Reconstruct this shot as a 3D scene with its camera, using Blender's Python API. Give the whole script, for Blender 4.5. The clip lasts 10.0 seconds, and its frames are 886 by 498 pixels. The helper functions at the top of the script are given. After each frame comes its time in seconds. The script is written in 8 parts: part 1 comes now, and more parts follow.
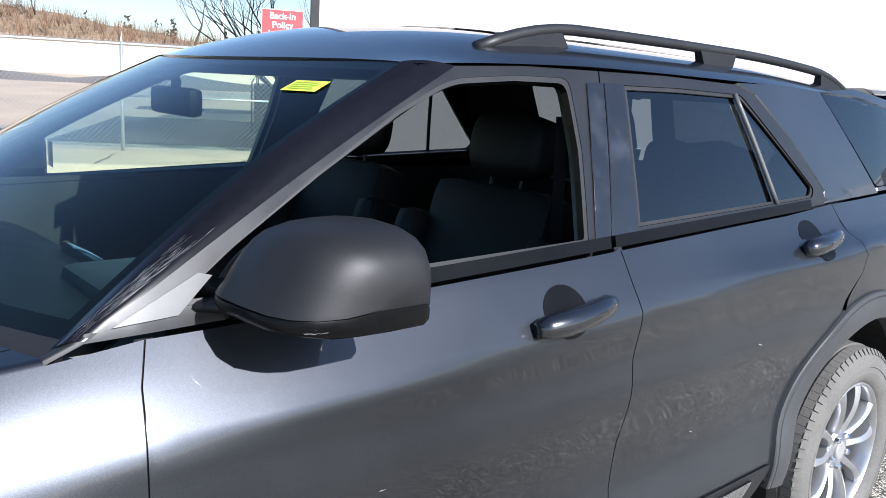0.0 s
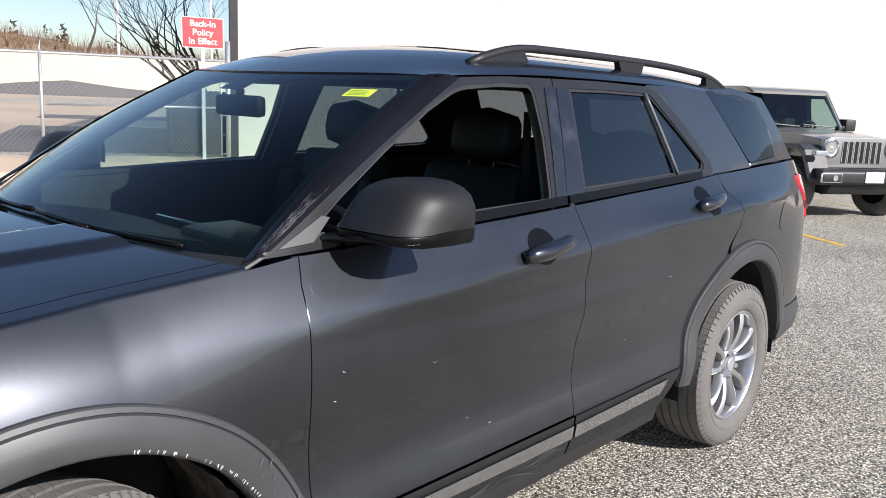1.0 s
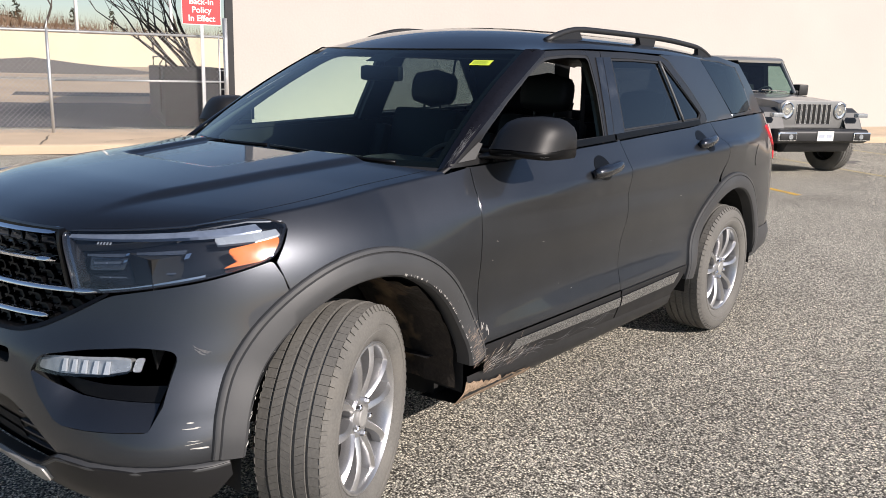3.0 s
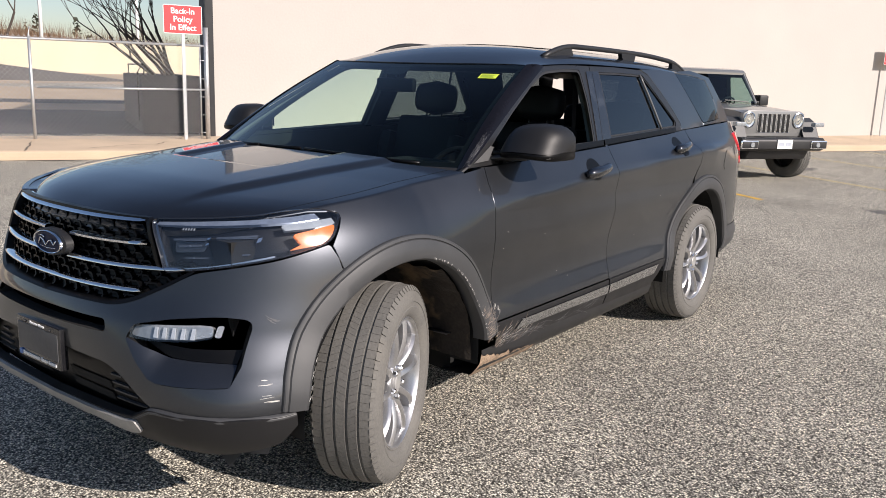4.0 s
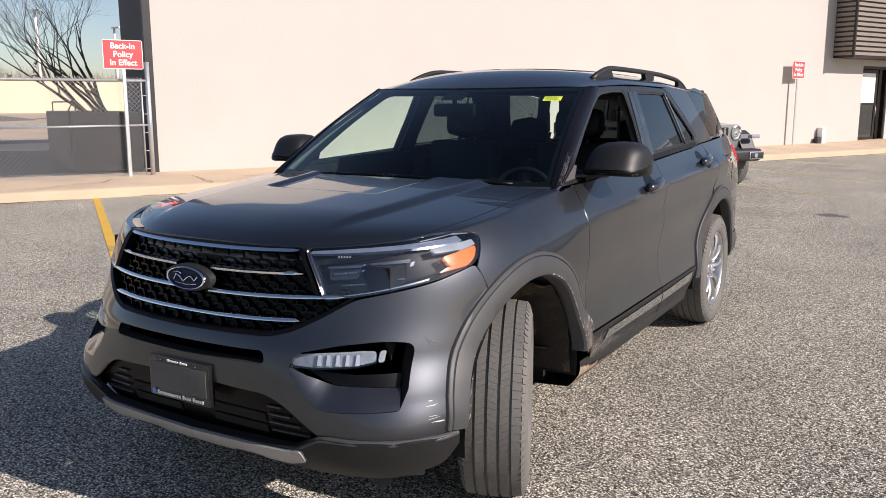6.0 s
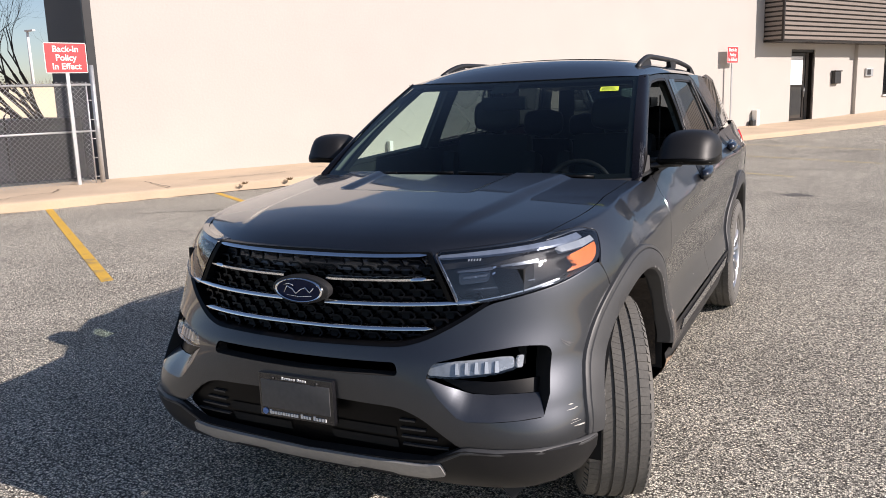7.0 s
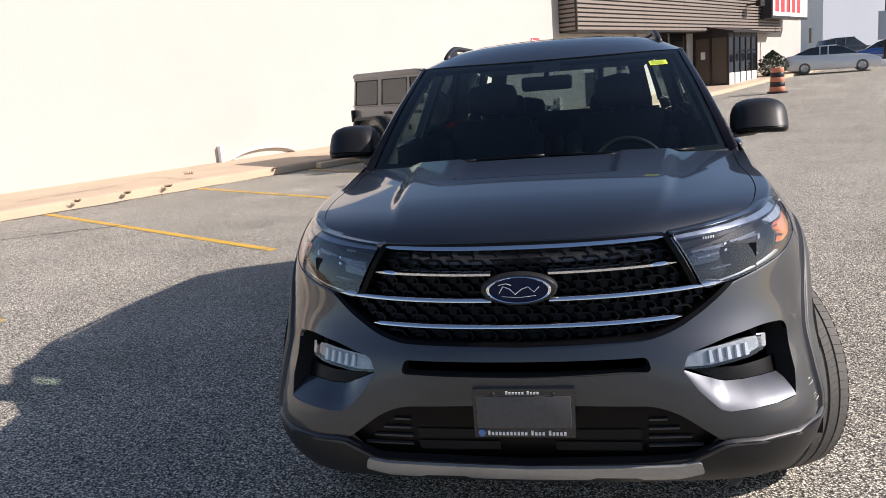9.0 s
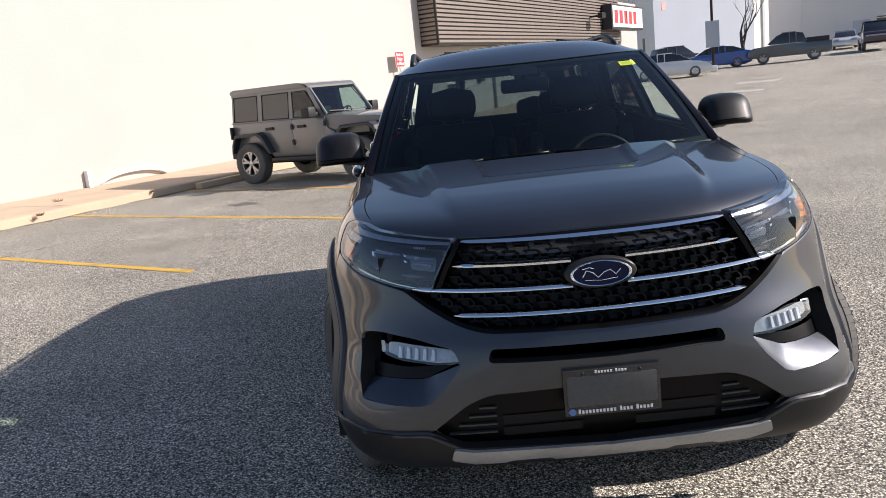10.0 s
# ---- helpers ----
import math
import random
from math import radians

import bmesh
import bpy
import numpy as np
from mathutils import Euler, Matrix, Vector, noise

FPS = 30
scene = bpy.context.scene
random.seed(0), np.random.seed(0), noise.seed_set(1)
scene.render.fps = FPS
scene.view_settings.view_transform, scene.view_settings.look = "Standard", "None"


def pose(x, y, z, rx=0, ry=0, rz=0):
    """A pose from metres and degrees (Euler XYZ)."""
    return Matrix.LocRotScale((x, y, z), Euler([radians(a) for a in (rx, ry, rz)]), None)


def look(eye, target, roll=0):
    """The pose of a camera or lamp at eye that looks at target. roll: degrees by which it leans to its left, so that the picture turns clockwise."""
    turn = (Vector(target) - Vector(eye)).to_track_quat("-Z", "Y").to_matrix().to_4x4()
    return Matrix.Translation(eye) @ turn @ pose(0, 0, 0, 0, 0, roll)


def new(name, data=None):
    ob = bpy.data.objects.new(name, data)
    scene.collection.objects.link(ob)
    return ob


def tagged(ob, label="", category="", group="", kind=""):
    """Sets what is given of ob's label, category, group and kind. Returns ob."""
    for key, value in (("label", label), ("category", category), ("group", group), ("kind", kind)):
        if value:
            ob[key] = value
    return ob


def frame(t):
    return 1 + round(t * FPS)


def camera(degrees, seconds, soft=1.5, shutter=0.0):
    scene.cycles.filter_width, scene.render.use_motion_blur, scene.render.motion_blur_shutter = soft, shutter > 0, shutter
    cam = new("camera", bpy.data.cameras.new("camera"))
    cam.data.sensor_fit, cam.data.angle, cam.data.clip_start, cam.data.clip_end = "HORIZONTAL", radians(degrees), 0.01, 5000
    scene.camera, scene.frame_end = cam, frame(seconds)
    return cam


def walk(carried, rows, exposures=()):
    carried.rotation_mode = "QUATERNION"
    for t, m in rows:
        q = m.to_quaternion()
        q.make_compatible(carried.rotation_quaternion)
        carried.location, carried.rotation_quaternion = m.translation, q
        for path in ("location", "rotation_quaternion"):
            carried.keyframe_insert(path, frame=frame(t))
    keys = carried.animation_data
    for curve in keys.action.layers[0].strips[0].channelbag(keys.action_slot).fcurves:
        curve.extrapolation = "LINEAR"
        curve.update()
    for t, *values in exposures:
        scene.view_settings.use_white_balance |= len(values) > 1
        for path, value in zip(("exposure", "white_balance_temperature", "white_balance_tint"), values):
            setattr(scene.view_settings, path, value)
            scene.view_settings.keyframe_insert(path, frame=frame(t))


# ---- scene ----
cam = camera(56.9, 10.0, soft=0.9)
PATH = [
    (0, (2.009, 0.155, 1.579), (0.51, 1.42, 1.188), 3.2),
    (0.5, (2.24, -0.212, 1.583), (0.844, 1.167, 1.197), 2.6),
    (1, (2.369, -0.567, 1.573), (1.023, 0.864, 1.198), 2.3),
    (1.5, (2.515, -0.906, 1.581), (1.204, 0.556, 1.201), 2.1),
    (2, (2.699, -1.208, 1.547), (1.403, 0.262, 1.148), 1.7),
    (2.5, (2.745, -1.465, 1.554), (1.461, 0.01, 1.135), 1.6),
    (3, (2.72, -1.793, 1.542), (1.456, -0.305, 1.107), 1.6),
    (4.3, (2.862, -2.375, 1.557), (1.677, -0.814, 1.158), 1.9),
    (4.5, (2.842, -2.439, 1.549), (1.667, -0.868, 1.161), 1.8),
    (5, (2.719, -2.682, 1.541), (1.571, -1.085, 1.177), 1.2),
    (5.2, (2.661, -2.752, 1.543), (1.528, -1.143, 1.186), 1.0),
    (6.3, (2.07, -2.839, 1.53), (1.07, -1.143, 1.179), -0.6),
    (6.5, (1.948, -2.884, 1.518), (0.978, -1.171, 1.165), -1.0),
    (7, (1.636, -3.04, 1.551), (0.739, -1.29, 1.185), -1.9),
    (7.5, (1.267, -3.053, 1.526), (0.461, -1.263, 1.145), -2.5),
    (8, (0.941, -3.048, 1.536), (0.23, -1.22, 1.144), -3.1),
    (8.5, (0.572, -3.141, 1.545), (-0.008, -1.269, 1.149), -3.7),
    (9, (0.287, -3.202, 1.538), (-0.131, -1.286, 1.144), -4.4),
    (9.5, (-0.038, -3.241, 1.542), (-0.284, -1.295, 1.153), -5.0),
    (10, (-0.383, -3.354, 1.546), (-0.455, -1.394, 1.156), -6.0),
]
walk(cam, [(t, look(eye, target, roll)) for t, eye, target, roll in PATH],
     ((0, 1.0, 5450, 12), (1, 0.66, 5820, 14), (2, 0.46, 6130, 14), (5, 0.36, 6220, 17), (6.5, 0.36, 6230, 18), (8, 0.47, 6200, 17), (10, 0.54, 6150, 17)))

# ---- world, sun, exposure ----
SUN_WAY = Vector((1.68, 0.12, 1.0)).normalized()      # towards the sun
world = bpy.data.worlds.new("sky")
scene.world = world
world.use_nodes = True
wn = world.node_tree.nodes
sky = wn.new("ShaderNodeTexSky")
sky.sky_type, sky.sun_disc = "NISHITA", False
sky.sun_elevation, sky.sun_rotation = math.asin(SUN_WAY.z), math.atan2(SUN_WAY.x, SUN_WAY.y)
sky.air_density, sky.dust_density, sky.ozone_density = 1.0, 0.6, 1.0
world.node_tree.links.new(sky.outputs[0], wn["Background"].inputs[0])
wn["Background"].inputs[1].default_value = 0.078
sun_lamp = new("sun", bpy.data.lights.new("sun", "SUN"))
sun_lamp.data.energy, sun_lamp.data.angle, sun_lamp.data.color = 5.0, radians(0.55), (1.0, 0.90, 0.77)
sun_lamp.matrix_world = look((0, 0, 30), Vector((0, 0, 30)) - SUN_WAY)

# ---- materials ----
MATS = {}


def nodes_of(name):
    m = bpy.data.materials.new(name)
    m.use_nodes = True
    MATS[name] = m
    return m, m.node_tree.nodes, m.node_tree.links, m.node_tree.nodes["Principled BSDF"]


def surface(name, color, rough=0.5, metal=0.0, scale=8.0, vary=0.15, fine=60.0, bump=0.0, bump_scale=None, coat=0.0,
            spec=0.5, rough_vary=0.1, second=None, spots=0.0, spot_color=(0.3, 0.3, 0.3), random_tone=0.0, coat_ior=1.5, coat_rough=0.03):
    """A surface with broad and fine variation of tone and gloss, and a fine relief."""
    m, n, l, p = nodes_of(name)
    tc = n.new("ShaderNodeTexCoord")
    broad, grain = n.new("ShaderNodeTexNoise"), n.new("ShaderNodeTexNoise")
    broad.inputs["Scale"].default_value, broad.inputs["Detail"].default_value = scale, 4
    grain.inputs["Scale"].default_value, grain.inputs["Detail"].default_value = fine, 3
    for t in (broad, grain):
        l.new(tc.outputs["Object"], t.inputs["Vector"])
    ramp = n.new("ShaderNodeMix")
    ramp.data_type = "RGBA"
    lo = [c * (1 - vary) for c in color]
    hi = [min(1, c * (1 + vary)) for c in (second or color)]
    ramp.inputs["A"].default_value, ramp.inputs["B"].default_value = (*lo, 1), (*hi, 1)
    add = n.new("ShaderNodeMath")
    add.operation = "MULTIPLY_ADD"
    add.inputs[1].default_value = 0.5
    l.new(grain.outputs[0], add.inputs[0])
    half = n.new("ShaderNodeMath")
    half.operation = "MULTIPLY"
    half.inputs[1].default_value = 0.5
    l.new(broad.outputs[0], half.inputs[0])
    l.new(half.outputs[0], add.inputs[2])
    rng = n.new("ShaderNodeMapRange")
    rng.inputs["From Min"].default_value, rng.inputs["From Max"].default_value = 0.3, 0.7
    l.new(add.outputs[0], rng.inputs["Value"])
    l.new(rng.outputs[0], ramp.inputs["Factor"])
    out = ramp.outputs["Result"]
    if spots:
        sp = n.new("ShaderNodeTexNoise")
        sp.inputs["Scale"].default_value, sp.inputs["Detail"].default_value = scale * 0.6, 6
        l.new(tc.outputs["Object"], sp.inputs["Vector"])
        sr = n.new("ShaderNodeMapRange")
        sr.inputs["From Min"].default_value, sr.inputs["From Max"].default_value = 0.56, 0.72
        sr.inputs["To Max"].default_value = spots
        l.new(sp.outputs[0], sr.inputs["Value"])
        mx = n.new("ShaderNodeMix")
        mx.data_type = "RGBA"
        mx.inputs["B"].default_value = (*spot_color, 1)
        l.new(sr.outputs[0], mx.inputs["Factor"])
        l.new(out, mx.inputs["A"])
        out = mx.outputs["Result"]
    if random_tone:
        oi, hsv = n.new("ShaderNodeObjectInfo"), n.new("ShaderNodeHueSaturation")
        mr = n.new("ShaderNodeMapRange")
        mr.inputs["To Min"].default_value, mr.inputs["To Max"].default_value = 1 - random_tone, 1 + random_tone
        l.new(oi.outputs["Random"], mr.inputs["Value"])
        l.new(mr.outputs[0], hsv.inputs["Value"])
        l.new(out, hsv.inputs["Color"])
        out = hsv.outputs[0]
    l.new(out, p.inputs["Base Color"])
    rr = n.new("ShaderNodeMapRange")
    rr.inputs["To Min"].default_value, rr.inputs["To Max"].default_value = max(0.02, rough - rough_vary), min(1, rough + rough_vary)
    l.new(broad.outputs[0], rr.inputs["Value"])
    l.new(rr.outputs[0], p.inputs["Roughness"])
    p.inputs["Metallic"].default_value = metal
    p.inputs["Specular IOR Level"].default_value = spec
    if coat:
        p.inputs["Coat Weight"].default_value, p.inputs["Coat Roughness"].default_value, p.inputs["Coat IOR"].default_value = coat, coat_rough, coat_ior
    if bump:
        b = n.new("ShaderNodeBump")
        b.inputs["Strength"].default_value, b.inputs["Distance"].default_value = bump, min(0.01, 0.3 / (bump_scale or fine))
        src = grain
        if bump_scale:
            src = n.new("ShaderNodeTexNoise")
            src.inputs["Scale"].default_value, src.inputs["Detail"].default_value = bump_scale, 3
            l.new(tc.outputs["Object"], src.inputs["Vector"])
        l.new(src.outputs[0], b.inputs["Height"])
        l.new(b.outputs[0], p.inputs["Normal"])
    return m


def pane(name, tint, gloss=0.06, rough=0.0):
    """Thin glass: tinted see-through with a Fresnel reflection."""
    m, n, l, p = nodes_of(name)
    n.remove(p)
    tr, gl, mix, fr = n.new("ShaderNodeBsdfTransparent"), n.new("ShaderNodeBsdfGlossy"), n.new("ShaderNodeMixShader"), n.new("ShaderNodeLayerWeight")
    tr.inputs[0].default_value = (*tint, 1)
    gl.inputs["Roughness"].default_value = rough
    fr.inputs["Blend"].default_value = 0.5
    power, ramp = n.new("ShaderNodeMath"), n.new("ShaderNodeMath")
    power.operation, power.inputs[1].default_value = "POWER", 4.0
    ramp.operation, ramp.inputs[1].default_value, ramp.inputs[2].default_value = "MULTIPLY_ADD", 0.92, gloss
    l.new(fr.outputs["Facing"], power.inputs[0])
    l.new(power.outputs[0], ramp.inputs[0])
    l.new(ramp.outputs[0], mix.inputs[0])
    l.new(tr.outputs[0], mix.inputs[1])
    l.new(gl.outputs[0], mix.inputs[2])
    l.new(mix.outputs[0], n["Material Output"].inputs[0])
    return m


def asphalt_material():
    m, n, l, p = nodes_of("asphalt")
    tc = n.new("ShaderNodeTexCoord")

    def noise_tex(scale, detail=3):
        t = n.new("ShaderNodeTexNoise")
        t.inputs["Scale"].default_value, t.inputs["Detail"].default_value = scale, detail
        l.new(tc.outputs["Object"], t.inputs["Vector"])
        return t
    stones = n.new("ShaderNodeTexVoronoi")
    stones.inputs["Scale"].default_value = 132
    l.new(tc.outputs["Object"], stones.inputs["Vector"])
    bw = n.new("ShaderNodeSeparateColor")
    l.new(stones.outputs["Color"], bw.inputs[0])
    tone = n.new("ShaderNodeValToRGB")
    tone.color_ramp.elements[0].position, tone.color_ramp.elements[0].color = 0.0, (0.060, 0.055, 0.047, 1)
    tone.color_ramp.elements[1].position, tone.color_ramp.elements[1].color = 1.0, (0.69, 0.635, 0.51, 1)
    e = tone.color_ramp.elements.new(0.45)
    e.color = (0.236, 0.222, 0.189, 1)
    e = tone.color_ramp.elements.new(0.75)
    e.color = (0.49, 0.463, 0.393, 1)
    l.new(bw.outputs[0], tone.inputs[0])
    patch, big = noise_tex(0.9, 5), noise_tex(0.12, 4)
    mul = n.new("ShaderNodeMix")
    mul.data_type, mul.blend_type = "RGBA", "MULTIPLY"
    mul.inputs["Factor"].default_value = 1.0
    both = n.new("ShaderNodeMath")
    l.new(patch.outputs[0], both.inputs[0])
    l.new(big.outputs[0], both.inputs[1])
    mr = n.new("ShaderNodeMapRange")
    mr.inputs["From Min"].default_value, mr.inputs["From Max"].default_value = 0.7, 1.35
    mr.inputs["To Min"].default_value, mr.inputs["To Max"].default_value = 0.75, 1.2
    l.new(both.outputs[0], mr.inputs["Value"])
    clump, cr, cm = noise_tex(66, 2), n.new("ShaderNodeMapRange"), n.new("ShaderNodeMath")
    cr.inputs["From Min"].default_value, cr.inputs["From Max"].default_value = 0.32, 0.68
    cr.inputs["To Min"].default_value, cr.inputs["To Max"].default_value = 0.60, 1.42
    cm.operation = "MULTIPLY"
    l.new(clump.outputs[0], cr.inputs["Value"])
    l.new(cr.outputs[0], cm.inputs[0])
    l.new(mr.outputs[0], cm.inputs[1])
    l.new(tone.outputs[0], mul.inputs["A"])
    l.new(cm.outputs[0], mul.inputs["B"])
    # dark gaps between the stones
    gap, dark = n.new("ShaderNodeMapRange"), n.new("ShaderNodeMix")
    gap.inputs["From Min"].default_value, gap.inputs["From Max"].default_value = 0.35, 0.75
    gap.inputs["To Min"].default_value, gap.inputs["To Max"].default_value = 1.70, 0.22
    dark.data_type, dark.blend_type = "RGBA", "MULTIPLY"
    dark.inputs["Factor"].default_value = 1.0
    l.new(stones.outputs["Distance"], gap.inputs["Value"])
    l.new(mul.outputs["Result"], dark.inputs["A"])
    l.new(gap.outputs[0], dark.inputs["B"])
    l.new(dark.outputs["Result"], p.inputs["Base Color"])
    p.inputs["Roughness"].default_value = 0.85
    p.inputs["Specular IOR Level"].default_value = 0.25
    b = n.new("ShaderNodeBump")
    b.inputs["Strength"].default_value, b.inputs["Distance"].default_value = 0.55, 0.006
    l.new(stones.outputs["Distance"], b.inputs["Height"])
    b.invert = True
    l.new(b.outputs[0], p.inputs["Normal"])
    return m


ASPHALT = asphalt_material()
WALL = surface("white_wall_paint", (0.485, 0.457, 0.422), 0.8, scale=0.8, vary=0.05, fine=30, bump=0.25, bump_scale=18, spots=0.12, spot_color=(0.62, 0.58, 0.52))
# dark grey holding the end wall's shade; dock and roof slab share it
WALL_SHADED = surface("shade_darkened_wall", (0.085, 0.08, 0.08), 0.85, scale=1.5, vary=0.15, bump=0.2)
CONCRETE = surface("tan_concrete", (0.56, 0.435, 0.305), 0.9, scale=1.2, vary=0.14, fine=70, bump=0.35, spots=0.35, spot_color=(0.32, 0.27, 0.22))
YELLOW = surface("yellow_line_paint", (0.66, 0.40, 0.05), 0.75, scale=6, vary=0.15, fine=90, bump=0.3, spots=0.8, spot_color=(0.22, 0.19, 0.13))
PALE_YELLOW = surface("faded_line_paint", (0.46, 0.38, 0.20), 0.8, scale=6, vary=0.2, fine=90, bump=0.3, spots=0.9, spot_color=(0.2, 0.19, 0.16))
WIRE = surface("zinc_wire", (0.40, 0.40, 0.40), 0.5, 0.15, scale=14, vary=0.15)
GALV = surface("galvanised_steel", (0.55, 0.56, 0.57), 0.42, 0.75, scale=14, vary=0.15)
SIGN_RED = surface("red_sign_paint", (0.75, 0.055, 0.06), 0.45, scale=5, vary=0.06)
SIGN_WHITE = surface("white_sign_paint", (0.85, 0.84, 0.82), 0.5, scale=5, vary=0.03)
DARK_STEEL = surface("black_downspout", (0.025, 0.025, 0.027), 0.45, scale=5, vary=0.2)
BROWN_SLAT = surface("brown_metal_slat", (0.235, 0.195, 0.165), 0.5, 0.1, scale=2.5, vary=0.1)
BRONZE = surface("dark_bronze_metal", (0.03, 0.025, 0.022), 0.4, 0.5, scale=4, vary=0.2)
BARK = surface("bark", (0.075, 0.06, 0.05), 0.9, scale=12, vary=0.3, bump=0.5)
DRY_GRASS = surface("dry_grass", (0.19, 0.13, 0.075), 0.95, scale=0.5, vary=0.45, fine=4, second=(0.30, 0.21, 0.12), bump=0.8)
PAINT = surface("dark_grey_metallic_paint", (0.058, 0.062, 0.071), 0.40, 0.95, scale=1.6, vary=0.30, fine=650, coat=1.0, rough_vary=0.02, second=(0.066, 0.071, 0.081), coat_ior=1.40, coat_rough=0.03)
SATIN = surface("satin_grey_plastic", (0.013, 0.013, 0.014), 0.48, spec=0.32, scale=9, vary=0.12, fine=300, bump=0.08)
CLAD = surface("matt_grey_cladding", (0.044, 0.045, 0.047), 0.45, scale=7, vary=0.15, fine=400, bump=0.10, spots=0.15, spot_color=(0.08, 0.075, 0.07))
BLACK_GLOSS = surface("gloss_black_trim", (0.012, 0.012, 0.014), 0.12, scale=5, vary=0.2, coat=0.6, rough_vary=0.05)
BLACK = surface("black_plastic", (0.014, 0.014, 0.015), 0.5, scale=10, vary=0.2)
# near-black; also carries the dark of unlit slots, gaps and openings
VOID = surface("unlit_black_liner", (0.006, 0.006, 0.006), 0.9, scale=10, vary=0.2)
LEATHER = surface("black_leather", (0.006, 0.006, 0.007), 0.55, spec=0.25, scale=8, vary=0.2, fine=160, bump=0.15)
CHROME = surface("chrome", (0.86, 0.88, 0.91), 0.10, 1.0, scale=6, vary=0.04, rough_vary=0.05)
DULL_CHROME = surface("satin_chrome", (0.55, 0.56, 0.58), 0.24, 1.0, scale=9, vary=0.1)
SILVER = surface("silver_skid_paint", (0.36, 0.355, 0.345), 0.42, 0.35, scale=8, vary=0.12)
ALLOY = surface("machined_alloy", (0.52, 0.52, 0.53), 0.33, 0.85, scale=10, vary=0.12, fine=200, spots=0.15, spot_color=(0.3, 0.28, 0.25))
RUBBER = surface("dusty_tyre_rubber", (0.125, 0.120, 0.110), 0.85, scale=7, vary=0.25, fine=120, bump=0.25, spots=0.35, spot_color=(0.19, 0.175, 0.15))
MUD = surface("dried_mud", (0.22, 0.16, 0.10), 0.95, scale=22, vary=0.45, fine=90, bump=0.9, second=(0.32, 0.23, 0.16), spots=0.95, spot_color=(0.03, 0.026, 0.022))
LAMP_CLEAR = pane("clear_lens", (0.90, 0.92, 0.94), 0.085)
AMBER = surface("amber_lens", (0.85, 0.20, 0.02), 0.18, scale=20, vary=0.12, coat=1.0)
RED_LENS = surface("red_tail_lens", (0.50, 0.015, 0.025), 0.15, scale=20, vary=0.15, coat=1.0)
REFLECTOR = surface("lamp_reflector", (0.62, 0.64, 0.66), 0.18, 1.0, scale=20, vary=0.1)
LAMP_WHITE = surface("white_light_guide", (0.30, 0.33, 0.37), 0.25, scale=20, vary=0.05)
SCREEN_GLASS = pane("windscreen_glass", (0.74, 0.91, 0.84), 0.026)
SIDE_GLASS = pane("side_glass", (0.90, 0.97, 0.93))
PRIVACY = pane("privacy_glass", (0.13, 0.15, 0.165), 0.10)
SAIL_GREY = surface("satin_grey_sail", (0.09, 0.09, 0.09), 0.33, scale=9, vary=0.1)
BLUE = surface("blue_enamel", (0.004, 0.010, 0.045), 0.4, scale=12, vary=0.15, spec=0.2)
STICKER = surface("yellow_green_sticker", (0.62, 0.74, 0.06), 0.6, scale=8, vary=0.06)
STICKER_INK = surface("sticker_ink", (0.30, 0.42, 0.05), 0.7, scale=8, vary=0.1)
PLATE_GREY = surface("grey_blank_plate", (0.075, 0.075, 0.078), 0.45, scale=9, vary=0.2)
SCUFF = surface("bare_white_scuff", (0.50, 0.49, 0.46), 0.7, scale=40, vary=0.2)
SCUFF_SOFT = surface("pale_smear", (0.10, 0.10, 0.105), 0.6, scale=30, vary=0.4)
TRIM_SMEARED = surface("smeared_gloss_black", (0.012, 0.012, 0.014), 0.14, scale=14, vary=0.2, coat=0.6, rough_vary=0.12, spots=0.7, spot_color=(0.040, 0.042, 0.048))
DUST_STREAK = surface("pinkish_dust", (0.27, 0.22, 0.18), 0.9, scale=40, vary=0.3)
SMEAR = surface("wiped_smear", (0.11, 0.112, 0.12), 0.5, scale=30, vary=0.4)
LIGHT_STRIP = surface("pale_light_strip", (0.66, 0.68, 0.70), 0.22, 0.3, scale=20, vary=0.08)
LIGHT_BAR = surface("smoked_light_bar", (0.20, 0.235, 0.31), 0.22, 0.3, scale=20, vary=0.15)
LAMP_FACET = surface("dim_lamp_facet", (0.13, 0.145, 0.17), 0.25, 0.7, scale=20, vary=0.2)
GRILLE_BLACK = surface("grille_black", (0.003, 0.003, 0.0035), 0.34, scale=10, vary=0.2, spec=0.16)
SCREEN_EDGE = surface("black_ceramic_edge", (0.004, 0.004, 0.005), 0.5, scale=10, vary=0.2, spec=0.1)
LAMP_BACK = surface("lamp_back_smoked", (0.005, 0.006, 0.009), 0.4, scale=12, vary=0.3, spec=0.15)
FOG_CLEAR = surface("milky_lamp_core", (0.34, 0.36, 0.38), 0.25, 0.4, scale=25, vary=0.25)
HANDLE_PAINT = surface("handle_paint", (0.06, 0.062, 0.07), 0.25, 0.9, scale=3, vary=0.08, coat=1.0)
FRAME_GREY = surface("window_frame_grey", (0.016, 0.016, 0.017), 0.30, scale=9, vary=0.1, fine=300, bump=0.05)
PILLAR_BLACK = surface("pillar_black", (0.007, 0.007, 0.010), 0.18, scale=5, vary=0.2, rough_vary=0.05, spec=0.14)

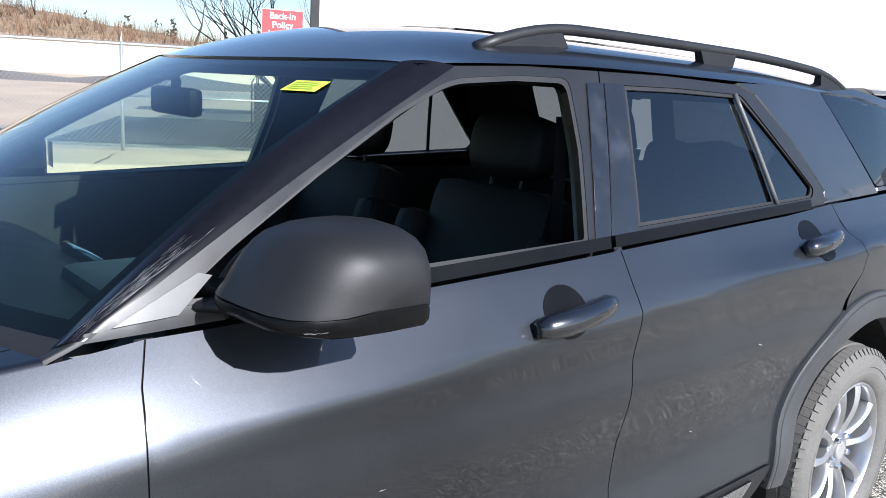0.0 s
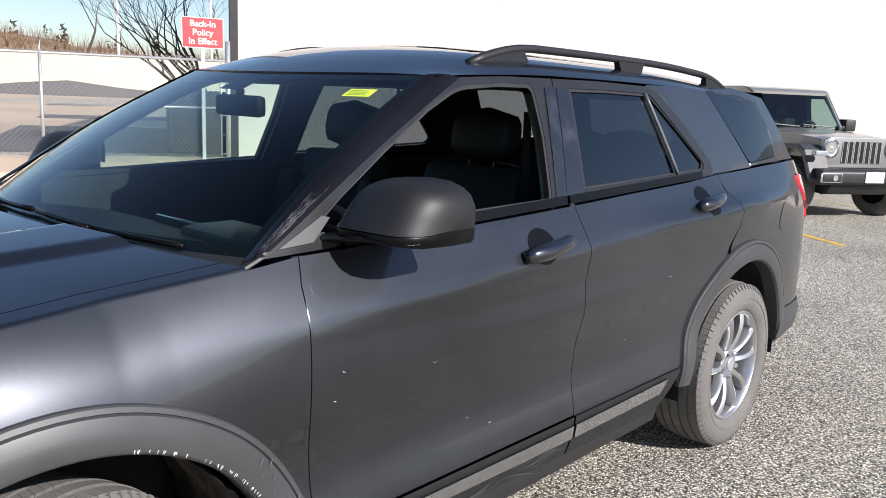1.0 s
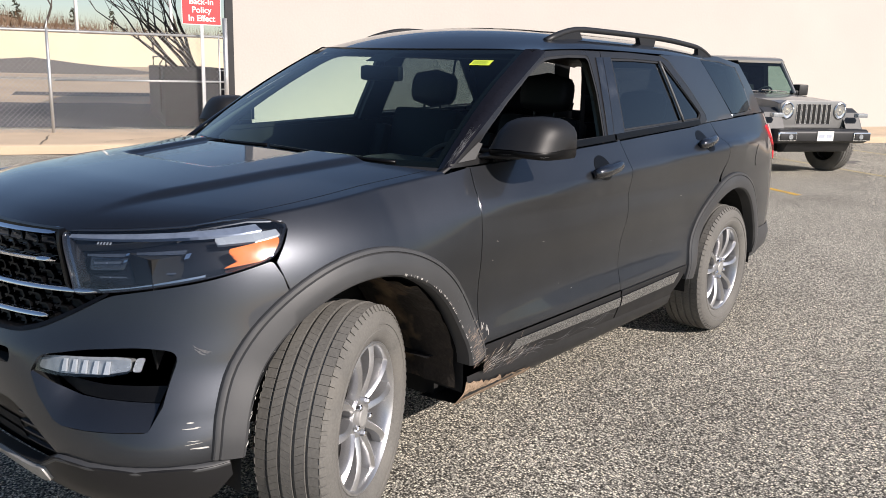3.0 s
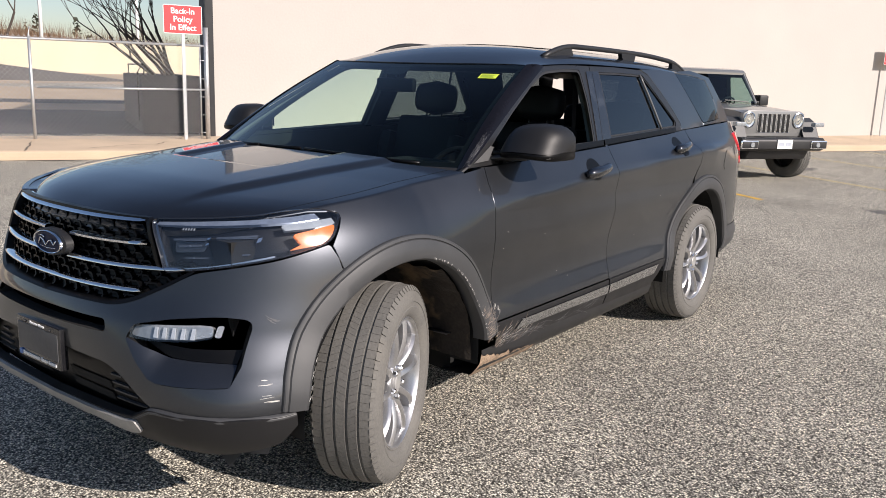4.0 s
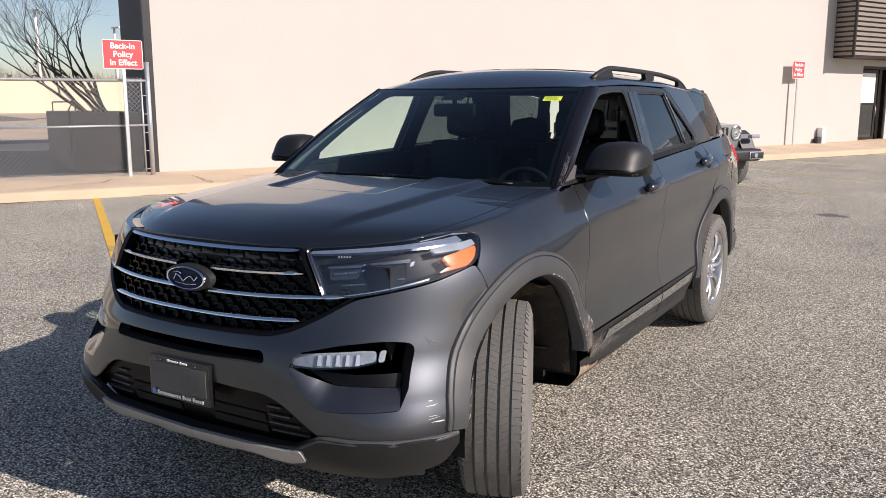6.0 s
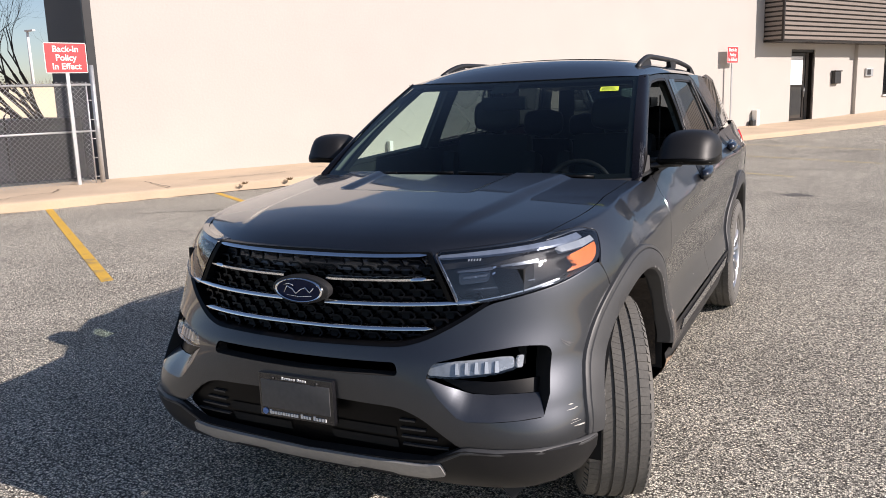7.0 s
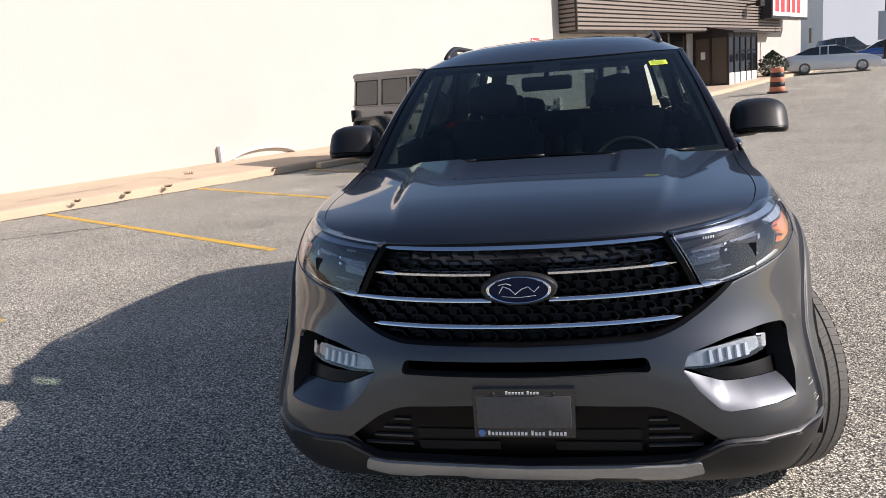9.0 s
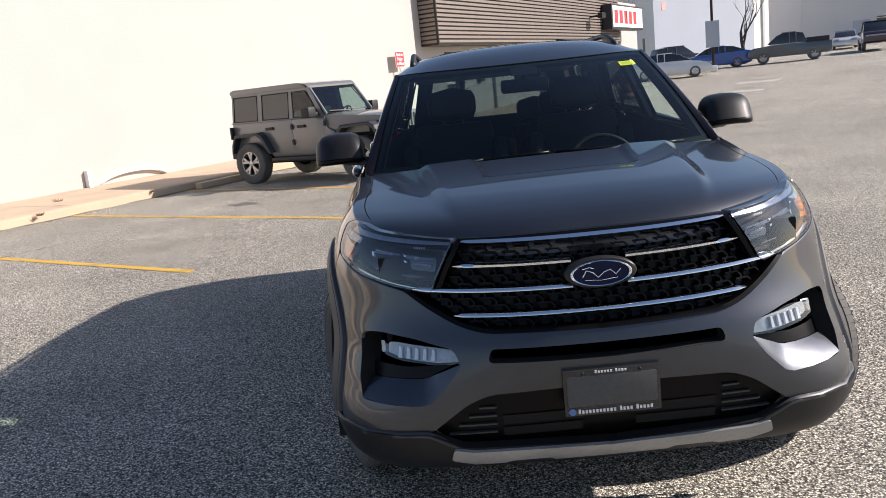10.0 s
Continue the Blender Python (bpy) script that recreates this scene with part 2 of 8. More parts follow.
# ---- building tools ----
def mesh_of(name, bm, material, smooth=False, angle=None):
    me = bpy.data.meshes.new(name)
    bm.normal_update()
    lay = bm.verts.layers.float_vector.get("skin")
    normals = [tuple(v[lay]) for v in bm.verts] if lay else None
    if lay:
        bm.verts.layers.float_vector.remove(lay)
    bm.to_mesh(me)
    bm.free()
    for m in (material if isinstance(material, (list, tuple)) else [material]):
        me.materials.append(m)
    if smooth or angle:
        me.polygons.foreach_set("use_smooth", [True] * len(me.polygons))
        if angle:
            me.set_sharp_from_angle(angle=radians(angle))
        if normals:
            me.normals_split_custom_set_from_vertices(normals)
    me.update()
    return me


def thing(name, label, category, group="", kind="", at=None):
    """An Empty at the base of a thing."""
    ob = tagged(new(name), label, category, group, kind)
    if at is not None:
        ob.matrix_world = at
    return ob


def part(name, bm, material, parent=None, label="", smooth=False, angle=None):
    ob = new(name, mesh_of(name, bm, material, smooth, angle))
    if parent is not None:
        ob.parent = parent
    if label:
        tagged(ob, label)
    return ob


def solo(name, bm, material, label, category, group="", kind="", at=None, smooth=False, angle=None):
    """A thing of one mesh."""
    ob = tagged(part(name, bm, material, None, "", smooth, angle), label, category, group, kind)
    if at is not None:
        ob.matrix_world = at
    return ob


def add_box(bm, x0, x1, y0, y1, z0, z1, m=None, bevel=0.0, mat=0):
    vs = [bm.verts.new((x, y, z)) for x in (x0, x1) for y in (y0, y1) for z in (z0, z1)]
    fs = [bm.faces.new([vs[i] for i in f]) for f in ((0, 1, 3, 2), (4, 6, 7, 5), (0, 4, 5, 1), (2, 3, 7, 6), (0, 2, 6, 4), (1, 5, 7, 3))]
    for f in fs:
        f.material_index = mat
    if bevel:
        es = list({e for f in fs for e in f.edges})
        r = bmesh.ops.bevel(bm, geom=es, offset=bevel, segments=2, affect="EDGES", profile=0.6)
        vs = list({v for f in r["faces"] for v in f.verts} | {v for v in vs if v.is_valid})
    if m is not None:
        bmesh.ops.transform(bm, matrix=m, verts=[v for v in vs if v.is_valid])
    return vs


def box_bm(*a, **k):
    bm = bmesh.new()
    add_box(bm, *a, **k)
    return bm


def add_tube(bm, points, radius, sides=8, cap=True, flat=1.0):
    """A tube along points; radius a number or one for each point."""
    pts = [Vector(p) for p in points]
    rings = []
    up = Vector((0, 0, 1))
    for i, p in enumerate(pts):
        d = (pts[min(i + 1, len(pts) - 1)] - pts[max(i - 1, 0)]).normalized()
        a = up if abs(d.z) < 0.95 else Vector((1, 0, 0))
        s = d.cross(a).normalized()
        t = s.cross(d)
        r = radius[i] if isinstance(radius, (list, tuple)) else radius
        rings.append([bm.verts.new(p + s * (r * math.cos(2 * math.pi * k / sides)) + t * (flat * r * math.sin(2 * math.pi * k / sides))) for k in range(sides)])
    for a, b in zip(rings, rings[1:]):
        for k in range(sides):
            bm.faces.new((a[k], b[k], b[(k + 1) % sides], a[(k + 1) % sides]))
    if cap:
        bm.faces.new(rings[0])
        bm.faces.new(rings[-1][::-1])
    return rings


def add_lathe(bm, profile, sides=48, axis="x", closed=False):
    """Turns a profile of (along, radius) round an axis."""
    rings = []
    for a, r in profile:
        ring = []
        for k in range(sides):
            c, s = r * math.cos(2 * math.pi * k / sides), r * math.sin(2 * math.pi * k / sides)
            ring.append(bm.verts.new({"x": (a, c, s), "y": (c, a, s), "z": (c, s, a)}[axis]))
        rings.append(ring)
    if closed:
        rings.append(rings[0])
    for a, b in zip(rings, rings[1:]):
        for k in range(sides):
            bm.faces.new((a[k], b[k], b[(k + 1) % sides], a[(k + 1) % sides]))
    return rings


def add_grid(bm, rows, wrap=False):
    """Faces between rows of points."""
    vs = [[bm.verts.new(p) for p in r] for r in rows]
    for a, b in zip(vs, vs[1:]):
        for i in range(len(a) - (0 if wrap else 1)):
            j = (i + 1) % len(a)
            bm.faces.new((a[i], a[j], b[j], b[i]))
    return vs


def ground_z(x, y):
    q = max(0.0, math.hypot(x - 1, y) - 22)
    z = 0.0011 * min(q, 20) ** 2
    return z + 0.022 * min(max(q - 20, 0), 36)


# the building's own axes: along its wall, and out from it
WALL_TURN = 63.5
UX, UY = math.cos(radians(WALL_TURN)), math.sin(radians(WALL_TURN))
NX, NY = UY, -UX


def lot(s, d, z=0.0):
    """A place from its run along the wall and its distance out from it."""
    return Vector((s * UX + d * NX, s * UY + d * NY, z))


def lot_pose(s, d, z=0.0, turn=0.0):
    """Axes there: x along the wall, y into the wall, z up."""
    p = lot(s, d, z)
    return pose(p.x, p.y, p.z, 0, 0, WALL_TURN + turn)

# ---- the lot ----
def make_ground():
    bm = bmesh.new()
    radii = [0, 2, 4, 6, 9, 12, 16, 20, 22, 25, 28, 31, 34, 37, 40, 42, 46, 52, 60, 68, 78, 90, 140, 300, 800, 2500]
    rows = []
    for r in radii[1:]:
        rows.append([(1 + r * math.cos(a), r * math.sin(a), ground_z(1 + r * math.cos(a), r * math.sin(a))) for a in (2 * math.pi * k / 72 for k in range(72))])
    vs = add_grid(bm, rows, wrap=True)
    bm.faces.new(vs[0])
    bmesh.ops.recalc_face_normals(bm, faces=bm.faces)
    solo("ground", bm, ASPHALT, "worn grey asphalt parking lot with coarse stones", "ground", kind="structure", smooth=True)


make_ground()
KERB, FACE, WALK_H = -11.25, -13.85, 0.15


def make_sidewalk():
    bm = bmesh.new()
    rows = []
    for d, up in ((KERB, -0.1), (KERB, WALK_H - 0.02), (KERB - 0.025, WALK_H), (KERB - 0.3, WALK_H), (FACE - 0.1, WALK_H + 0.04), (FACE - 0.1, -0.1)):
        row = []
        for i in range(101):
            s = -24 + i * 0.75
            p = lot(s, d)
            row.append((p.x, p.y, ground_z(p.x, p.y) + up))
        rows.append(row)
    add_grid(bm, rows)
    bmesh.ops.recalc_face_normals(bm, faces=bm.faces)
    solo("pavement", bm, CONCRETE, "tan concrete sidewalk with a kerb along the wall", "sidewalk", kind="structure", angle=40)


make_sidewalk()
# saw cuts and cracks in the pavement, cracks and stains on the asphalt
JOINT = surface("dark_joint", (0.10, 0.085, 0.07), 0.95, scale=20, vary=0.3)
CRACK = surface("dark_crack", (0.05, 0.046, 0.042), 0.95, scale=20, vary=0.3)
OIL = surface("oil_stain", (0.13, 0.122, 0.11), 0.7, scale=9, vary=0.4)
crack_rng = random.Random(12)


def crack(name, pts, width, lift, mt, label):
    """A wandering thin dark line on the ground."""
    bm = bmesh.new()
    left, right = [], []
    for (s, d), (s2, d2) in zip(pts, pts[1:]):
        for k in range(8):
            t = k / 8
            w = width * crack_rng.uniform(0.4, 1.2)
            js, jd = crack_rng.uniform(-1, 1) * width * 2.5, crack_rng.uniform(-1, 1) * width * 2.5
            p = lot(s + (s2 - s) * t + js, d + (d2 - d) * t + jd)
            n = Vector((s2 - s, d2 - d, 0)).normalized()
            e = lot(-n.y, n.x) - lot(0, 0)
            z = ground_z(p.x, p.y) + lift
            left.append((p.x - e.x * w, p.y - e.y * w, z))
            right.append((p.x + e.x * w, p.y + e.y * w, z))
    add_grid(bm, [left, right])
    bmesh.ops.recalc_face_normals(bm, faces=bm.faces)
    return solo(name, bm, mt, label, "crack", group="cracks", kind="structure")


for s in (-7.4, -4.6, -1.2, 2.6, 6.3, 9.9, 13.4, 17.0, 20.6, 24.2):
    crack("pavement_joint", [(s, KERB - 0.03), (s + 0.05, KERB - 1.3), (s, FACE + 0.02)], 0.012, WALK_H + 0.022, JOINT, "dark joint across the concrete sidewalk")
for pts in ([(-0.2, KERB - 0.35), (0.5, KERB - 0.9), (0.9, KERB - 0.95), (1.2, KERB - 1.6)], [(3.4, KERB - 0.9), (4.6, KERB - 1.0), (5.4, KERB - 1.1)], [(12.0, KERB - 0.8), (13.0, KERB - 1.4)]):
    crack("pavement_crack", pts, 0.012, WALK_H + 0.024, JOINT, "crack in the concrete sidewalk")
crack("kerb_gap", [(-6, KERB + 0.03), (0, KERB + 0.035), (5, KERB + 0.03), (11, KERB + 0.035), (17, KERB + 0.03), (24, KERB + 0.03)], 0.035, 0.006, CRACK, "dark dirt line along the kerb's foot")
for pts in ([(16, -7.2), (18, -6.5), (20, -6.3)], [(1.5, -9.5), (3.0, -8.6), (4.2, -8.4)]):
    crack("asphalt_crack", pts, 0.016, 0.005, CRACK, "thin crack in the worn asphalt")
for s, d, r in ((6.9, -7.9, 0.22), (12.6, -8.0, 0.3), (9.0, -3.5, 0.18)):
    q = lot(s, d)
    bm = bmesh.new()
    ph = crack_rng.uniform(0, 6)
    ring = [(q.x + r * (1 + 0.35 * math.sin(2 * a + ph) + 0.2 * math.sin(5 * a + 2 * ph)) * math.cos(a), q.y + r * (1 + 0.3 * math.sin(3 * a + ph)) * math.sin(a)) for a in (2 * math.pi * k / 28 for k in range(28))]
    bm.faces.new([bm.verts.new((x, y, ground_z(x, y) + 0.003)) for x, y in ring])
    bmesh.ops.recalc_face_normals(bm, faces=bm.faces)
    solo("oil_stain", bm, OIL, "dark oil stain in a parking bay", "stain", group="oil stains", kind="structure")


def make_building():
    bm = bmesh.new()
    # the end wall runs back askew
    foot = [(2.25, 0), (22.4, 0), (22.4, 11.0), (3.80, 11.0)]
    rings = [[bm.verts.new((x, y, z)) for x, y in foot] for z in (-0.2, 5.7)]
    for i in range(4):
        bm.faces.new((rings[0][i], rings[0][(i + 1) % 4], rings[1][(i + 1) % 4], rings[1][i]))
    bm.faces.new(rings[1])
    bm.faces.new(rings[0][::-1])
    bmesh.ops.recalc_face_normals(bm, faces=bm.faces)
    solo("wall_main", bm, WALL, "tall blank white painted building wall", "wall", kind="structure", at=lot_pose(0, FACE))


make_building()
for s0, near in ((-0.14, YELLOW), (2.62, YELLOW), (5.44, YELLOW), (8.2, YELLOW), (11.2, PALE_YELLOW), (14.3, PALE_YELLOW), (17.4, PALE_YELLOW)):
    bm = bmesh.new()
    rows = []
    for side in (-0.055, 0.055):
        row = []
        for i in range(13):
            k = i / 12
            p = lot(s0 + 0.78 * k + side, -4.85 - 6.38 * k)
            row.append((p.x, p.y, ground_z(p.x, p.y) + 0.004))
        rows.append(row)
    add_grid(bm, rows)
    bmesh.ops.recalc_face_normals(bm, faces=bm.faces)
    solo("parking_line", bm, near, "worn yellow parking line painted on asphalt", "line", group="parking lines", kind="structure")

# ---- the big car: its skin as smooth functions ----
from mathutils.geometry import delaunay_2d_cdt


def slopes(xs, ys):
    h = [b - a for a, b in zip(xs, xs[1:])]
    d = [(b - a) / k for a, b, k in zip(ys, ys[1:], h)]
    m = [d[0]] + [0.0 if a * b <= 0 else 2 * a * b / (a + b) for a, b in zip(d, d[1:])] + [d[-1]]
    return m


def smooth_curve(xs, ys):
    """A monotone cubic through the knots."""
    m = slopes(xs, ys)

    def at(x):
        x = min(max(x, xs[0]), xs[-1])
        i = 0
        while i < len(xs) - 2 and x > xs[i + 1]:
            i += 1
        h = xs[i + 1] - xs[i]
        t = (x - xs[i]) / h
        return (ys[i] * (1 + 2 * t) * (1 - t) ** 2 + m[i] * h * t * (1 - t) ** 2 + ys[i + 1] * t * t * (3 - 2 * t) + m[i + 1] * h * t * t * (t - 1))
    return at


LEVELS = [0.22, 0.36, 0.44, 0.51, 0.58, 0.65, 0.73, 0.82, 0.90, 0.98, 1.06, 1.13, 1.19, 1.26, 1.32]
SECTIONS = {
    -0.04: [0.86, 0.93, 0.945, 0.95, 0.952, 0.954, 0.957, 0.956, 0.951, 0.93, 0.885, 0.82, 0.74, 0.70, 0.66],
    0.55: [0.86, 0.93, 0.953, 0.960, 0.944, 0.930, 0.929, 0.941, 0.947, 0.944, 0.922, 0.888, 0.844, 0.800, 0.76],
    1.10: [0.86, 0.93, 0.953, 0.961, 0.942, 0.922, 0.921, 0.935, 0.945, 0.940, 0.944, 0.914, 0.877, 0.825, 0.79],
    1.65: [0.86, 0.93, 0.953, 0.961, 0.942, 0.922, 0.921, 0.936, 0.948, 0.937, 0.951, 0.928, 0.896, 0.850, 0.815],
    2.30: [0.86, 0.93, 0.953, 0.960, 0.944, 0.927, 0.926, 0.939, 0.953, 0.941, 0.957, 0.936, 0.900, 0.857, 0.825],
    3.00: [0.86, 0.93, 0.95, 0.953, 0.951, 0.950, 0.952, 0.958, 0.965, 0.958, 0.960, 0.942, 0.910, 0.868, 0.835],
    3.60: [0.84, 0.90, 0.925, 0.932, 0.932, 0.932, 0.935, 0.938, 0.940, 0.940, 0.935, 0.918, 0.890, 0.855, 0.82],
    3.95: [0.80, 0.86, 0.88, 0.885, 0.885, 0.885, 0.885, 0.883, 0.88, 0.875, 0.865, 0.85, 0.83, 0.80, 0.77],
    4.12: [0.66, 0.72, 0.75, 0.76, 0.76, 0.76, 0.755, 0.748, 0.74, 0.73, 0.72, 0.71, 0.70, 0.68, 0.65],
}
ROWS_Z = {y: smooth_curve(LEVELS, v) for y, v in SECTIONS.items()}
YS = sorted(SECTIONS)
GRID_Y = [-0.04 + 0.02 * i for i in range(209)]
GRID_Z = [0.22 + 0.01 * i for i in range(111)]


def blurred(g, reach, axis):
    """Evens a table out along one axis, its ends carried on straight."""
    k = np.exp(-0.5 * (np.arange(-4 * reach, 4 * reach + 1) / reach) ** 2)
    pad = [(0, 0)] * g.ndim
    pad[axis] = (4 * reach, 4 * reach)
    return np.apply_along_axis(lambda r: np.convolve(r, k / k.sum(), "valid"), axis, np.pad(g, pad, "reflect", reflect_type="odd"))


def crease_lift(y, z, w0, w1):
    """The shoulder breaks at a crease that rises backwards: how far it stands out from the even section."""
    zc = min(1.028 + 0.052 * (y - 0.55), 1.15)
    k = 0.06 + 0.13 * min(max((y - 0.5) / 0.8, 0), 1)
    if not 0.98 < z < 1.19:
        return None
    return w0 + k * (z - 0.98) if z <= zc else (w0 + k * (zc - 0.98)) * (1 - (z - zc) / (1.19 - zc)) + w1 * (z - zc) / (1.19 - zc)


GRID_W = np.array([[0.0] * len(GRID_Z)] * len(GRID_Y))
for jz, zz in enumerate(GRID_Z):
    col = smooth_curve(YS, [ROWS_Z[y](zz) for y in YS])
    GRID_W[:, jz] = [col(y) for y in GRID_Y]
GRID_W = blurred(blurred(GRID_W, 2, 1), 5, 0)
for iy, yy in enumerate(GRID_Y):
    fade = min(max((yy - 0.25) / 0.5, 0), 1) * min(max((3.6 - yy) / 0.5, 0), 1)
    w0, w1 = GRID_W[iy, 76], GRID_W[iy, 97]
    for jz, zz in enumerate(GRID_Z):
        e = crease_lift(yy, zz, w0, w1)
        if e is not None:
            GRID_W[iy, jz] += fade * (e - GRID_W[iy, jz])
GRID_W = blurred(GRID_W, 1, 1)
# the wrapped front is evener still
nose_share = np.clip((0.55 - np.array(GRID_Y)) / 0.35, 0, 1)[:, None]
GRID_W = GRID_W * (1 - nose_share) + blurred(GRID_W, 6, 1) * nose_share


def half_width(y, z):
    a = min(max((y + 0.04) / 0.02, 0), len(GRID_Y) - 1.001)
    b = min(max((z - 0.22) / 0.01, 0), len(GRID_Z) - 1.001)
    i, j = int(a), int(b)
    a, b = a - i, b - j
    g = GRID_W
    return float((g[i, j] * (1 - b) + g[i, j + 1] * b) * (1 - a) + (g[i + 1, j] * (1 - b) + g[i + 1, j + 1] * b) * a)


Y0 = 0.10
NOSE_KNOTS = smooth_curve([0.20, 0.30, 0.36, 0.44, 0.50, 0.58, 0.66, 0.72, 0.77, 0.82, 0.90, 1.0, 1.05, 1.09, 1.14],
                    [-0.70, -0.83, -0.885, -0.915, -0.93, -0.945, -0.95, -0.945, -0.925, -0.905, -0.885, -0.865, -0.85, -0.81, -0.74])
NOSE_Z = [0.20 + 0.005 * i for i in range(189)]
NOSE_Y = blurred(np.array([NOSE_KNOTS(z) for z in NOSE_Z]), 4, 0)


def NOSE(z):
    return float(np.interp(z, NOSE_Z, NOSE_Y))


BLUNT = smooth_curve([0.2, 0.45, 0.58, 0.72, 0.9, 1.2], [4.6, 4.4, 3.5, 2.8, 2.6, 2.5])


def nose_y(x, z):
    w, n = half_width(Y0, z), BLUNT(z)
    return Y0 - (Y0 - NOSE(z)) * max(0.0, 1 - min(1, abs(x) / w) ** n) ** (1 / n)


def side_x(y, z):
    if y >= Y0:
        return half_width(y, z)
    n = BLUNT(z)
    return half_width(Y0, z) * max(0.0, 1 - min(1, (Y0 - y) / (Y0 - NOSE(z))) ** n) ** (1 / n)


def skin_side(y, z, off=0.0):
    """A place on the flank."""
    return Vector((side_x(y, z) + off, y, z))


def wrap_of_x(x, z):
    """The wrap-round angle (0 ahead, 1 at the flank) of a front-view place."""
    w = half_width(Y0, z)
    return math.copysign(math.atan2(abs(x) / w, (Y0 - nose_y(x, z)) / (Y0 - NOSE(z))) / (math.pi / 2), x)


def wrap_of_y(y, z):
    w = half_width(Y0, z)
    return math.atan2(side_x(y, z) / w, (Y0 - y) / (Y0 - NOSE(z))) / (math.pi / 2)


def skin_wrap(a, z, off=0.0):
    """A place on the wrapped front."""
    ph, n, w = abs(a) * math.pi / 2, BLUNT(z), half_width(Y0, z)
    s, c = max(math.sin(ph), 1e-9), max(math.cos(ph), 1e-9)
    r = (s ** n + c ** n) ** (-1 / n)
    x, y = w * r * s, Y0 - (Y0 - NOSE(z)) * r * c
    if off:
        e = 0.004
        q = skin_wrap(abs(a) + e, z), skin_wrap(abs(a) - e, z) if abs(a) > e else Vector((-skin_wrap(abs(a) + e, z).x, skin_wrap(abs(a) + e, z).y, z))
        t = (q[0] - q[1]).normalized()
        x, y = x + t.y * off, y - t.x * off
    return Vector((math.copysign(x, a) if a else x, y, z))


BELT = smooth_curve([0.4, 1.65, 2.6, 3.7], [1.185, 1.232, 1.268, 1.305])
BELT_X = smooth_curve([0.4, 0.6, 1.1, 1.65, 2.6, 3.3, 3.9], [0.815, 0.828, 0.838, 0.842, 0.838, 0.815, 0.76])


def skin_glass(y, z, off=0.0):
    """A place on the side of the cabin above the belt."""
    h = z - BELT(y)
    lean = 0.005 + 0.10 * max(0, h)
    return Vector((BELT_X(y) - 0.25 * h - 0.12 * h * h - lean + off, y + 1.4 * lean, z))


def inside(pts, poly):
    """Which points lie in a polygon."""
    pts, poly = np.asarray(pts), np.asarray(poly)
    x, y = pts[:, 0], pts[:, 1]
    res = np.zeros(len(pts), bool)
    for (x0, y0), (x1, y1) in zip(poly, np.roll(poly, -1, 0)):
        if y0 != y1:
            res ^= ((y0 > y) != (y1 > y)) & (x < (x1 - x0) * (y - y0) / (y1 - y0) + x0)
    return res


def edge_distance(pts, poly):
    pts, a = np.asarray(pts), np.asarray(poly)
    best = np.full(len(pts), 9.0)
    for p, q in zip(a, np.roll(a, -1, 0)):
        d = q - p
        t = np.clip(((pts - p) @ d) / max(d @ d, 1e-12), 0, 1)
        best = np.minimum(best, np.hypot(*(pts - p - t[:, None] * d).T))
    return best


def rounded(pts, step=0.03):
    """A closed outline from corners (a, b) or (a, b, radius), cut into short pieces."""
    out = []
    k = len(pts)
    for i in range(k):
        p = Vector(pts[i][:2])
        r = pts[i][2] if len(pts[i]) > 2 else 0
        if r:
            u, v = Vector(pts[i - 1][:2]) - p, Vector(pts[(i + 1) % k][:2]) - p
            r = min(r, 0.45 * u.length, 0.45 * v.length)
            a, b = p + u.normalized() * r, p + v.normalized() * r
            out += [tuple(a * (1 - t) ** 2 + p * 2 * t * (1 - t) + b * t * t) for t in (0, 0.2, 0.4, 0.6, 0.8, 1)]
        else:
            out.append(tuple(p))
    fine = []
    for p, q in zip(out, out[1:] + out[:1]):
        m = max(1, math.ceil(math.dist(p, q) / step))
        fine += [(p[0] + (q[0] - p[0]) * t / m, p[1] + (q[1] - p[1]) * t / m) for t in range(m)]
    return fine


HEART = Vector((0, 1.6, 0.85))


